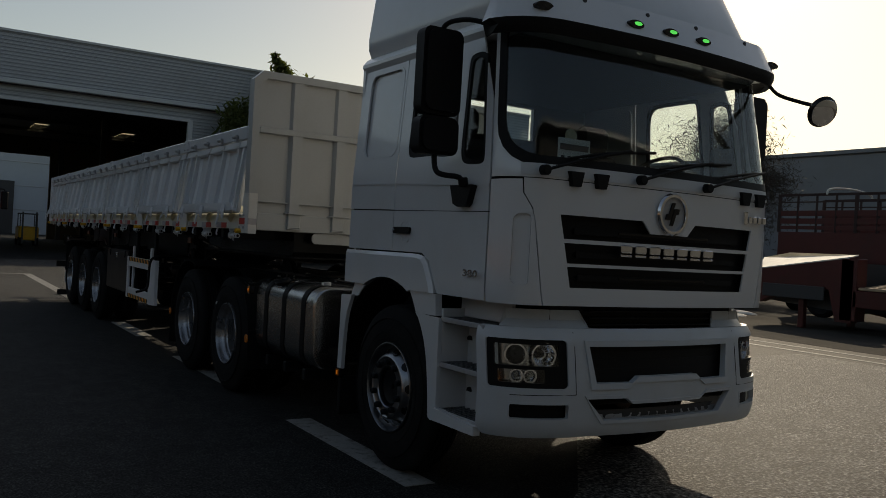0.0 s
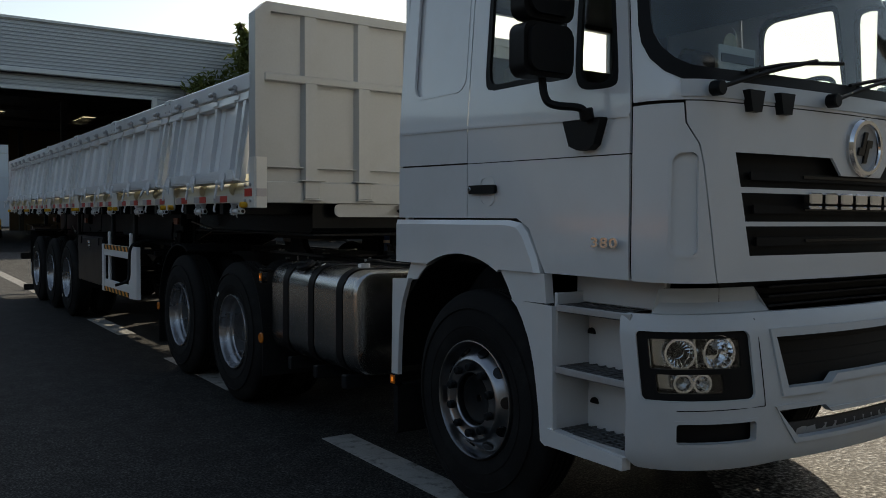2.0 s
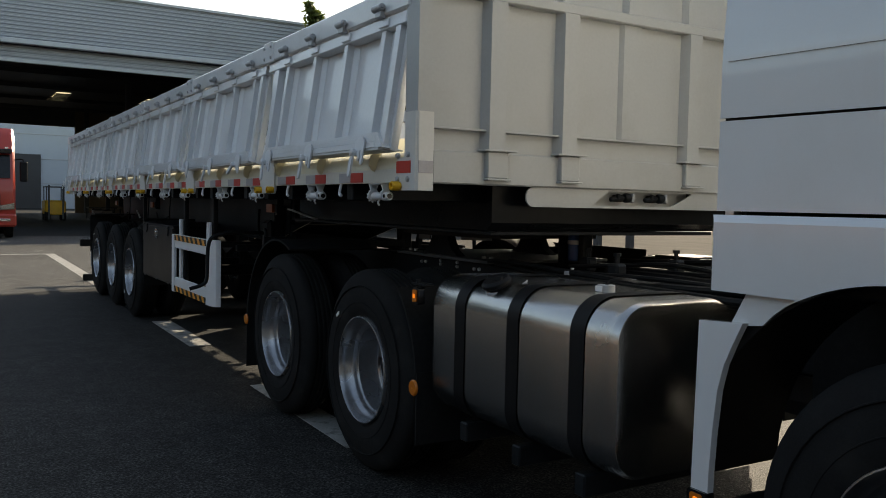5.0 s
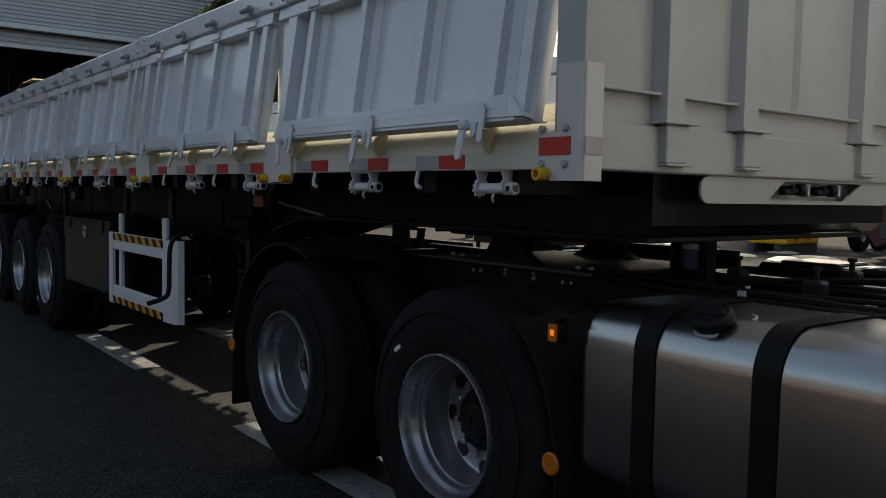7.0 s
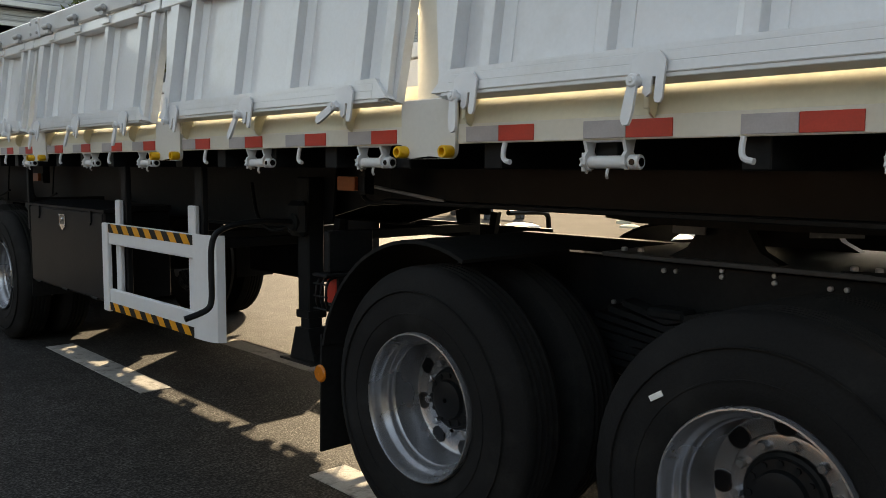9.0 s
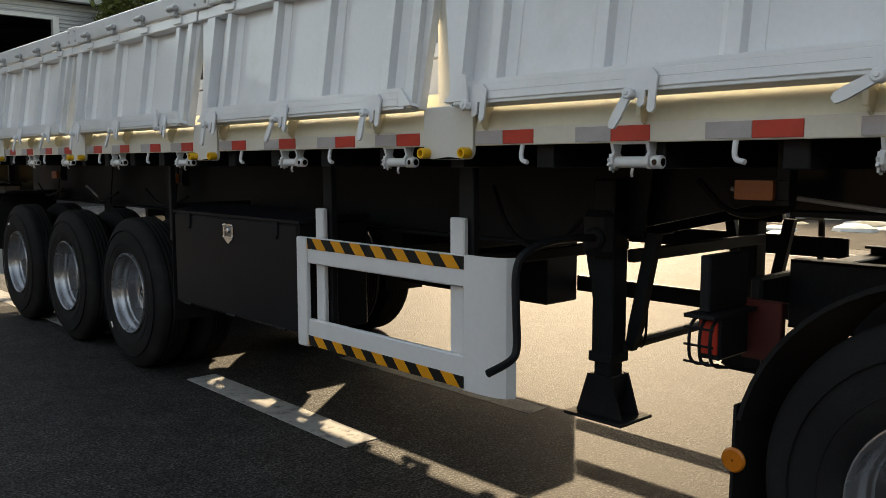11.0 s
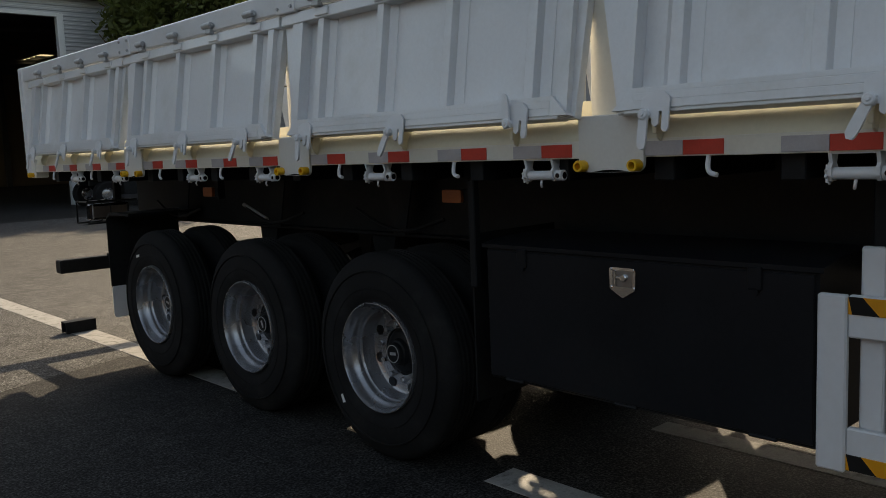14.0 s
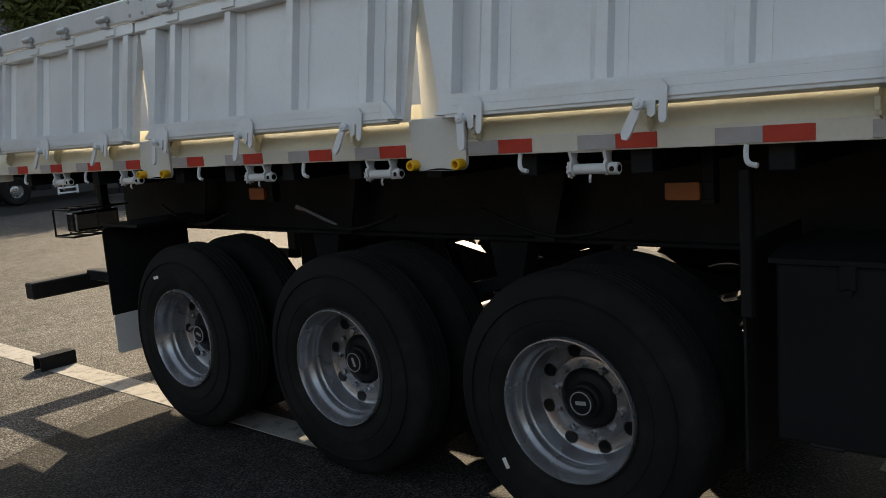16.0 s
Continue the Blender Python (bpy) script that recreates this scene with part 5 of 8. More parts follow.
def shrink(poly, k=0.028):
    cx, cz = sum(p[0] for p in poly) / len(poly), sum(p[1] for p in poly) / len(poly)
    return [(a + math.copysign(min(k, abs(cx - a)), cx - a), b + math.copysign(min(k, abs(cz - b)), cz - b)) for a, b in poly]


D0, D1 = S(-5.410), S(-4.305)
upper = both_sides("door_skin", [(D0, 1.7505), (D1, 1.7625), (D1, 2.82), (S(-5.27), 2.82), (D0, 2.40)], [WIN, QUA], CAB, tractor, "white cab door with black-framed windows")
lower = both_sides("door_skin", [(D0, 1.235), (S(-4.90), 1.235), (S(-4.79), 1.44), (S(-4.70), 1.484), (D1, 1.484), (D1, 1.7585), (D0, 1.7455)], [], CAB, tractor, "white lower door skin")
both_sides("belt_crease", [(D0, 1.896), (S(-4.31), 1.938), (S(-3.66), 1.953), (S(-3.66), 1.968), (S(-4.31), 1.953), (D0, 1.911)], [], CAB, tractor, push=-0.006, thick=0.008)
for i, hole in enumerate((WIN, QUA)):
    both_sides("window_frame", hole, [shrink(hole)], PLASTIC, tractor, push=0.002, thick=0.018)
    for pane in both_sides("window_pane", shrink(hole, 0.020), [], PANE, tractor, "tinted side window", thick=0.004, push=0.010):
        pane.visible_shadow = False
both_sides("door_liner", [(D0, 1.26), (D1, 1.50), (D1, 2.11), (D0, 2.03)], [], TRIM, tractor, push=0.05)
both_sides("a_pillar_gap", [(1.292, 1.24), (S(-5.40), 1.24), (S(-5.40), 2.88), (1.292, 2.88)], [], PLASTIC, tractor, push=0.02)
# rear quarter with its blank window pressing
R0, R1 = S(-4.298), S(-3.625)
PRESS = rounded(S(-4.25), S(-3.775), 2.155, 2.755, 0.07)
both_sides("rear_quarter", [(R0, 1.766), (R1, 1.777), (R1, 2.82), (R0, 2.82)], [PRESS], CAB, tractor, "white rear quarter with pressed field")
both_sides("pressed_field", rounded(S(-4.265), S(-3.76), 2.14, 2.77, 0.07), [], CAB, tractor, push=0.020)
both_sides("field_fold", rounded(S(-4.268), S(-3.757), 2.137, 2.773, 0.08), [rounded(S(-4.252), S(-3.773), 2.153, 2.757, 0.07)], CAB, tractor, push=-0.003, thick=0.006)
both_sides("rear_quarter", [(R0, 1.484), (R1, 1.484), (R1, 1.768), (R0, 1.758)], [], CAB, tractor)
both_sides("seam_backing", [(S(-5.40), 1.72), (S(-3.64), 1.72), (S(-3.64), 1.80), (S(-5.40), 1.80)], [], PLASTIC, tractor, push=0.02)
RW0, RW1, RZ0, RZ1 = 0.92, 1.95, 2.47, 2.745   # window in the cab's back wall


def holed(x0, x1, y0, y1, z0, z1):
    return Mesh().box(x0, RW0, y0, y1, z0, z1, 0.001).box(RW1, x1, y0, y1, z0, z1, 0.001).box(RW0, RW1, y0, y1, z0, RZ0, 0.001).box(RW0, RW1, y0, y1, RZ1, z1, 0.001)


part("rear_wall", holed(0.33, 2.54, -3.665, -3.63, 1.30, 2.84), CAB, tractor)
part("rear_lining", holed(0.36, 2.51, -3.69, -3.67, 1.30, 2.83), HEADLINE, tractor)
rw = part("rear_window", Mesh().box(RW0 - 0.01, RW1 + 0.01, -3.6685, -3.6655, RZ0 - 0.01, RZ1 + 0.01, 0.001), PANE, tractor, "small rear window of the cab")
rw.visible_shadow = False
part("cab_floor", Mesh().box(0.38, 2.49, -5.60, -3.66, 1.24, 1.30, 0.01), BLACK, tractor)
# door handle and its scoop, mirror bracket
hd = part("door_handle", Mesh().prism(rounded(-4.556, -4.338, 1.604, 1.648, 0.014), "x", 0.262, 0.278), PLASTIC, tractor, "black door handle")
part("handle_scoop", sheet(rounded(-4.530, -4.410, 1.545, 1.692, 0.04), [rounded(-4.520, -4.420, 1.555, 1.682, 0.032)], lambda a, b, d: (0.281 + d, a, b), 0.006, 0.03), CAB, hd)
part("scoop_bowl", Mesh().ring([[(x, q[0], q[1]) for q in rounded(-4.520 + k, -4.420 - k, 1.555 + k, 1.682 - k, 0.028)] for x, k in ((0.2845, 0.0), (0.2838, 0.008), (0.2836, 0.02))]), CAB, hd)
part("lock", Mesh().cyl((0.255, -4.355, 1.628), (0.265, -4.355, 1.628), 0.012, 12, b=0.002), CHROME, hd)


def mirror(sgn):
    """Twin mirror housing on bent arms."""
    X = lambda a: a if sgn > 0 else 2 * CX - a + 0.22  # noqa: E731
    base = part("mirror_bracket", Mesh().prism([(-5.29, 1.905), (-5.06, 1.905), (-5.10, 1.795), (-5.15, 1.775), (-5.22, 1.775), (-5.25, 1.795)], "x", X(0.240), X(0.285)), PLASTIC, tractor, "black mirror bracket")
    part("arm", Mesh().tube([(X(0.23), -5.22, 1.90), (X(0.21), -5.22, 1.95), (X(0.13), -5.14, 1.955), (X(0.10), -5.10, 1.98), (X(0.10), -5.08, 2.10)], 0.017, 10), PLASTIC, base)
    part("collar", Mesh().cyl((X(0.235), -5.22, 1.895), (X(0.222), -5.22, 1.945), 0.030, 12, b=0.005), PLASTIC, base)
    part("arm", Mesh().tube([(X(0.12), -5.06, 2.80), (X(0.12), -5.10, 2.865), (X(0.20), -5.22, 2.88), (X(0.30), -5.30, 2.85)], 0.015, 10), PLASTIC, base)
    big = part("mirror", Mesh().prism(rounded(min(X(-0.03), X(0.245)), max(X(-0.03), X(0.245)), 2.312, 2.825, 0.05), "y", -5.12, -5.03).prism(rounded(min(X(-0.03), X(0.245)) + 0.02, max(X(-0.03), X(0.245)) - 0.02, 2.332, 2.805, 0.05), "y", -5.145, -5.11), PLASTIC, tractor, "black mirror housing")
    part("mirror_glass", Mesh().box(X(-0.005), X(0.22), -5.032, -5.024, 2.34, 2.80, 0.01), MIRROR, big)
    small = part("mirror", Mesh().prism(rounded(min(X(-0.035), X(0.24)), max(X(-0.035), X(0.24)), 2.075, 2.300, 0.05), "y", -5.125, -5.03).prism(rounded(min(X(-0.035), X(0.24)) + 0.02, max(X(-0.035), X(0.24)) - 0.02, 2.095, 2.282, 0.045), "y", -5.15, -5.115), PLASTIC, tractor, "black wide-angle mirror housing")
    part("mirror_glass", Mesh().box(X(-0.01), X(0.215), -5.032, -5.024, 2.10, 2.275, 0.01), MIRROR, small)


mirror(1)
mirror(-1)
fm = part("front_mirror", Mesh().tube([(2.50, -5.55, 2.86), (2.52, -5.62, 2.72), (2.54, -5.80, 2.65), (2.56, -5.95, 2.60)], 0.013, 8), PLASTIC, tractor, "round front blind-spot mirror on an arm")
part("mirror_shell", Mesh().lathe([(0.002, -0.042), (0.07, -0.034), (0.098, -0.012), (0.106, 0.004), (0.102, 0.012), (0.002, 0.012)], (0, 0, 0), 28), GLOSSBLACK, fm, at=Matrix.Translation((2.565, -5.97, 2.565)) @ Matrix.Rotation(radians(70), 4, "Z") @ Matrix.Rotation(radians(-25), 4, "Y"))
part("mirror_glass", Mesh().lathe([(0.002, -0.0445), (0.040, -0.0415), (0.070, -0.0355), (0.090, -0.0215), (0.086, -0.018), (0.002, -0.030)], (0, 0, 0), 28), MIRROR, fm, at=Matrix.Translation((2.565, -5.97, 2.565)) @ Matrix.Rotation(radians(70), 4, "Z") @ Matrix.Rotation(radians(-25), 4, "Y"))

# roof, visor with lamps, high roof fairing
def outline(z, inset, push=0.0, n=64):
    us = [-CABPLAN.end + 2 * CABPLAN.end * i / n for i in range(n + 1)]
    return [(x, y + push * max(0.0, 1 - (y - CABFRONT) / 2.0), z) for x, y, _ in (cab(u, 2.80, inset) for u in us)]


roof = Mesh().ring([outline(2.80, 0.0), outline(2.835, -0.022), outline(2.86, -0.022), outline(2.90, 0.01), outline(2.93, 0.05)])
part("roof", roof, CAB, tractor, "white cab roof with gutter")
fair = Mesh().ring([outline(2.92, 0.045, 0.05), outline(2.98, 0.020, 0.05), outline(3.06, 0.015, 0.06), outline(3.5, 0.07, 0.28), outline(3.85, 0.14, 0.52), outline(3.98, 0.24, 0.68), outline(4.02, 0.42, 0.85)])
part("roof_fairing", fair, CAB, tractor, "white high roof fairing")


def visor(u, z, d=0.0):
    out = 0.05 + 0.115 * max(0.0, 1 - max(0.0, z - 2.80) / 0.24)
    x, y, _ = cab(u, 2.80, d - out * (1 if abs(u) < 1.25 else 0.8))
    return x, y, z


vis = part("sun_visor", sheet([(-1.30, 2.845), (1.30, 2.845), (1.30, 3.03), (-1.30, 3.03)], [], visor), CAB, tractor, "white sun visor with marker lamps")
part("visor_lip", sheet([(-1.30, 2.765), (1.30, 2.765), (1.30, 2.845), (-1.30, 2.845)], [], lambda a, b, d: visor(a, 2.845 if b > 2.845 else b, d + (2.845 - b) * 0.6)), PLASTIC, vis, "dark tinted lower lip")
for u in (-1.02, -0.39, -0.09, 0.22, 1.05):
    x, y, z = visor(u, 2.912)
    lp = part("marker_lamp", Mesh().prism([(x + 0.062 * math.cos(t), z + 0.024 * math.sin(t)) for t in [2 * math.pi * i / 20 for i in range(20)]], "y", y - 0.018, y + 0.02), GLOSSBLACK, vis, "oval marker lamp")
    part("lens", Mesh().prism([(x + 0.012 + 0.03 * math.cos(t), z + 0.004 + 0.011 * math.sin(t)) for t in [2 * math.pi * i / 16 for i in range(16)]], "y", y - 0.022, y - 0.016), GREENLIT if -0.9 < u < 0.9 else CLEAR, lp)
for u in (-1.22, -0.75, -0.25, 0.2, 0.75, 1.2):
    x, y, z = visor(u, 3.0)
    part("screw_cap", Mesh().cyl((x, y - 0.006, z), (x, y + 0.02, z), 0.014, 10), DARKHUB, vis)

# wipers
for u0, u1 in ((-0.98, -0.35), (-0.30, 0.38), (0.28, 1.02)):
    a, m_, b = cab(u0, 1.99, -0.05), cab((u0 + u1) / 2, 2.09, -0.035), cab(u1, 2.16, -0.02)
    wp = part("wiper", Mesh().cyl((a[0], a[1] + 0.03, a[2]), (a[0], a[1] - 0.02, a[2]), 0.03, 12, b=0.005).tube([a, m_, b], 0.010, 6, 1), PLASTIC, tractor, "black windscreen wiper")
    part("blade", Mesh().tube([cab(u0 + 0.18, 2.075, -0.02), cab((u0 + u1) / 2 + 0.15, 2.135, -0.018), cab(min(1.12, u1 + 0.2), 2.17, -0.018)], 0.009, 6, 1), PLASTIC, wp)
for u in (-0.76, -0.58, 0.72, 0.90):
    x, y, z = cab(u, 1.965, -0.02)
    part("cowl_clamp", Mesh().prism([(x - 0.05, z + 0.035), (x + 0.05, z + 0.035), (x + 0.03, z - 0.05), (x - 0.03, z - 0.05)], "y", y - 0.012, y + 0.03), PLASTIC, tractor)

# cab interior
part("dashboard", Mesh().prism([(-5.62, 1.30), (-5.62, 2.03), (-5.52, 2.09), (-5.18, 2.12), (-5.08, 2.05), (-5.06, 1.60), (-5.16, 1.30)], "x", 0.42, 2.45), TRIM, tractor, "dark moulded dashboard")
for x in (0.78, 2.05):
    st = part("seat", Mesh().box(x - 0.27, x + 0.27, -4.85, -4.33, 1.62, 1.78, 0.05), CLOTH, tractor, "dark cloth cab seat")
    part("backrest", Mesh().box(x - 0.26, x + 0.26, -4.40, -4.24, 1.70, 2.32, 0.06, None), CLOTH, st)
    part("headrest", Mesh().box(x - 0.15, x + 0.15, -4.37, -4.26, 2.34, 2.54, 0.04), CLOTH, st)
    part("pedestal", Mesh().box(x - 0.2, x + 0.2, -4.75, -4.40, 1.30, 1.62, 0.03), TRIM, st)
sw = part("steering_wheel", Mesh().ring([[Matrix.Rotation(radians(-32), 4, "X") @ Vector(((0.22 + 0.014 * math.cos(p)) * math.cos(t), (0.22 + 0.014 * math.cos(p)) * math.sin(t), 0.014 * math.sin(p))) + Vector((2.02, -5.02, 2.13)) for p in [2 * math.pi * j / 8 for j in range(8)]] for t in [2 * math.pi * i / 32 for i in range(32)]], loop=True), TRIM, tractor, "black steering wheel")
part("column", Mesh().tube([(2.02, -5.02, 2.12), (2.02, -5.25, 1.75)], 0.035, 10, 0), TRIM, sw)
part("headlining", Mesh().box(0.42, 2.45, -5.45, -3.68, 2.775, 2.795, 0.005), HEADLINE, tractor)
part("bunk", Mesh().box(0.45, 2.42, -4.18, -3.68, 1.55, 1.78, 0.04), CLOTH, tractor)
part("curtain", Mesh().ring([[(0.42 + 2.03 * i / 40, -3.70 + 0.018 * math.sin(i * 1.7), z) for i in range(41)] + [(0.42 + 2.03 * i / 40, -3.69 + 0.018 * math.sin(i * 1.7), z) for i in range(40, -1, -1)] for z in (1.8, 2.44)]), CLOTH, tractor)
card = part("permit_card", Mesh().box(0.675, 0.925, -5.535, -5.53, 2.055, 2.215, 0.002), PAPER, tractor, "white paper permit with dark bars behind the windscreen")
part("print_bar", Mesh().box(0.69, 0.91, -5.539, -5.534, 2.145, 2.180, 0.001), INK, card)
for x in (0.70, 0.75, 0.81, 0.87):
    part("print_bar", Mesh().box(x, x + 0.025, -5.539, -5.534, 2.095, 2.11, 0.001), INK, card)
part("permit_disc", Mesh().cyl((0.80, -5.50, 2.235), (0.80, -5.496, 2.235), 0.045, 20), SAND, tractor, "round yellowish permit sticker")
part("cab_tunnel", Mesh().box(1.05, 1.85, -5.1, -3.7, 1.30, 1.55, 0.04), TRIM, tractor)

# bumper with lamps and vents
bp = [(0.05 * i, 0.05 * (i / 12) ** 2) for i in range(13)]
bp += [(0.6 + 0.57 * math.sin(radians(5 * i)), 0.40 - 0.35 * math.cos(radians(5 * i))) for i in range(1, 19)]
bp += [(1.17, 0.42 + 0.03 * i) for i in range(0, 2)]
BUMPPLAN = plan(bp)


def bumper(u, z, d=0.0):
    (x, back), (nx, ny) = BUMPPLAN(abs(u))
    roll_ = max(0.0, 0.53 - z) * 0.5 + max(0.0, z - 1.05) ** 1.0 * 0.5
    x, back = x - nx * (d + roll_), back - ny * (d + roll_)
    return CX + (x if u > 0 else -x), -5.80 + 0.05 * max(0.0, (z - 0.75) / 0.35) + back, z


def U(dx):
    return BUMPPLAN.reach(dx)


LAMPHOLE = rounded(U(0.70), U(1.13) + 0.03, 0.762, 1.035, (0.03, 0.02, 0.02, 0.03))
FOG = rounded(U(0.70), U(1.06), 0.592, 0.672, 0.012)
VENT = [(-0.56, 0.79), (-0.30, 0.79), (-0.25, 0.825), (0.25, 0.825), (0.30, 0.79), (0.56, 0.79), (0.60, 1.0), (-0.60, 1.0)]
LOW = [(-0.50, 0.575), (0.50, 0.575), (0.62, 0.70), (0.34, 0.70), (0.29, 0.665), (-0.29, 0.665), (-0.34, 0.70), (-0.62, 0.70)]
neg = lambda q: [(-a, b) for a, b in q]  # noqa: E731
E_ = BUMPPLAN.end - 0.075
bum = part("bumper", sheet(rounded(-E_, E_, 0.48, 1.10, (0.05, 0.05, 0.022, 0.022)), [LAMPHOLE, neg(LAMPHOLE), FOG, neg(FOG), VENT, LOW], bumper, 0.03, 0.05), BUMPER, tractor, "white plastic bumper with headlamps")
part("bumper_vent", sheet([(-0.66, 0.76), (0.66, 0.76), (0.66, 1.03), (-0.66, 1.03)], [], lambda a, b, d: bumper(a, b, d + 0.05)), PLASTIC, bum)
for z in (0.86, 0.91, 0.96):
    part("vent_slat", sheet([(-0.58, z - 0.012), (0.58, z - 0.012), (0.58, z + 0.008), (-0.58, z + 0.008)], [], lambda a, b, d: bumper(a, b, d + 0.046)), PLASTIC, bum)
part("bumper_step", sheet([(-0.62, 0.55), (0.62, 0.55), (0.62, 0.60), (-0.62, 0.60)], [], lambda a, b, d: bumper(a, b, d + 0.05)), GALV, bum, "perforated step strip")
for sgn in (-1, 1):
    flipq = (lambda q: q) if sgn > 0 else neg
    part("fog_vent", sheet(flipq(rounded(U(0.66), U(1.08), 0.575, 0.69, 0.01)), [], lambda a, b, d: bumper(a, b, d + 0.045)), PLASTIC, bum)
    hl = part("headlamp", sheet(flipq(rounded(U(0.69), U(1.13) + 0.04, 0.75, 1.045, 0.02)), [flipq(rounded(U(0.77), U(1.10) + 0.02, 0.885, 1.005, 0.012)), flipq(rounded(U(0.88), U(1.10), 0.79, 0.865, 0.01))], lambda a, b, d: bumper(a, b, d + 0.012), 0.02, 0.04), PLASTIC, tractor, "twin headlamp in black bezel")
    part("lamp_back", sheet(flipq(rounded(U(0.72), U(1.12), 0.77, 1.03, 0.02)), [], lambda a, b, d: bumper(a, b, d + 0.11)), LAMPGREY, hl)
    for dx, rr, zz in ((0.855, 0.064, 0.945), (1.02, 0.055, 0.945), (0.93, 0.03, 0.828), (1.03, 0.03, 0.828)):
        x, y, z = bumper(sgn * U(dx), zz, 0.09)
        c2 = Vector((x, y, z))
        n_ = (Vector(bumper(sgn * U(dx), zz, 0.0)) - c2).normalized()
        rot = n_.to_track_quat("X", "Z").to_matrix().to_4x4()
        part("reflector", Mesh().lathe([(0.010, 0.004), (rr * 0.5, 0.012), (rr * 0.85, 0.035), (rr, 0.065), (rr + 0.004, 0.065), (rr * 0.9, 0.03), (rr * 0.5, 0.004), (0.010, -0.004)], (0, 0, 0), 20), LAMPCHROME, hl, at=Matrix.Translation(c2) @ rot, smooth=8)
        part("reflector_ring", Mesh().lathe([(rr + 0.001, 0.060), (rr + 0.001, 0.068), (rr + 0.010, 0.068), (rr + 0.010, 0.060)], (0, 0, 0), 28), LAMPCHROME, hl, at=Matrix.Translation(c2) @ rot)
        part("bulb", Mesh().cyl((0, 0, 0), (0.035, 0, 0), rr * 0.22, 10, b=0.004), GLOSSBLACK if rr > 0.052 else CLEAR, hl, at=Matrix.Translation(c2) @ rot)
    for k in range(7):
        z_ = 0.892 + 0.018 * k
        part("lamp_rib", sheet(flipq([(U(0.775), z_), (U(0.795), z_), (U(0.795), z_ + 0.010), (U(0.775), z_ + 0.010)]), [], lambda a, b, d: bumper(a, b, d + 0.05)), LAMPCHROME, hl)
    part("lamp_bridge", sheet(flipq(rounded(U(0.928), U(0.958), 0.885, 1.005, 0.004)), [], lambda a, b, d: bumper(a, b, d + 0.055)), LAMPCHROME, hl)
    cv = part("lamp_glass", sheet(flipq(rounded(U(0.76), U(1.10) + 0.03, 0.785, 1.01, 0.012)), [], lambda a, b, d: bumper(a, b, d + 0.015), 0.004), CLEAR, hl)
    cv.visible_shadow = False
    x = 0.30 if sgn < 0 else 2.50
part("bumper_top", sheet([(-E_ + 0.015, 1.086), (E_ - 0.015, 1.086), (E_ - 0.05, 1.100), (-E_ + 0.05, 1.100)], [], lambda a, b, d: bumper(a, 1.098, d + 0.004 + (b - 1.086) * 11)), BUMPER, bum)
for sgn in (-1, 1):
    q = [(U(0.55), 1.10), (U(1.10), 1.10), (U(1.08), 1.20), (U(0.58), 1.20)]
    part("bumper_riser", sheet(q if sgn > 0 else neg(q), [], lambda a, b, d: bumper(a, 1.08, d + (0.05 if b < 1.14 else 0.085))[:2] + (b,)), BUMPER, tractor, "white stepped filler panel")


def grow(poly, k):
    cx, cz = sum(p[0] for p in poly) / len(poly), sum(p[1] for p in poly) / len(poly)
    return [(a + math.copysign(k, a - cx), b + math.copysign(k, b - cz)) for a, b in poly]


part("grille_rim", sheet(grow(VENT, 0.034), [VENT], lambda a, b, d: bumper(a, b, d - 0.010), 0.014), BUMPER, bum)
part("grille_rim", sheet(grow(LOW, 0.020), [LOW], lambda a, b, d: bumper(a, b, d - 0.007), 0.010), BUMPER, bum)
for sgn in (-1, 1):
    side_ = (lambda poly: poly) if sgn > 0 else neg
    part("lamp_rim", sheet(side_(grow(FOG, 0.013)), [side_(FOG)], lambda a, b, d: bumper(a, b, d - 0.003), 0.008), BUMPER, bum)
    for path in (((0.650, 1.08), (0.652, 1.0), (0.656, 0.88), (0.660, 0.78), (0.668, 0.735), (0.69, 0.728)), ((0.69, 0.728), (0.80, 0.727), (0.90, 0.726), (1.0, 0.725), (1.06, 0.724))):
        part("seam", Mesh().tube([bumper(sgn * U(a), b, 0.0) for a, b in path], 0.0022, 6), PLASTIC, bum)
part("step_mesh", sheet([(-0.46, 0.578), (0.46, 0.578), (0.52, 0.625), (-0.52, 0.625)], [], lambda a, b, d: bumper(a, b, d + 0.05)), DARKHUB, bum, "dark perforated step plate")
part("radiator_grille", Mesh().box(CX - 0.80, CX + 0.80, -5.58, -5.54, 0.62, 1.24, 0.01), PLASTIC, tractor)
for z in (1.11, 1.15, 1.19):
    part("louvre", Mesh().box(CX - 0.535, CX + 0.535, -5.64, -5.58, z, z + 0.012, 0.003), PLASTIC, tractor)

# wheel-arch flare, fender pieces and entry steps, right and left
def side_plate(poly, x0, x1, sgn):
    m = Matrix.Identity(4) if sgn > 0 else Matrix.Translation((2 * CX, 0, 0)) @ Matrix.Diagonal((-1, 1, 1, 1))
    return Mesh().prism(poly, "x", x0, x1, m)


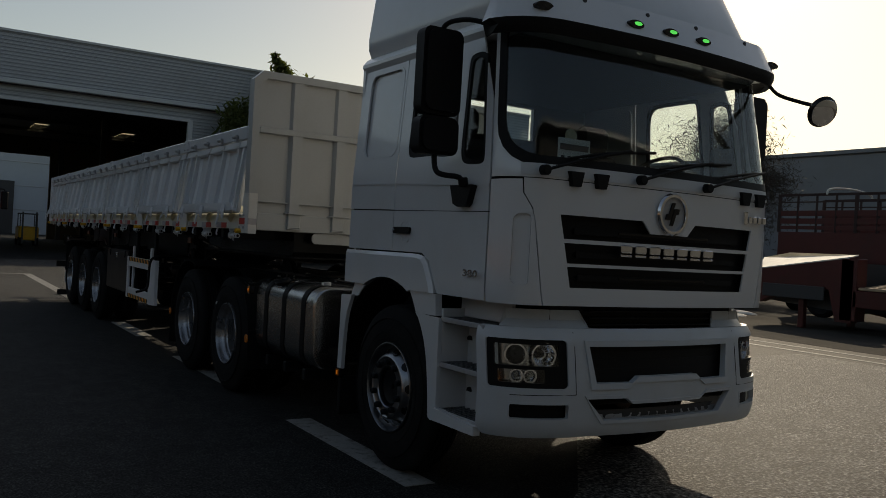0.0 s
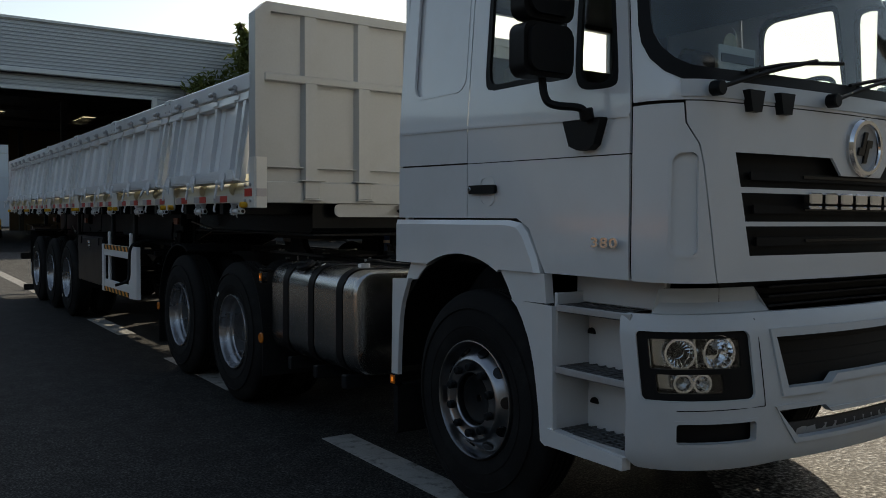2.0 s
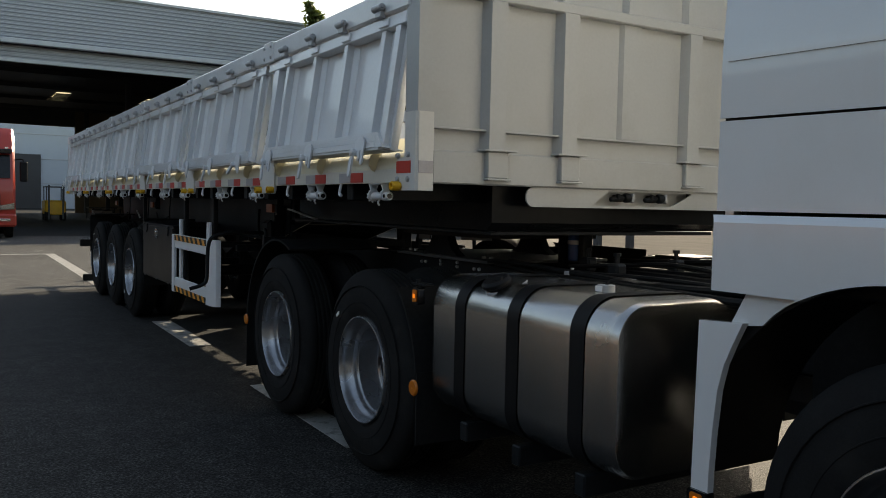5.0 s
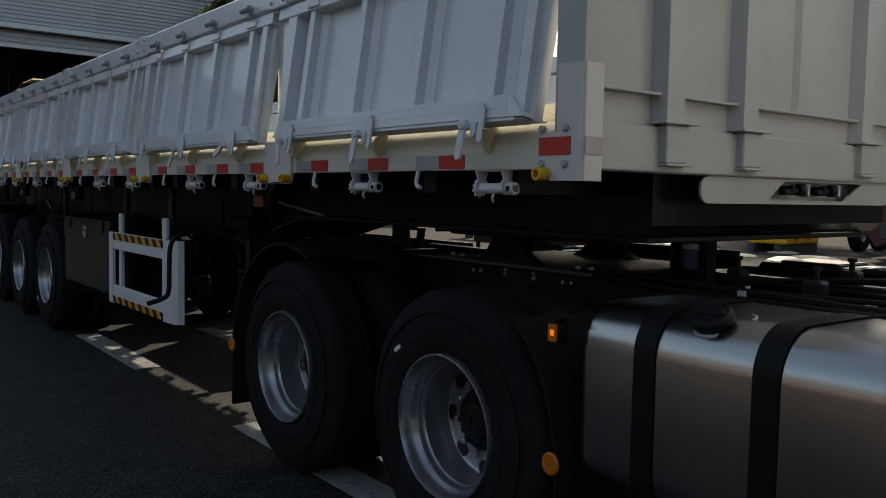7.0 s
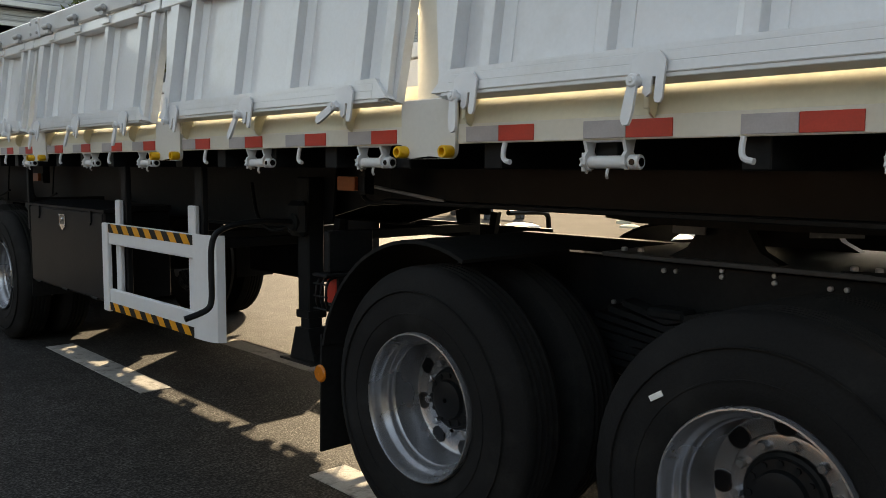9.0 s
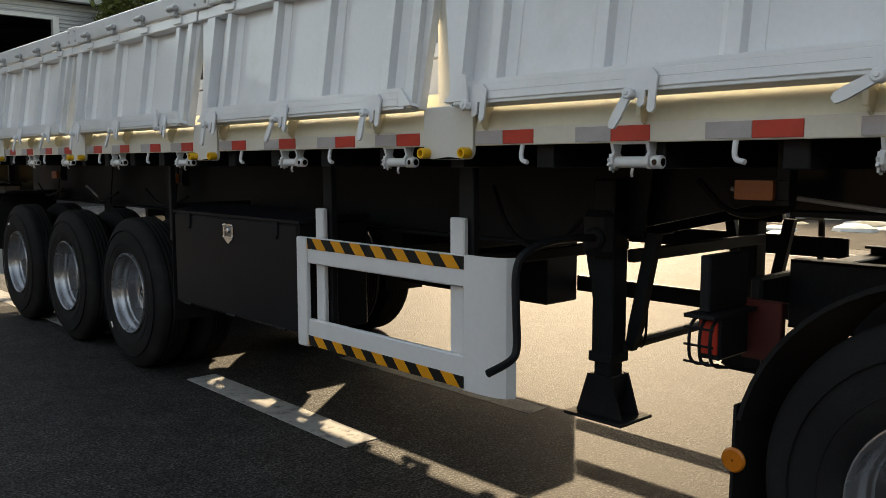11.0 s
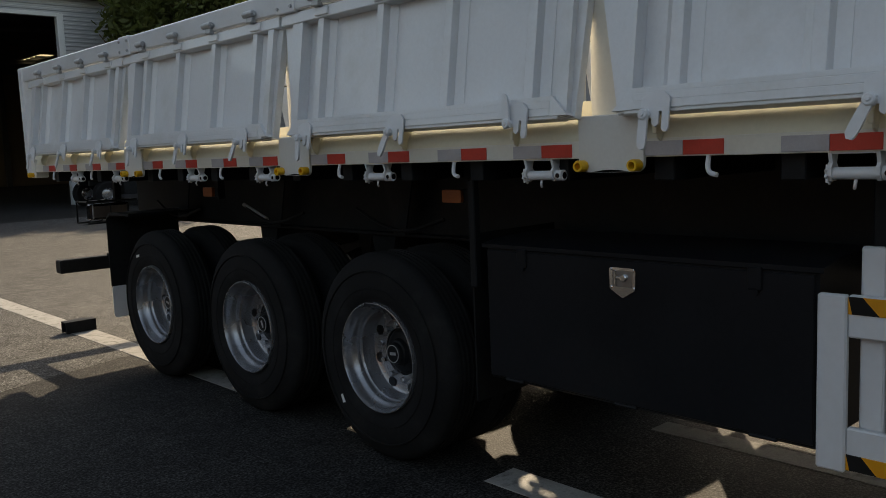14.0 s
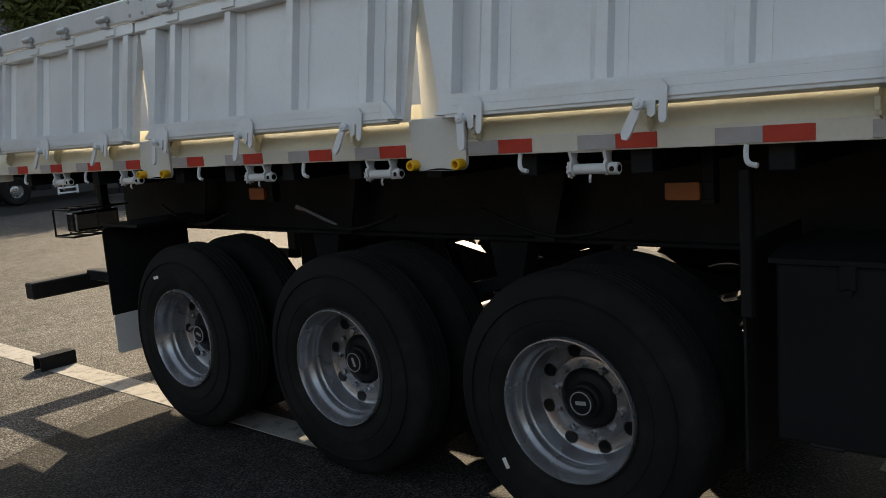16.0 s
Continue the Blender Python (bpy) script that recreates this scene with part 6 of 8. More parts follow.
arc = [(-4.27 + 0.70 * math.sin(radians(a)), 0.60 + 0.70 * math.cos(radians(a))) for a in range(-27, 28, 3)]
FLARE = [(-3.63, 1.472), (-3.63, 1.232)] + [(-3.955, 1.232)] + arc[::-1] + [(-4.60, 1.235), (-4.88, 1.235), (-4.86, 1.30), (-4.79, 1.42), (-4.74, 1.463), (-4.66, 1.475)]
CHAMFER = [(-3.650, 1.448), (-3.650, 1.232)] + FLARE[2:-6] + [(-4.60, 1.235), (-4.856, 1.235), (-4.835, 1.294), (-4.772, 1.402), (-4.728, 1.440), (-4.652, 1.451)]
for sgn in (1, -1):
    X = lambda a, s=sgn: a if s > 0 else 2 * CX - a  # noqa: E731
    fl = part("wheel_arch", Mesh().ring([[(X(x_), q[0], q[1]) for q in poly] for x_, poly in ((0.31, FLARE), (0.276, FLARE), (0.256, CHAMFER))]), CAB, tractor, "white wheel-arch flare", smooth=20)
    part("fender_rear", side_plate([(-3.760, 1.232), (-3.950, 1.232), (-3.900, 1.205), (-3.860, 1.175), (-3.822, 1.138), (-3.70, 1.122)], 0.290, 0.312, sgn), CAB, tractor)
    part("fender_strip", side_plate([(-3.600, 1.130), (-3.772, 1.140), (-3.738, 1.071), (-3.706, 1.000), (-3.684, 0.913), (-3.670, 0.78), (-3.662, 0.65), (-3.660, 0.56), (-3.590, 0.56)], 0.262, 0.290, sgn), CAB, tractor, "thin white fender edge")
    part("inner_arch", side_plate([(-4.27 + 0.72 * math.sin(radians(a)), 0.60 + 0.72 * math.cos(radians(a))) for a in range(-62, 91, 8)] + [(-4.27 + 0.70 * math.sin(radians(a)), 0.60 + 0.70 * math.cos(radians(a))) for a in range(90, -63, -8)], 0.30, 0.72, sgn), PLASTIC, tractor, "black inner wheel arch")
    lamp = part("side_lamp", Mesh().prism(rounded(-3.665, -3.585, 0.508, 0.575, 0.01), "x", X(0.250), X(0.29)), GLOSSBLACK, tractor, "amber side lamp, lit")
    part("lens", Mesh().prism(rounded(-3.650, -3.600, 0.518, 0.567, 0.008), "x", X(0.246), X(0.252)), AMBER, lamp)
    part("filament", Mesh().box(X(0.244), X(0.248), -3.634, -3.616, 0.530, 0.556, 0.001), AMBERLIT, lamp)
    part("mudflap", side_plate([(-3.60, 0.51), (-3.61, 0.24), (-3.63, 0.22), (-3.65, 0.24), (-3.65, 0.51)], 0.27, 0.62, sgn), FLAP, tractor)
    part("fender_front", side_plate([(-4.596, 1.233), (-4.648, 1.165), (-4.690, 1.095), (-4.930, 1.098), (-4.915, 1.233)], 0.272, 0.32, sgn), CAB, tractor)
    sp = [(-4.680, 1.098), (-4.722, 1.065), (-4.762, 1.01), (-4.803, 0.935), (-4.830, 0.865), (-4.848, 0.80), (-4.868, 0.70), (-4.884, 0.60), (-4.892, 0.52), (-4.898, 0.462), (-4.93, 0.447), (-4.985, 0.46), (-4.970, 1.090)]
    st = part("step_panel", side_plate(sp, 0.272, 0.30, sgn), CAB, tractor, "white step housing panel")
    part("step_cheek", Mesh().box(X(0.298), X(0.52), -4.975, -4.955, 0.46, 1.15, 0.004), CAB, tractor)
    part("step_back", Mesh().box(X(0.50), X(0.53), -5.45, -4.96, 0.50, 1.16, 0.005), CAB, tractor, "white riser behind the steps")
    part("step_top", Mesh().box(X(0.46), X(0.49), -5.46, -4.93, 1.10, 1.235, 0.005), CAB, tractor)
    part("step_sill", side_plate([(-4.955, 0.535), (-5.415, 0.508), (-5.415, 0.455), (-4.955, 0.455)], 0.262, 0.31, sgn), CAB, tractor)
    for i, z in enumerate((1.098, 0.818, 0.530)):
        tr = part("tread", Mesh().box(X(0.288), X(0.302), -5.425, -4.975, z - 0.030, z, 0.003), GALV, tractor, "galvanised grating step tread")
        for k in range(5):
            xx = 0.325 + 0.036 * k
            part("bar", Mesh().box(X(xx), X(xx + 0.008), -5.425, -4.975, z - 0.022, z - 0.002, 0.002), GRATE, tr)
        for k in range(9):
            yy = -5.42 + 0.055 * k
            part("bar", Mesh().box(X(0.300), X(0.50), yy, yy + 0.007, z - 0.020, z, 0.002), GRATE, tr)
        part("tray", Mesh().box(X(0.302), X(0.50), -5.425, -4.975, z - 0.034, z - 0.030, 0.001), BLACK, tr)
    for z, yg in ((0.965, -4.995), (0.645, -5.02)):
        part("grommet", Mesh().prism([(yg + 0.024 * math.cos(q), z - 0.012 + 0.028 * math.sin(q)) for q in [math.pi * k / 8 for k in range(9)]], "x", X(0.490), X(0.502)), PLASTIC, tractor, "black rubber step grommet")

# front wheels, drive wheels
DR = (-1.305, 0.085)
wheel(tractor, 0.264, -4.382, STEER, 18, cap=HUB_S)
wheel(tractor, 2 * CX - 0.275, -4.40, STEER, 40, True, cap=HUB_S)
for i, yw in enumerate(DR):
    wheel(tractor, 0.133, yw, DEEP, (25, 60)[i], tag=None if i else 42, cap=HUB_D)
    wheel(tractor, 0.133 + 0.62, yw, DRIVE, 10, True)
    wheel(tractor, 2.74 - 0.133, yw, DRIVE, 10, True, cap=HUB_D)
    wheel(tractor, 2.74 - 0.133 - 0.62, yw, DRIVE, 10)
    part("drive_axle", Mesh().cyl((0.5, yw, R), (2.3, yw, R), 0.085, 14).cyl((1.2, yw, R), (1.65, yw, R), 0.24, 20, b=0.06), BLACK, tractor)
part("front_axle", Mesh().box(0.55, 2.3, -4.48, -4.35, 0.42, 0.54, 0.02), BLACK, tractor)

# frame rails and what hangs on them
for x in (0.98, 1.80):
    part("frame_rail", Mesh().box(x, x + 0.012, -5.3, 0.95, 0.86, 1.135, 0.003).box(x, x + 0.08 if x < 1.4 else x - 0.07, -5.3, 0.95, 1.123, 1.135, 0.002).box(x, x + 0.08 if x < 1.4 else x - 0.07, -5.3, 0.95, 0.86, 0.872, 0.002), BLACK, tractor, "black frame rail")
for y in (-3.3, -2.3, -0.6, 0.9):
    part("frame_crossmember", Mesh().box(0.99, 1.80, y - 0.05, y + 0.05, 0.90, 1.10, 0.006), BLACK, tractor)
for yb, zb in ((-2.35, 1.06), (-2.2, 1.06), (-1.9, 1.06), (-1.209, 1.094), (-1.153, 1.092), (-0.952, 1.091), (-0.952, 1.118), (-0.744, 1.094), (-0.744, 1.118), (-0.546, 1.097), (-0.490, 1.095), (-0.352, 0.939), (-0.304, 0.939), (-0.250, 0.938)):
    part("bolt", Mesh().cyl((0.966, yb, zb), (0.985, yb, zb), 0.0105, 8, b=0.003), GALV, tractor)
fw = part("fifth_wheel", Mesh().prism([(0.98, -1.42), (1.72, -1.42), (1.85, -0.9), (1.85, -0.45), (1.62, -0.12), (1.42, -0.35), (1.28, -0.35), (1.08, -0.12), (0.85, -0.45), (0.85, -0.9)], "z", 1.29, 1.332), BLACK, tractor, "black greasy fifth wheel")
part("base_plate", Mesh().box(0.92, 1.86, -1.38, -0.22, 1.137, 1.158, 0.004), DARKSTEEL, fw, "dusty dark base plate")
for x in (0.96, 1.70):
    part("pedestal", Mesh().prism([(-0.98, 1.158), (-0.52, 1.158), (-0.60, 1.20), (-0.66, 1.29), (-0.84, 1.29), (-0.90, 1.20)], "x", x, x + 0.06), BLACK, fw, "cast black pedestal")
part("side_plate", Mesh().prism([(0.905, -1.105), (1.045, -1.232), (1.053, -1.224), (0.913, -1.097)], "z", 1.270, 1.318), GRATE, fw, "pale dusty locking plate")
part("side_plate", Mesh().prism([(0.905, -0.565), (0.915, -0.70), (0.925, -0.70), (0.915, -0.565)], "z", 1.255, 1.300), GRATE, fw, "pale dusty locking plate")
for y in (-1.30, -1.22, -0.36, -0.28):
    part("bolt", Mesh().cyl((1.0, y, 1.158), (1.0, y, 1.175), 0.014, 8, b=0.003), GALV, fw)

# aluminium tanks with straps
def tank(sgn):
    X = lambda a: a if sgn > 0 else 2 * CX - a  # noqa: E731
    sec = rounded(min(X(0.172), X(0.80)), max(X(0.172), X(0.80)), 0.50, 1.152, 0.145, 8)
    cx, cz = (X(0.172) + X(0.80)) / 2, 0.826

    def ring_(y, k):
        return [(cx + (a - cx) * k, y, cz + (b - cz) * k) for a, b in sec]

    body = Mesh().ring([ring_(-3.315, 0.95), ring_(-3.312, 0.97), ring_(-3.295, 0.992), ring_(-3.28, 1.0), ring_(-3.262, 0.994), ring_(-3.25, 1.0), ring_(-2.05, 1.0), ring_(-2.031, 0.985), ring_(-2.017, 0.95)])
    t = part("fuel_tank", body, ALU, tractor, "brushed aluminium fuel tank with black straps", smooth=28)
    for y in (-2.285, -2.695, -3.105):
        outer = [(cx + (a - cx) * 1.012, b + (0.006 if b > cz else -0.006)) for a, b in sec]
        part("strap", Mesh().ring([[(a, y - 0.041, b) for a, b in outer], [(a, y + 0.041, b) for a, b in outer]], caps=False), PLASTIC, t, "black rubber strap")
        part("cradle", Mesh().box(X(0.20), X(0.98), y - 0.03, y + 0.03, 0.40, 0.487, 0.006), BLACK, t)
    low, up = Vector((X(0.258), -2.47, 1.108)), Vector((-0.40 * sgn, 0, 0.9165))
    cap = part("filler_cap", Mesh().cyl(low, low + up * 0.030, 0.050, 20).cyl(low + up * 0.026, low + up * 0.064, 0.068, 14, b=0.012).cyl(low + up * 0.064 + Vector((0, -0.052, 0)), low + up * 0.064 + Vector((0, 0.052, 0)), 0.012, 10, b=0.005), PLASTIC, t, "black filler cap")
    part("cap_ring", Mesh().cyl(low + up * -0.01, low + up * 0.020, 0.061, 20, b=0.003), GALV, cap)
    part("cap_chain", Mesh().tube([low + up * 0.02 + Vector((0.02 * sgn, -0.07, 0)), (X(0.33), -2.57, 1.158), (X(0.36), -2.53, 1.158)], 0.004, 6), GALV, cap)
    sender = part("sender", Mesh().cyl((X(0.43), -2.965, 1.145), (X(0.43), -2.965, 1.180), 0.036, 16, b=0.003), GALV, t, "round sender with paper label")
    part("paper_label", Mesh().box(min(X(0.390), X(0.394)), max(X(0.390), X(0.394)), -2.985, -2.945, 1.154, 1.176, 0.001), PAPER, sender)
    part("cable", Mesh().tube([(X(0.43), -2.965, 1.175), (X(0.45), -2.96, 1.195), (X(0.50), -3.0, 1.205), (X(0.66), -2.9, 1.175), (X(0.95), -2.8, 1.15)], 0.007, 6), PLASTIC, sender)


tank(1)
tank(-1)
# rear mudguards
def quarter(y, a0, a1, name="mudguard"):
    pts = [(y + 0.645 * math.sin(radians(a)), R + 0.02 + 0.645 * math.cos(radians(a))) for a in range(a0, a1 + 1, 6)]
    pts += [(y + 0.63 * math.sin(radians(a)), R + 0.02 + 0.63 * math.cos(radians(a))) for a in range(a1 - (a1 - a0) % 6, a0 - 1, -6)]
    return pts


for sgn in (1, -1):
    m_ = (lambda poly: side_plate(poly, 0.135, 0.76, 1)) if sgn > 0 else (lambda poly: Mesh().prism(poly, "x", 1.98, 2.61))
    part("mudguard", m_(quarter(DR[0], -84, -42)), FLAP, tractor, "black plastic mudguard")
    part("mudguard", m_(quarter(DR[1], -24, 78)), FLAP, tractor, "black plastic mudguard")
    part("mudflap", m_([(0.715, 0.76), (0.725, 0.76), (0.735, 0.22), (0.725, 0.22)]), FLAP, tractor, "black rubber mudflap")
    part("mudflap", m_([(-1.955, 0.66), (-1.945, 0.66), (-1.945, 0.30), (-1.955, 0.30)]), FLAP, tractor, "black rubber mudflap")
lamp = part("side_lamp", Mesh().prism(rounded(-1.958, -1.902, 0.995, 1.08, 0.012), "x", 0.130, 0.17), GLOSSBLACK, tractor, "amber side lamp, lit")
part("lens", Mesh().prism(rounded(-1.950, -1.910, 1.008, 1.068, 0.008), "x", 0.124, 0.132), AMBER, lamp)
part("filament", Mesh().box(0.121, 0.126, -1.938, -1.922, 1.028, 1.048, 0.001), AMBERLIT, lamp)
part("bracket", Mesh().box(0.14, 0.20, -1.99, -1.87, 1.09, 1.10, 0.002).cyl((0.15, -1.93, 1.10), (0.15, -1.93, 1.12), 0.012, 8), BLACK, lamp)
REFL = Mesh().lathe([(0.004, -0.012), (0.034, -0.012), (0.040, -0.006), (0.040, 0.0), (0.004, 0.0)], (0, 0, 0), 20).mesh("reflector", AMBER)
part("reflector", REFL, AMBER, tractor, "round amber reflector", at=pose(0.132, -1.935, 0.585))
part("reflector", REFL, AMBER, tractor, "round amber reflector", at=pose(0.130, 0.715, 0.585, 0, 0, 0))
# hoses and cables between cab and trailer, battery box, air cans
for pts in (((1.1, -3.5, 1.30), (1.0, -3.1, 1.17), (1.15, -2.6, 1.16), (1.3, -2.0, 1.14)), ((1.3, -3.5, 1.32), (1.35, -3.0, 1.18), (1.42, -2.5, 1.15), (1.5, -1.9, 1.14)), ((0.9, -3.6, 1.18), (0.85, -2.9, 1.14), (0.9, -2.2, 1.15), (1.0, -1.5, 1.16)), ((0.86, -3.5, 1.12), (0.82, -2.7, 1.13), (0.9, -2.0, 1.12), (0.97, -1.4, 1.14)), ((1.9, -3.4, 1.2), (1.8, -2.8, 1.25), (1.7, -2.4, 1.2), (1.72, -1.6, 1.16))):
    part("hose", Mesh().tube(pts, 0.018, 8), PLASTIC, tractor, "black rubber hose")
for x, y in ((1.05, -2.35), (1.25, -1.9), (1.62, -2.2)):
    part("valve_block", Mesh().box(x - 0.035, x + 0.035, y - 0.04, y + 0.04, 1.13, 1.21, 0.012).cyl((x, y, 1.21), (x, y, 1.26), 0.012, 8).cyl((x, y, 1.245), (x, y, 1.262), 0.02, 8), BLACK, tractor)
for y in (-1.0, -0.4):
    part("brake_chamber", Mesh().cyl((0.82, y, 0.74), (0.96, y, 0.78), 0.095, 16, b=0.02), BLACK, tractor)
filt = part("filter_canister", Mesh().lathe([(0.005, 0.0), (0.050, 0.0), (0.056, 0.008), (0.056, 0.15), (0.050, 0.165), (0.030, 0.17), (0.030, 0.20), (0.005, 0.20)], (0, 0, 0), 20), BLUE, tractor, "blue filter canister", at=Matrix.Translation((1.50, -1.50, 1.16)) @ Matrix.Rotation(radians(-90), 4, "Y"))
part("band", Mesh().lathe([(0.057, 0.10), (0.059, 0.10), (0.059, 0.125), (0.057, 0.125)], (0, 0, 0), 20), PAPER, filt, "white label band", at=Matrix.Translation((1.50, -1.50, 1.16)) @ Matrix.Rotation(radians(-90), 4, "Y"))
part("bracket", Mesh().box(1.46, 1.54, -1.60, -1.555, 1.10, 1.35, 0.006).box(1.45, 1.55, -1.57, -1.44, 1.12, 1.155, 0.006).box(1.41, 1.60, -1.438, -1.428, 1.12, 1.37, 0.002), BLACK, filt)
part("silencer", Mesh().prism(rounded(1.92, 2.55, 0.42, 1.12, 0.12), "y", -3.98, -3.40).cyl((2.2, -3.40, 0.80), (2.2, -3.30, 0.80), 0.07, 14), DARKHUB, tractor, "dark exhaust silencer box")
part("red_bracket", Mesh().box(0.60, 0.64, 0.80, 0.95, 0.80, 1.02, 0.005), OXIDE, tractor, "dull red bracket")
lc = part("lamp_carrier", Mesh().box(0.36, 0.56, 0.90, 0.99, 0.83, 0.985, 0.008).box(0.28, 0.58, 0.88, 1.0, 0.985, 1.0, 0.003), BLACK, tractor, "black rear lamp carrier")
part("lens", Mesh().box(0.352, 0.366, 0.91, 0.98, 0.85, 0.97, 0.004), REDTAPE, lc, "red tail-lamp lens")
part("backing", Mesh().box(0.33, 0.60, 0.93, 0.97, 1.0, 1.20, 0.006), BLACK, lc)
for y in (0.90, 0.94, 0.98):
    part("cage_bar", Mesh().tube([(0.36, y, 0.985), (0.30, y, 0.97), (0.285, y, 0.90), (0.30, y, 0.82), (0.42, y, 0.80)], 0.006, 6), BLACK, lc)
for z in (0.95, 0.89, 0.83):
    part("cage_bar", Mesh().tube([(0.29, 0.89, z), (0.29, 1.0, z)], 0.005, 6, 0), BLACK, lc)
for x in (0.93, 1.66):
    part("wing_liner", Mesh().box(x, x + 0.012, -5.02, -3.55, 0.72, 1.47, 0.004), FLAP, tractor, "dark wheel-well liner")
# unseen far-side sheet and plate, added to stop sun patches under the tractor
part("sun_block_sheet", Mesh().box(2.42, 2.43, -1.15, -0.05, 0.40, 1.2, 0.003), FLAP, tractor)
part("sun_block_plate", Mesh().box(2.0, 2.6, -2.0, -1.90, 0.40, 1.12, 0.02), BLACK, tractor)
part("air_filter", Mesh().box(1.94, 2.36, -2.10, -1.50, 0.86, 1.185, 0.055).box(2.0, 2.3, -1.95, -1.65, 1.18, 1.20, 0.008), PLASTIC, tractor, "black rounded filter housing")
for p0, p1 in (((2.05, -2.06, 1.19), (2.2, -1.98, 1.19)), ((2.02, -1.62, 1.19), (2.16, -1.58, 1.19))):
    part("paper_label", Mesh().box(p0[0], p1[0], p0[1], p1[1], 1.186, 1.190, 0.001), PAPER, tractor, "white paper label on the filter")
part("engine", Mesh().box(1.1, 1.75, -5.3, -3.9, 0.65, 1.24, 0.06), DARKHUB, tractor)
part("gearbox", Mesh().box(1.2, 1.65, -3.9, -3.0, 0.62, 1.05, 0.08), DARKHUB, tractor)
part("rear_light_bar", Mesh().box(0.75, 2.0, 0.95, 1.0, 0.95, 1.08, 0.01), BLACK, tractor)

# spring packs of the drive bogie
for x in (0.80, 1.86):
    for k in range(8):
        half = 0.66 - 0.066 * k
        yc = (DR[0] + DR[1]) / 2
        part("spring_leaf", Mesh().prism([(yc - half, 0.70 + 0.030 * k + 0.05), (yc, 0.70 + 0.030 * k), (yc + half, 0.70 + 0.030 * k + 0.05), (yc + half, 0.724 + 0.030 * k + 0.05), (yc, 0.724 + 0.030 * k), (yc - half, 0.724 + 0.030 * k + 0.05)], "x", x, x + 0.09), BLACK, tractor)
    part("spring_saddle", Mesh().box(x - 0.02, x + 0.11, (DR[0] + DR[1]) / 2 - 0.10, (DR[0] + DR[1]) / 2 + 0.10, 0.62, 0.72, 0.015), BLACK, tractor)
    part("spring_clamp", Mesh().box(x - 0.01, x + 0.10, (DR[0] + DR[1]) / 2 - 0.08, (DR[0] + DR[1]) / 2 + 0.08, 0.93, 0.97, 0.01), BLACK, tractor)
# air lines along the frame
for pts in (((0.93, -3.4, 1.16), (0.91, -2.8, 1.175), (0.93, -2.2, 1.15), (0.92, -1.6, 1.17), (0.94, -1.2, 1.15)), ((1.02, -3.2, 1.20), (1.10, -2.7, 1.23), (1.2, -2.35, 1.20), (1.12, -1.9, 1.16)), ((0.87, -3.3, 1.10), (0.84, -2.6, 1.12), (0.86, -2.1, 1.10))):
    part("air_line", Mesh().tube(pts, 0.012, 8), PLASTIC, tractor, "black air line")
for yb, xb in ((-3.15, 0.90), (-2.95, 0.92), (-2.62, 0.90), (-2.15, 0.91)):
    part("pipe_clip", Mesh().box(xb - 0.02, xb + 0.08, yb - 0.02, yb + 0.02, 1.135, 1.16, 0.004).cyl((xb + 0.02, yb, 1.16), (xb + 0.02, yb, 1.175), 0.010, 6), GALV, tractor)

# ---- factory hall behind ----
hall = thing("factory_hall", "long grey corrugated steel factory hall with a wide open bay", "building", (0, 50, 0))
HY = 38.0


def ribbed(x0, x1, z0, z1, y, step=0.17):
    """Horizontal corrugation as folded sheet."""
    n = int((z1 - z0) / step)
    prof = []
    for i in range(n):
        z = z0 + (z1 - z0) * i / n
        d = (z1 - z0) / n
        prof += [(y, z), (y, z + d * 0.45), (y - 0.035, z + d * 0.6), (y - 0.035, z + d * 0.9)]
    prof += [(y, z1), (y + 0.08, z1), (y + 0.08, z0)]
    return Mesh().prism(prof, "x", x0, x1)


X0, X1, OX = -46.0, 34.0, 10.4
part("fascia", ribbed(X0, X1, 8.58, 10.95, HY - 0.5), CLAD, hall, "grey corrugated fascia", smooth=0)
part("fascia", ribbed(X0, X1, 7.75, 8.40, HY - 0.1), CLAD, hall, smooth=0)
part("gutter", Mesh().box(X0, X1, HY - 0.75, HY - 0.4, 8.38, 8.62, 0.03), FLASH, hall, "pale steel gutter")
part("roof_edge", Mesh().box(X0, X1, HY - 0.65, HY - 0.35, 10.92, 11.06, 0.02), FLASH, hall)
part("lintel", Mesh().box(X0, OX, HY - 0.16, HY + 0.1, 7.62, 7.78, 0.01), FLASH, hall)
part("wall", ribbed(OX, X1, 0.9, 7.75, HY - 0.1), CLAD, hall, "grey corrugated wall", smooth=0)
part("plinth", Mesh().box(OX, X1, HY - 0.14, HY + 0.1, 0, 0.9, 0.02), DARKSTEEL, hall)
part("jamb", Mesh().box(OX - 0.12, OX + 0.14, HY - 0.18, HY + 0.1, 0, 7.75, 0.01), FLASH, hall)
part("wall_window", Mesh().box(15.2, 17.4, HY - 0.15, HY - 0.09, 3.6, 5.2, 0.01), DARKSTEEL, hall)
# roof in strips, with translucent skylights between
def skylit_material():
    m = bpy.data.materials.new("skylight_sheet")
    m.use_nodes = True
    N, L = m.node_tree.nodes, m.node_tree.links
    N.remove(N["Principled BSDF"])
    t = N.new("ShaderNodeBsdfTranslucent")
    t.inputs[0].default_value = (0.75, 0.70, 0.55, 1)
    L.new(t.outputs[0], N["Material Output"].inputs[0])
    return m


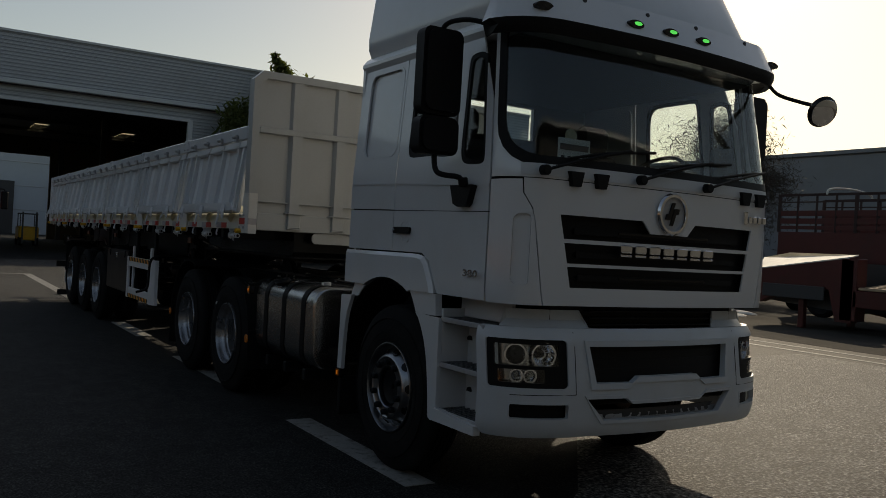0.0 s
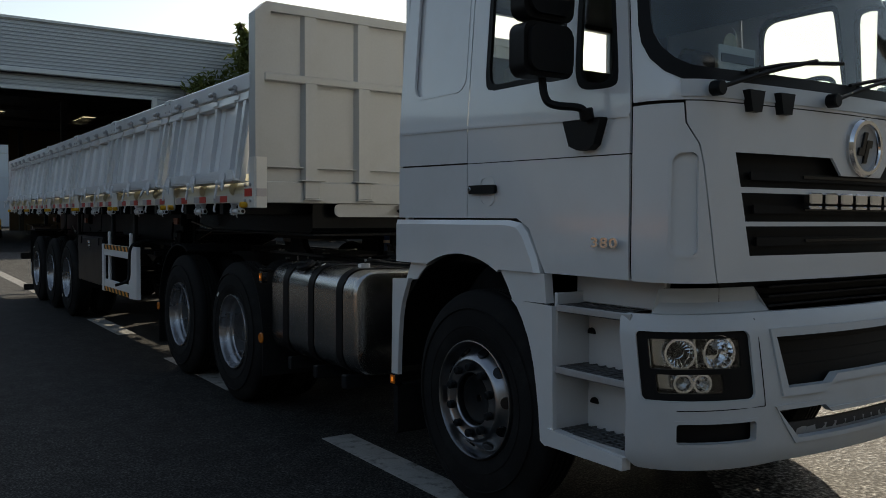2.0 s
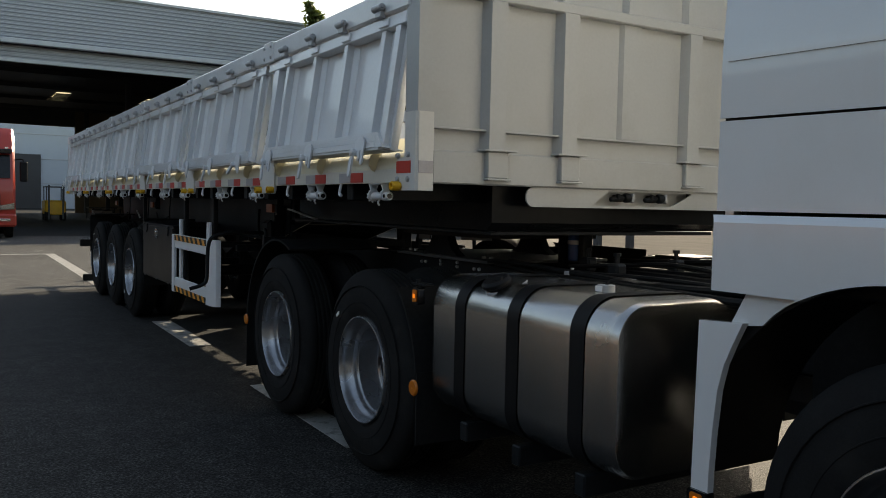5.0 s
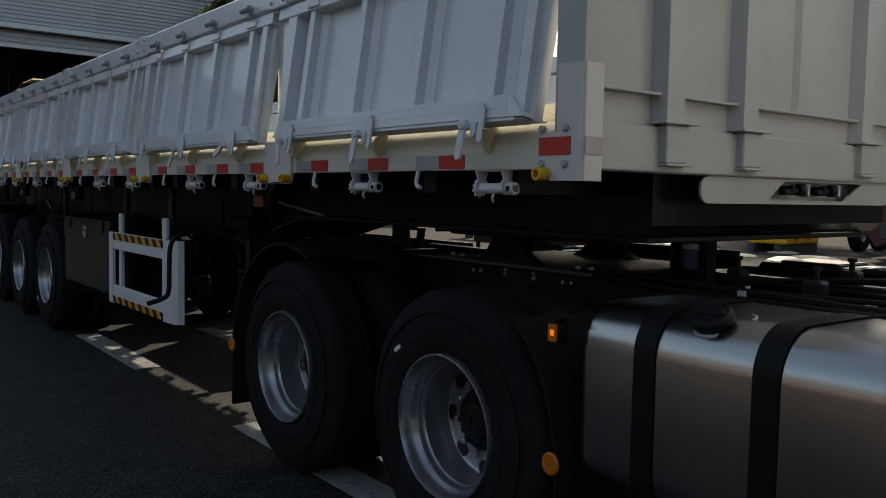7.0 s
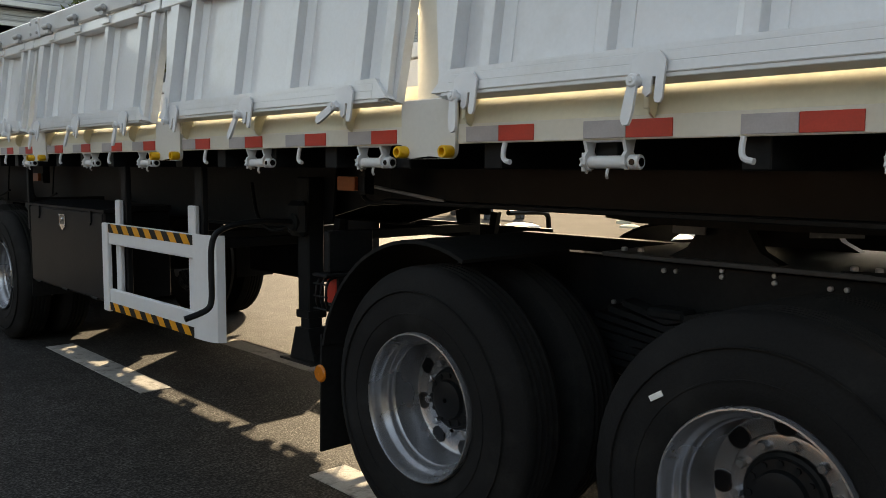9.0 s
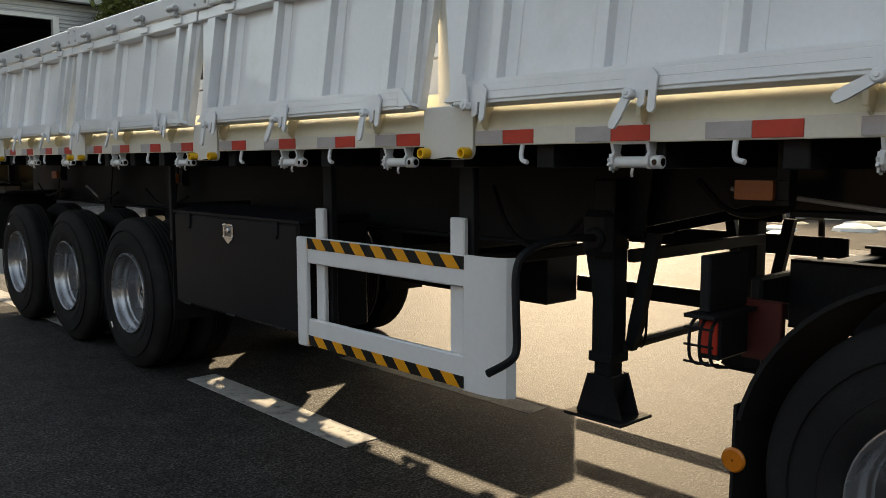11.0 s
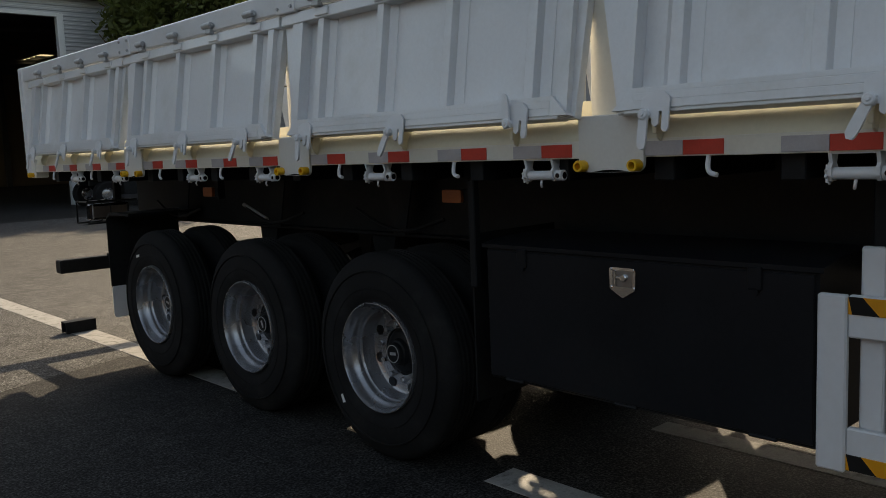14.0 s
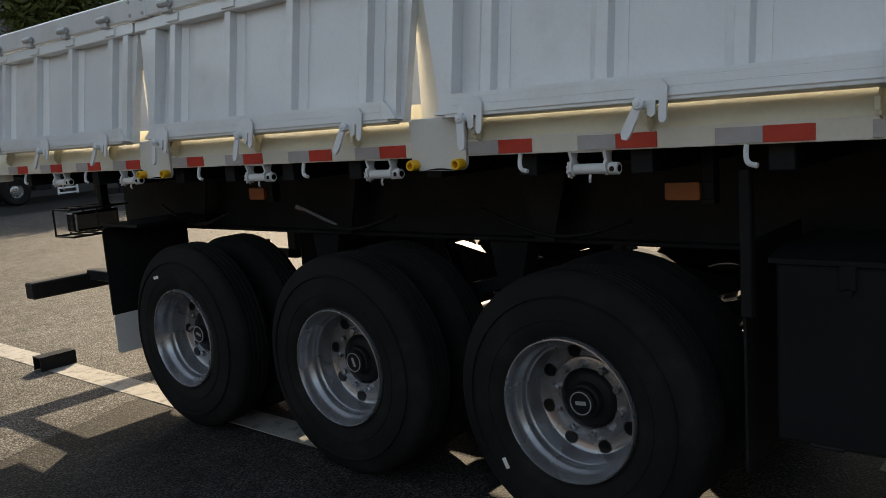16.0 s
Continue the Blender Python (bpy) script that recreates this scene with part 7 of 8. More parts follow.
SKYLIT = skylit_material()
SLOTS = (-26.0, -19.5, -13.0, -7.0, -0.6, 6.2, 13.0, 19.6)
edge = X0
for x in SLOTS + (X1,):
    last = x == X1
    part("roof_sheet", Mesh().box(edge, x if last else x - 0.55, HY - 0.4, 80.0, 9.6, 9.72, 0.01), DARKSTEEL, hall, "dark roof sheet")
    if not last:
        part("roof_sheet", Mesh().box(x - 0.55, x + 0.55, HY - 0.4, 66.0, 9.6, 9.72, 0.01), DARKSTEEL, hall)
        part("roof_sheet", Mesh().box(x - 0.55, x + 0.55, 73.0, 80.0, 9.6, 9.72, 0.01), DARKSTEEL, hall)
        part("skylight", Mesh().box(x - 0.55, x + 0.55, 66.0, 73.0, 9.63, 9.65, 0.002), SKYLIT, hall, "translucent skylight sheet", smooth=0)
        for k in range(1, 7):
            part("skylight_bar", Mesh().box(x - 0.55, x + 0.55, 66.0 + k, 66.12 + k, 9.5, 9.62, 0.01), DARKSTEEL, hall)
    edge = x + 0.55
for y in (46, 54, 62, 70, 78):
    part("roof_truss", Mesh().box(X0, X1, y, y + 0.15, 9.30, 9.58, 0.02), DARKSTEEL, hall, "dark steel roof truss")
for x in (-40, -28, -16, -4, 9.5, 20, 32):
    for y in (58, 79):
        part("column", Mesh().box(x - 0.2, x + 0.2, y - 0.2, y + 0.2, 0, 9.6, 0.02), DARKSTEEL, hall)
part("back_wall", Mesh().box(8.6, X1, 79.6, 80.0, 0, 9.6, 0.02), BROWN, hall, "brown inner wall")
part("end_wall", Mesh().box(X1 - 0.3, X1, HY, 80.0, 0, 9.6, 0.02), BROWN, hall)
part("end_wall", Mesh().box(X0, X0 + 0.3, HY, 80.0, 0, 9.6, 0.02), BROWN, hall)
part("back_fascia", Mesh().box(X0, 8.6, 79.6, 80.0, 8.0, 9.6, 0.02), DARKSTEEL, hall)

far = thing("workshop", "pale blue-grey workshop seen through the hall", "building", (0, 112, 0))
part("wall", Mesh().box(-60, 40, 108, 108.4, 0, 14, 0.05), FARWALL, far, "blue-grey panel wall")
for z in (3.0, 6.0, 9.0, 12.0):
    part("panel_joint", Mesh().box(-60, 40, 107.93, 108.0, z, z + 0.12, 0.02), FLASH, far)
part("door", Mesh().box(4.6, 8.2, 107.8, 108.05, 0, 6.6, 0.03), DARKSTEEL, far, "dark open doorway")
part("downpipe", Mesh().cyl((3.2, 107.8, 0), (3.2, 107.8, 13), 0.12, 8), DARKSTEEL, far)
part("roof", Mesh().prism([(107.5, 14), (140, 18), (140, 18.4), (107.5, 14.4)], "x", -61, 41), CLAD, far)

# ---- red truck ----
def red_truck(x, y):
    """Red cab-over truck that faces the yard; x, y: middle of its front."""
    t = thing("red_truck", "red cab-over truck with dark windscreen parked before the hall", "truck", (x, y + 2.0, 0))
    prof = [(y + 0.02, 0.62), (y - 0.05, 0.95), (y - 0.06, 1.75), (y + 0.02, 2.05), (y + 0.20, 2.95), (y + 0.30, 3.05), (y + 0.55, 3.55), (y + 0.95, 3.85), (y + 2.1, 3.92), (y + 2.2, 3.8), (y + 2.2, 0.95), (y + 1.55, 0.95), (y + 1.45, 1.15), (y + 0.55, 1.15), (y + 0.45, 0.62)]
    rings = [[(x + a, yy + back, zz) for yy, zz in prof] for a, back in ((-1.22, 0.14), (-1.14, 0.03), (-0.7, 0.0), (0.7, 0.0), (1.14, 0.03), (1.22, 0.14))]
    part("cab", Mesh().ring(rings), RED, t, "glossy red cab")
    part("windscreen", Mesh().prism([(y - 0.02, 2.08), (y + 0.155, 2.88), (y + 0.175, 2.88), (y + 0.0, 2.08)], "x", x - 1.06, x + 1.06), GLOSSBLACK, t, "dark windscreen")
    part("sun_visor", Mesh().box(x - 1.1, x + 1.1, y - 0.08, y + 0.25, 2.92, 3.08, 0.03), GLOSSBLACK, t)
    part("grille", Mesh().box(x - 0.75, x + 0.75, y - 0.09, y - 0.02, 1.15, 1.55, 0.02), PLASTIC, t)
    for z in (1.22, 1.32, 1.42):
        part("grille_bar", Mesh().box(x - 0.72, x + 0.72, y - 0.11, y - 0.08, z, z + 0.03, 0.008), RED, t)
    part("bumper", Mesh().box(x - 1.24, x + 1.24, y - 0.16, y + 0.25, 0.42, 0.86, 0.06), RED, t)
    part("lower_vent", Mesh().box(x - 0.6, x + 0.6, y - 0.18, y - 0.1, 0.5, 0.66, 0.02), PLASTIC, t)
    for s in (-1, 1):
        part("headlamp", Mesh().prism([(x + s * 0.62, 0.98), (x + s * 1.18, 1.02), (x + s * 1.18, 1.24), (x + s * 0.68, 1.14)], "y", y - 0.10, y + 0.1), CHROME, t, "clear headlamp")
        part("fog_lamp", Mesh().box(x + s * 0.7, x + s * 1.05, y - 0.175, y - 0.14, 0.60, 0.70, 0.01), CHROME, t)
        m = part("mirror", Mesh().box(x + s * 1.36, x + s * 1.62, y + 0.12, y + 0.24, 1.98, 2.68, 0.04), PLASTIC, t, "black mirror")
        part("arm", Mesh().tube([(x + s * 1.18, y + 0.3, 2.72), (x + s * 1.45, y + 0.2, 2.78), (x + s * 1.5, y + 0.18, 2.66)], 0.02, 6), PLASTIC, m)
        part("marker", Mesh().box(x + s * 0.9, x + s * 1.02, y + 0.22, y + 0.3, 3.10, 3.16, 0.01), CHROME, t)
        for yw in (y + 1.0, y + 4.6, y + 5.9):
            part("wheel", Mesh().lathe([(0.12, 0.06), (0.28, 0.03), (0.30, 0.0), (0.42, -0.01), (0.50, 0.03), (0.52, 0.07), (0.52, 0.25), (0.3, 0.29), (0.12, 0.2)], (x + s * 1.2 - (0 if s < 0 else 0.28), yw, 0.52), 28), RUBBER, t)
        part("side_tank", Mesh().box(x + s * 0.55, x + s * 1.15, y + 2.4, y + 3.6, 0.5, 1.05, 0.06), ALU, t)
    part("chassis", Mesh().box(x - 0.45, x + 0.45, y + 0.6, y + 6.6, 0.7, 0.95, 0.02), BLACK, t)
    part("plate", Mesh().box(x - 0.22, x + 0.22, y - 0.19, y - 0.16, 0.70, 0.82, 0.005), PAPER, t)


red_truck(-0.98, 26.9)
yel = thing("yellow_forklift", "small yellow forklift standing in the hall", "forklift", (4.0, 52, 0))
part("body", Mesh().box(3.4, 4.6, 51.2, 53.2, 0.35, 1.25, 0.08), YELLOW, yel)
part("mast", Mesh().box(3.55, 3.65, 50.9, 51.0, 0.1, 2.2, 0.01).box(4.35, 4.45, 50.9, 51.0, 0.1, 2.2, 0.01), DARKSTEEL, yel)
part("roof_guard", Mesh().box(3.45, 4.55, 51.4, 52.9, 2.05, 2.12, 0.01), DARKSTEEL, yel)
for xx in (3.5, 4.5):
    for yy in (51.4, 52.9):
        part("post", Mesh().box(xx - 0.03, xx + 0.03, yy - 0.03, yy + 0.03, 1.2, 2.06, 0.005), DARKSTEEL, yel)
        part("wheel", Mesh().cyl((xx - 0.1, yy, 0.3), (xx + 0.1, yy, 0.3), 0.3, 18, b=0.03), RUBBER, yel)

# ---- trees ----
def tree(name, x, y, height, spread, leaves, seed, label, bare=False, cone=0.0):
    r = random.Random(seed)
    t = thing(name, label, "tree", (x, y, 0))
    trunk = Mesh()
    tips = []

    def limb(p, d, length, rad, depth):
        q = p + d * length
        mid = p.lerp(q, 0.5) + Vector((r.uniform(-1, 1), r.uniform(-1, 1), 0)) * length * 0.06
        seg = 6 if depth < 3 else 3
        trunk.cyl(p, mid, rad, seg, rad * 0.85)
        trunk.cyl(mid, q, rad * 0.85, seg, rad * 0.6)
        tips.append((q, depth))
        if depth < (5 if bare else 3):
            for _ in range(r.choice((2, 3, 3)) if depth < 3 or not bare else 3):
                n = (d + Vector((r.uniform(-1, 1), r.uniform(-1, 1), r.uniform(-0.2, 0.8))) * (0.75 if not bare else 0.6)).normalized()
                limb(p.lerp(q, r.uniform(0.55, 1.0)), n, length * r.uniform(0.55, 0.8), rad * 0.55, depth + 1)

    limb(Vector((x, y, 0)), Vector((0, 0, 1)), height * 0.36, height * 0.022, 0)
    part("trunk", trunk, BARK, t, "branching brown trunk")
    if leaves:
        crown = Mesh()
        spots = [q for q, dep in tips if dep >= 1]
        top = max(q.z for q in spots)
        for i in range(leaves):
            c = r.choice(spots)
            v = Vector((r.gauss(0, 1), r.gauss(0, 1), r.gauss(0, 0.9)))
            p = c + v * spread * 0.20
            p.z = min(height, max(height * 0.22, p.z * height * 0.92 / top))
            if cone:
                k = min(0.66, max(0.12, (max(0.0, height - p.z) / (height * cone)) ** 0.6))
                p.x, p.y = x + (p.x - x) * k, y + (p.y - y) * k
            s = r.uniform(0.10, 0.24) if bare else r.uniform(0.12, 0.26)
            a, b = Vector((r.uniform(-1, 1), r.uniform(-1, 1), r.uniform(-1, 1))).normalized(), Vector((r.uniform(-1, 1), r.uniform(-1, 1), r.uniform(-1, 1))).normalized()
            k = 0.10 if bare else 0.45
            crown.add([p - a * s, p + b * s * k, p + a * s, p - b * s * k], [[0, 1, 2, 3]])
        part("crown", crown, TWIG if bare else LEAF, t, "thin dark twigs" if bare else "dark green uneven leafy crown", smooth=0, kind="stuff")


tree("tree", 14.0, 35.3, 11.6, 2.9, 14000, 3, "dark green leafy tree tapering upwards before the hall", cone=0.30)
tree("tree", 19.5, 35.0, 8.5, 4.0, 9000, 8, "dark green leafy tree against the hall")
for i, (x, y, h) in enumerate(((30, 15.8, 8.8), (31, 17.2, 8.4), (29, 15.2, 6.2), (33, 19.5, 8.8), (36, 23, 8.5))):
    tree("bare_tree", x, y, h, 3.0, 4500, 20 + i, "bare thin-twigged tree with few dark leaves", True)

# ---- worn ground across the road ----
DIRT = mat("packed_dirt", (0.062, 0.057, 0.050), 0.95, vary=0.35, scale=0.6, fine=26, bump=0.35, spec=0.03, stain=((0.035, 0.032, 0.029), 0.8, 0.5))
single("yard_pavement", Mesh().prism([(12.6, -30.0), (66.0, -30.0), (66.0, 34.0), (13.0, 34.0), (12.2, 20.0), (12.9, 9.0), (12.3, 0.0)], "z", -0.02, 0.004), DIRT, "worn dusty grey ground across the road", "ground", kind="structure")

# ---- other trailers and clutter across the road ----
low = thing("lowbed_trailer", "dark red low-bed trailer frame with timber deck", "trailer", (17, 0, 0))
part("gooseneck", Mesh().prism([(4.4, 0.55), (3.6, 0.95), (2.5, 1.0), (2.3, 0.25), (1.9, 0.25), (1.9, 1.70), (2.1, 1.74), (4.6, 1.38), (4.6, 0.85)], "x", 16.0, 16.25), OXIDE, low, "dull red side beam")
part("gooseneck", Mesh().prism([(4.4, 0.62), (1.9, 0.28), (1.9, 1.75), (2.1, 1.88), (4.6, 1.56), (4.6, 0.95)], "x", 18.2, 18.45), OXIDE, low)
part("neck_plate", Mesh().ring([[(16.0, 2.0, 1.765 + h), (17.6, 2.75, 1.85 + h), (17.6, 4.7, 1.84 + h), (17.6, 5.5, 1.68 + h), (16.0, 4.5, 1.385 + h)] for h in (0.0, 0.03)]), SHEETING, low, "pale dusty top plate")
part("neck_post", Mesh().box(16.0, 16.4, 1.80, 2.2, 0.3, 1.76, 0.01), OXIDE, low)
part("pocket", Mesh().box(15.96, 16.01, 2.6, 4.3, 0.72, 1.05, 0.01), DARKSTEEL, low)
part("deck_beam", Mesh().box(16.0, 16.25, -9.0, 1.9, 0.62, 1.02, 0.02), OXIDE, low)
part("deck_beam", Mesh().box(18.2, 18.45, -9.0, 1.9, 0.62, 1.21, 0.02), OXIDE, low)
for i in range(9):
    part("plank", Mesh().box(16.0 + 0.272 * i, 16.255 + 0.272 * i, -9.0, 1.76, 1.03 + 0.024 * i, 1.10 + 0.024 * i, 0.01), DECK, low, "weathered deck plank")
for y in (-8.2, -6.9):
    part("wheel", Mesh().lathe([(0.12, 0.06), (0.28, 0.03), (0.42, -0.01), (0.50, 0.03), (0.52, 0.07), (0.52, 0.25), (0.3, 0.29), (0.12, 0.2)], (16.1, y, 0.52), 24), RUBBER, low)
part("neck_frame", Mesh().prism([(2.2, 0.45), (4.5, 0.62), (4.5, 1.34), (2.2, 1.66)], "x", 16.4, 18.1), DARKSTEEL, low)
for x in (16.1, 18.2):
    part("leg", Mesh().box(x, x + 0.15, 3.2, 3.35, 0, 0.8, 0.01), OXIDE, low)
single("sandbag", Mesh().ring([[(16.9 + k * 0.42 * math.cos(t), -1.0 + k * 0.26 * math.sin(t), z) for t in [2 * math.pi * i / 14 for i in range(14)]] for z, k in ((1.16, 0.85), (1.22, 1.0), (1.31, 0.9), (1.39, 0.5))]), SHEETING, "white filled sack lying on the timber deck", "sack")


def stake_trailer(x, y0, y1, label):
    s = thing("stake_trailer", label, "trailer", (x, (y0 + y1) / 2, 0))
    part("deck", Mesh().box(x, x + 2.4, y0, y1, 1.25, 1.55, 0.02), OXIDE, s, "dull red deck frame")
    part("chassis", Mesh().box(x + 0.7, x + 1.7, y0, y1, 0.8, 1.25, 0.02), BLACK, s)
    for xx in (x + 0.02, x + 2.34):
        part("side_panel", Mesh().box(xx, xx + 0.05, y0, y1, 1.55, 2.56, 0.006), OXIDE, s, "dull red side panel")
        for z, h in ((2.64, 0.11), (2.81, 0.17), (3.05, 0.17)):
            part("slat", Mesh().box(xx, xx + 0.04, y0, y1, z, z + h, 0.005), OXIDE, s, "dull red side slat")
        n = int((y1 - y0) / 0.62)
        for i in range(n + 1):
            yy = y0 + (y1 - y0) * i / n
            w = 0.05 if i % 4 == 0 else 0.022
            part("stake", Mesh().box(xx - 0.01, xx + 0.06, yy - w, yy + w, 2.55, 3.72, 0.006), DARKOXIDE, s)
        for z, h in ((3.46, 0.04), (3.66, 0.08)):
            part("rail", Mesh().box(xx + 0.01, xx + 0.04, y0, y1, z, z + h, 0.004), DARKOXIDE, s)
    for i in range(int((y1 - y0) / 2.1)):
        yy = y0 + 1.0 + 2.1 * i
        part("hoop", Mesh().tube([(x, yy, 3.7), (x + 0.05, yy, 3.88), (x + 1.2, yy, 3.96), (x + 2.35, yy, 3.88), (x + 2.4, yy, 3.7)], 0.035, 6), SHEETING, s, "pale bow hoop")
    for yy in (y0 + 1.4, y0 + 2.7, y1 - 1.5):
        part("wheel", Mesh().lathe([(0.12, 0.06), (0.28, 0.03), (0.42, -0.01), (0.50, 0.03), (0.52, 0.07), (0.52, 0.25), (0.3, 0.29), (0.12, 0.2)], (x + 0.1, yy, 0.52), 24), RUBBER, s)


stake_trailer(20.5, -8.0, 7.2, "dark red stake-sided trailer with pale bow hoops")

SLATE = mat("slate_sheet", (0.17, 0.19, 0.22), 0.6, vary=0.12, scale=0.3)
shed = thing("grey_shed", "long low grey sheet-roofed shed beyond the road", "building", (75, 10, 0))
part("wall", Mesh().box(70, 70.4, -60, 90, 0, 12.0, 0.05), SLATE, shed, "dark slate-grey shed wall")
part("roof_edge", Mesh().box(69.7, 70.5, -60.5, 90.5, 12.0, 12.4, 0.05), SLATE, shed)
part("roof", Mesh().prism([(70.5, 12.0), (110, 12.2), (110, 12.0), (70.5, 11.8)], "y", -60, 90), SLATE, shed)
part("cladding", ribbed(-60, 90, 0.2, 11.8, 0.0, 0.9), SLATE, shed, smooth=0, at=Matrix.Translation((69.95, 0, 0)) @ Matrix.Rotation(radians(90), 4, "Z"))

ybox = thing("yellow_container", "yellow steel box standing on the ground", "container", (20.2, 9.0, 0))
part("body", Mesh().box(19.8, 21.6, 8.6, 9.8, 0.25, 1.02, 0.04).box(20.3, 20.36, 8.9, 9.5, 1.0, 1.4, 0.01).box(20.8, 20.86, 8.9, 9.5, 1.0, 1.4, 0.01).box(20.3, 20.86, 8.9, 9.5, 1.36, 1.42, 0.01), YELLOW, ybox)
part("skid", Mesh().box(19.7, 21.7, 8.7, 8.9, 0, 0.25, 0.02).box(19.7, 21.7, 9.5, 9.7, 0, 0.25, 0.02), DARKSTEEL, ybox)
part("hose_loop", Mesh().tube([(20.3, 8.55, 0.35), (20.1, 8.5, 0.7), (20.5, 8.5, 1.15), (21.0, 8.5, 0.75), (20.9, 8.55, 0.35)], 0.035, 8), AMBER, ybox)
single("blue_post", Mesh().box(15.75, 16.0, 8.55, 8.75, 0, 1.35, 0.02), BLUE, "short blue steel post on the ground", "post")
for x, y, r_ in ((21.2, 12.4, 0.55),):
    single("loose_wheel", Mesh().lathe([(0.10, 0.04), (0.26, 0.0), (0.30, 0.0), (0.42, -0.01), (0.50, 0.03), (r_, 0.08), (r_, 0.24), (0.3, 0.29), (0.10, 0.2)], (x, y, r_), 26), RUBBER, "black truck wheel standing upright across the yard", "wheel")
car = thing("red_chassis", "dark red wheeled trailer chassis standing across the yard", "trailer", (24.5, 8.6, 0))
part("frame", Mesh().box(22.4, 27.0, 8.2, 8.45, 1.05, 1.35, 0.02).box(22.4, 27.0, 9.6, 9.85, 1.05, 1.35, 0.02).box(22.4, 22.7, 8.2, 9.85, 1.05, 1.55, 0.02), RED, car, "red steel frame")
part("step", Mesh().tube([(22.9, 8.15, 1.05), (23.0, 8.1, 0.85), (24.2, 8.1, 0.85), (24.3, 8.15, 1.05)], 0.05, 6), YELLOW, car)
for x in (23.0, 24.3, 25.6):
    w = part("wheel", Mesh().lathe([(0.24, -0.02), (0.30, -0.03), (0.42, -0.04), (0.50, 0.0), (0.54, 0.05), (0.54, 0.22), (0.3, 0.26), (0.24, 0.2)], (0, 0, 0), 26), RUBBER, car, at=Matrix.Translation((x, 8.0, 0.54)) @ Matrix.Rotation(radians(90), 4, "Z"))
    part("disc", Mesh().lathe([(0.02, 0.05), (0.12, 0.04), (0.2, 0.07), (0.25, 0.0), (0.25, 0.1), (0.02, 0.12)], (0, 0, 0), 24), RIM, w, "silver wheel disc", at=Matrix.Translation((x, 8.0, 0.54)) @ Matrix.Rotation(radians(90), 4, "Z"))
bar = thing("drawbar_frame", "dull red steel drawbar frame lying on blocks across the yard", "trailer frame", (16.6, 16.6, 0))
part("beam", Mesh().box(16.0, 16.2, 14.6, 18.4, 0.66, 0.92, 0.02), OXIDE, bar, "dull red beam")
part("beam", Mesh().box(17.2, 17.4, 14.2, 18.0, 0.74, 0.98, 0.02), OXIDE, bar, "dull red beam")
part("top_plate", Mesh().box(16.1, 17.3, 15.9, 17.6, 0.93, 0.955, 0.006), SHEETING, bar, "pale dusty plate")
for x, y in ((16.05, 15.0), (16.05, 18.0), (17.25, 14.8), (17.25, 17.7)):
    part("block", Mesh().box(x, x + 0.2, y - 0.12, y + 0.12, 0, 0.70, 0.02), DARKSTEEL, bar)
r = random.Random(12)
for i in range(16):
    x, y = r.uniform(13.5, 20), r.uniform(5.0, 13)
    n = r.randint(7, 10)
    w, d, h = r.uniform(0.25, 0.8), r.uniform(0.2, 0.5), r.uniform(0.04, 0.18)
    ang = r.uniform(0, 6)
    rings = []
    for z, k in ((0.0, 1.0), (h * 0.5, 0.9), (h, 0.45)):
        rings.append([(x + k * (w * math.cos(t) * math.cos(ang) - d * math.sin(t) * math.sin(ang)) * (1 + 0.2 * math.sin(3 * t + i)), y + k * (w * math.cos(t) * math.sin(ang) + d * math.sin(t) * math.cos(ang)), z) for t in [2 * math.pi * j / n for j in range(n)]])
    single("sheeting_scrap", Mesh().ring(rings), SHEETING if i % 3 else SAND, "crumpled pale sheeting scrap lying on the yard", "scrap", group="yard litter")

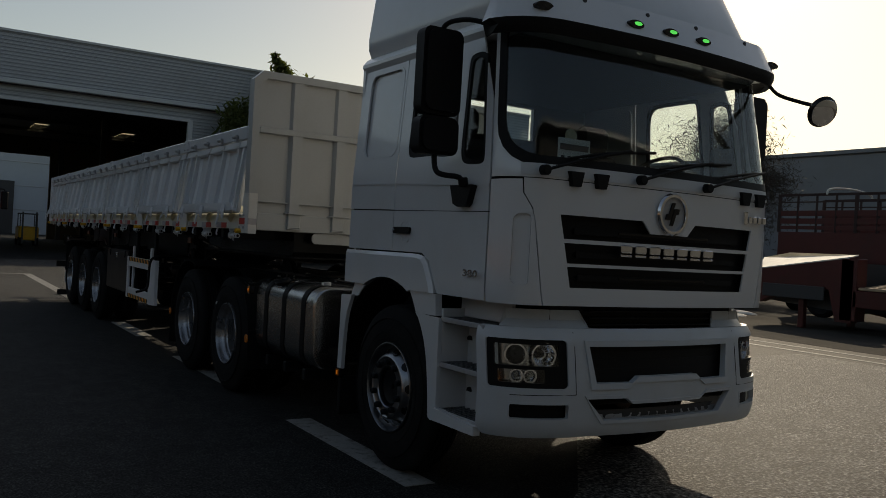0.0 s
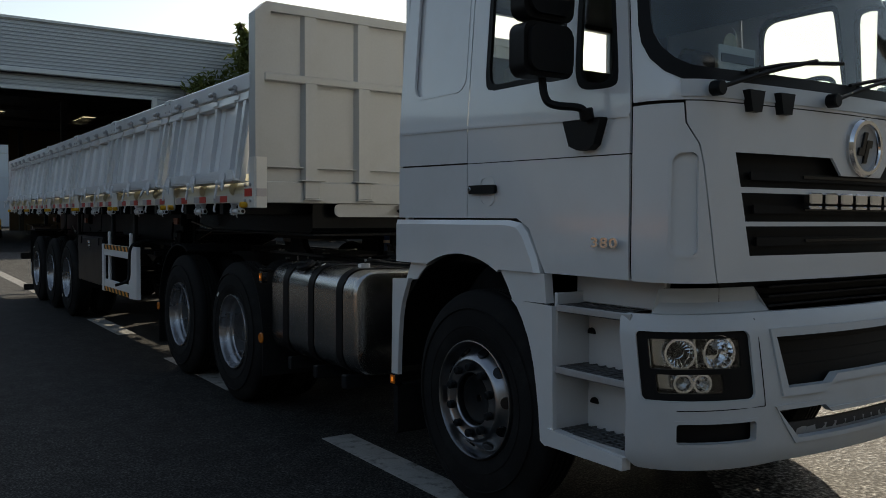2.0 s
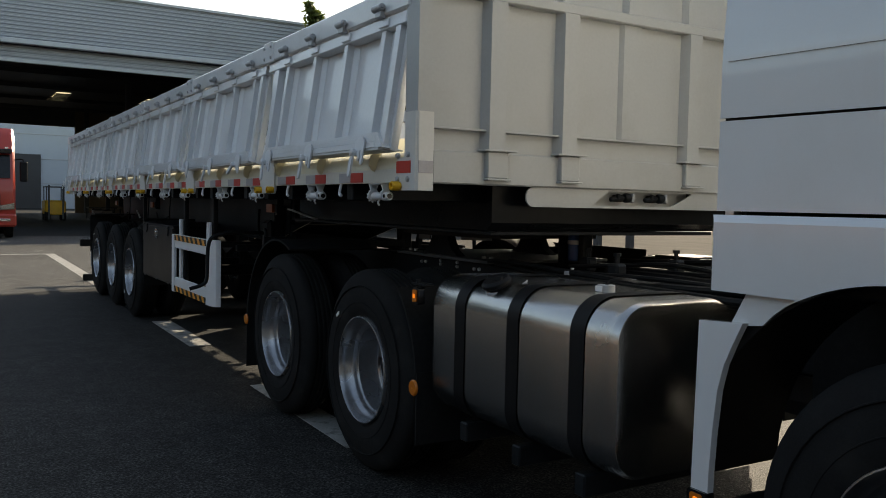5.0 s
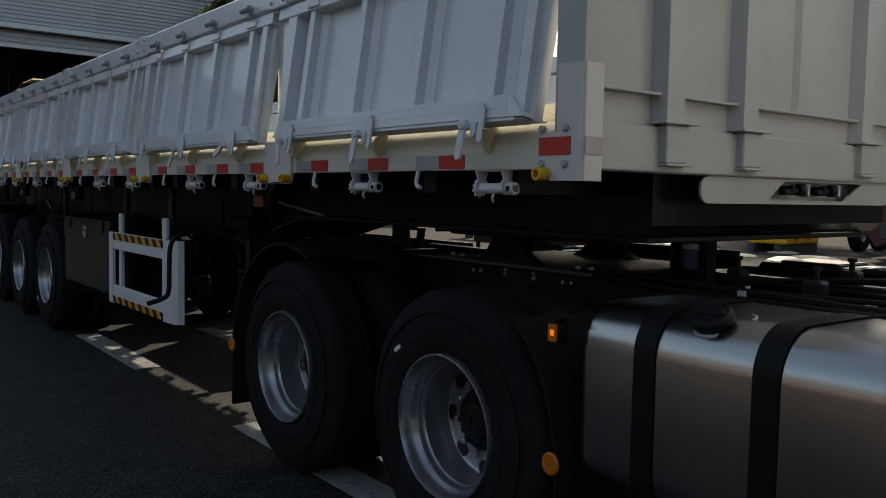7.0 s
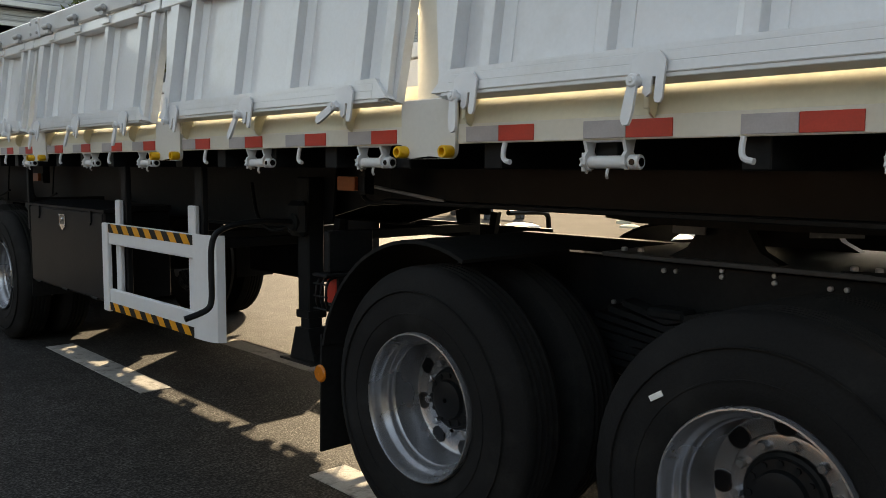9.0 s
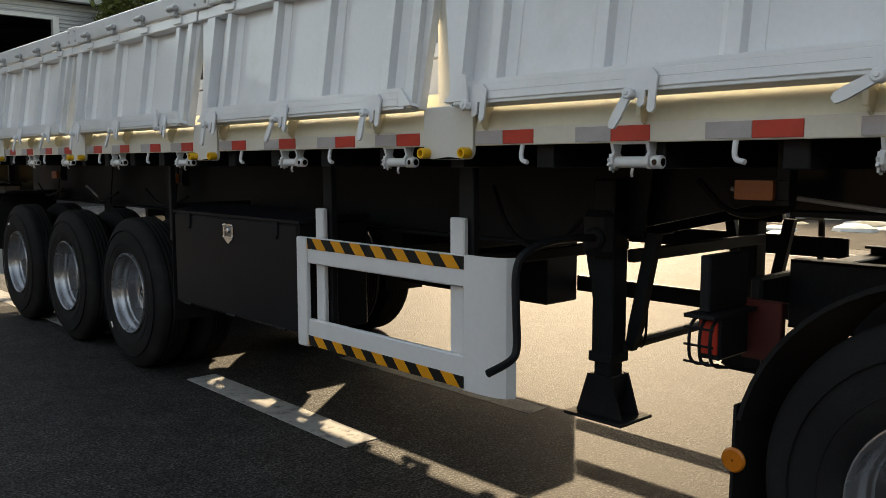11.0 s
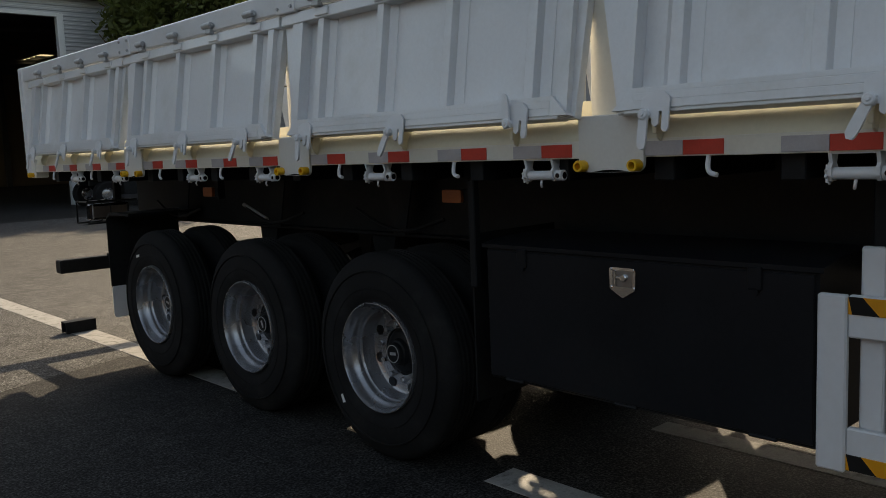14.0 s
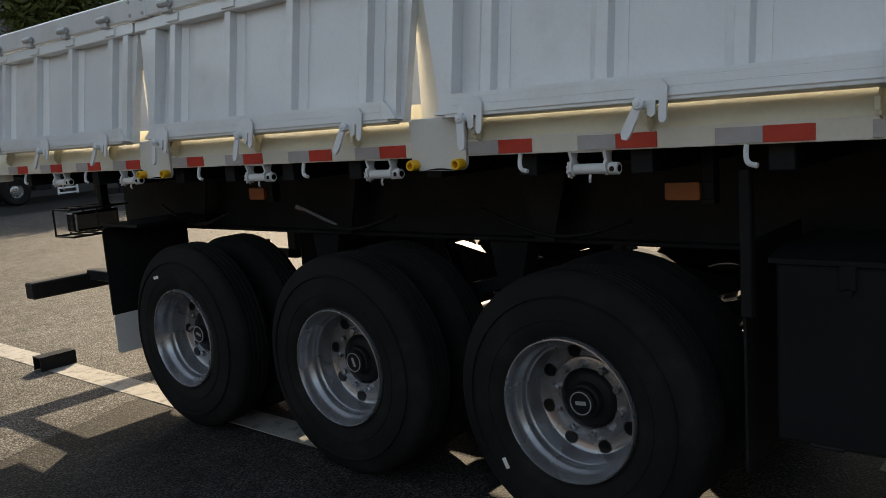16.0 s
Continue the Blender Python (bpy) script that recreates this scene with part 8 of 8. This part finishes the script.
# dark trailer parked crosswise before the hall
pk = thing("parked_trailer", "dark flatbed trailer with white side guard parked before the hall", "trailer", (10.1, 34.5, 0))
part("chassis", Mesh().box(9.55, 14.85, 34, 34.15, 0.82, 1.12, 0.02), BLACK, pk, "black chassis beam")
part("chassis", Mesh().box(9.55, 14.85, 35.1, 35.25, 0.82, 1.12, 0.02), BLACK, pk, "black chassis beam")
part("deck", Mesh().box(9.35, 15.05, 33.4, 35.8, 1.12, 1.30, 0.02), DARKSTEEL, pk)
part("toolbox", Mesh().box(10.65, 11.25, 33.5, 34, 0.45, 1.1, 0.02), BLACK, pk)
for xx, yy in ((10.0, 33.45), (10.0, 35.45)):
    w = part("wheel", Mesh().lathe([(0.24, -0.02), (0.30, -0.03), (0.42, -0.04), (0.48, 0.0), (0.50, 0.05), (0.50, 0.24), (0.3, 0.28), (0.24, 0.2)], (0, 0, 0), 26), RUBBER, pk, at=Matrix.Translation((xx, yy, 0.50)) @ Matrix.Rotation(radians(90), 4, "Z"))
    part("disc", Mesh().lathe([(0.02, 0.07), (0.12, 0.06), (0.2, 0.09), (0.26, 0.0), (0.26, 0.1), (0.02, 0.12)], (0, 0, 0), 24), STEELRIM, w, at=Matrix.Translation((xx, yy, 0.50)) @ Matrix.Rotation(radians(90), 4, "Z"))
gd = part("side_guard", Mesh().box(11.4, 11.47, 33.45, 33.5, 0.22, 0.68, 0.01), GUARD, pk, "white side guard")
part("guard_post", Mesh().box(12.1, 12.17, 33.45, 33.5, 0.22, 0.68, 0.01), GUARD, gd)
for z in (0.24, 0.42, 0.60):
    part("guard_bar", Mesh().box(11.47, 12.1, 33.46, 33.49, z, z + 0.06, 0.006), GUARD, gd)
for xx in (11.55, 12.0):
    part("hanger", Mesh().box(xx, xx + 0.06, 33.5, 33.56, 0.3, 1.12, 0.005), BLACK, gd)
part("leg", Mesh().box(13.85, 13.97, 33.6, 33.72, 0.0, 0.9, 0.01), BLACK, pk)

# unseen dark block behind the camera, cuts low western sky; orange band shows in reflections
west = thing("west_sky_block", "unseen dark grey block with orange-brown band, added to cut western sky light", "building", (-34, 10, 0), kind="structure")
part("wall", Mesh().box(-40, -28, -70, 70, 1.55, 8.0, 0.05), mat("dark_grey_wall", (0.085, 0.095, 0.11), 0.7, vary=0.2, scale=0.5), west)
part("plinth", Mesh().box(-40, -27.88, -70, 70, 0, 0.7, 0.05), mat("plinth_grey", (0.07, 0.07, 0.072), 0.8, vary=0.2, scale=0.5), west)
part("lower_wall", Mesh().box(-40, -27.9, -70, 70, 0.7, 1.55, 0.05), mat("brick_wall", (0.36, 0.17, 0.078), 0.8, vary=0.25, scale=0.6), west, "orange-brown lower wall")
part("roof", Mesh().prism([(-40.5, 8.8), (-27.5, 8.0), (-27.5, 8.15), (-40.5, 8.95)], "y", -70.5, 70.5), CLAD, west, "grey sheet top of the added block")
# unseen block, added to dim the bulkhead and other sides facing south
south = thing("south_sky_block", "unseen dark block added to cut southern sky light", "building", (10, -34, 0), kind="structure")
part("wall", Mesh().box(-45, 60, -40, -23, 0, 10.5, 0.05), mat("dark_sky_block", (0.07, 0.075, 0.075), 0.75, vary=0.25, scale=0.4), south)
part("roof", Mesh().prism([(-40.5, 11.5), (-22.6, 10.5), (-22.6, 10.7), (-40.5, 11.7)], "x", -45.4, 60.4), CLAD, south, "grey sheet top of the added block")
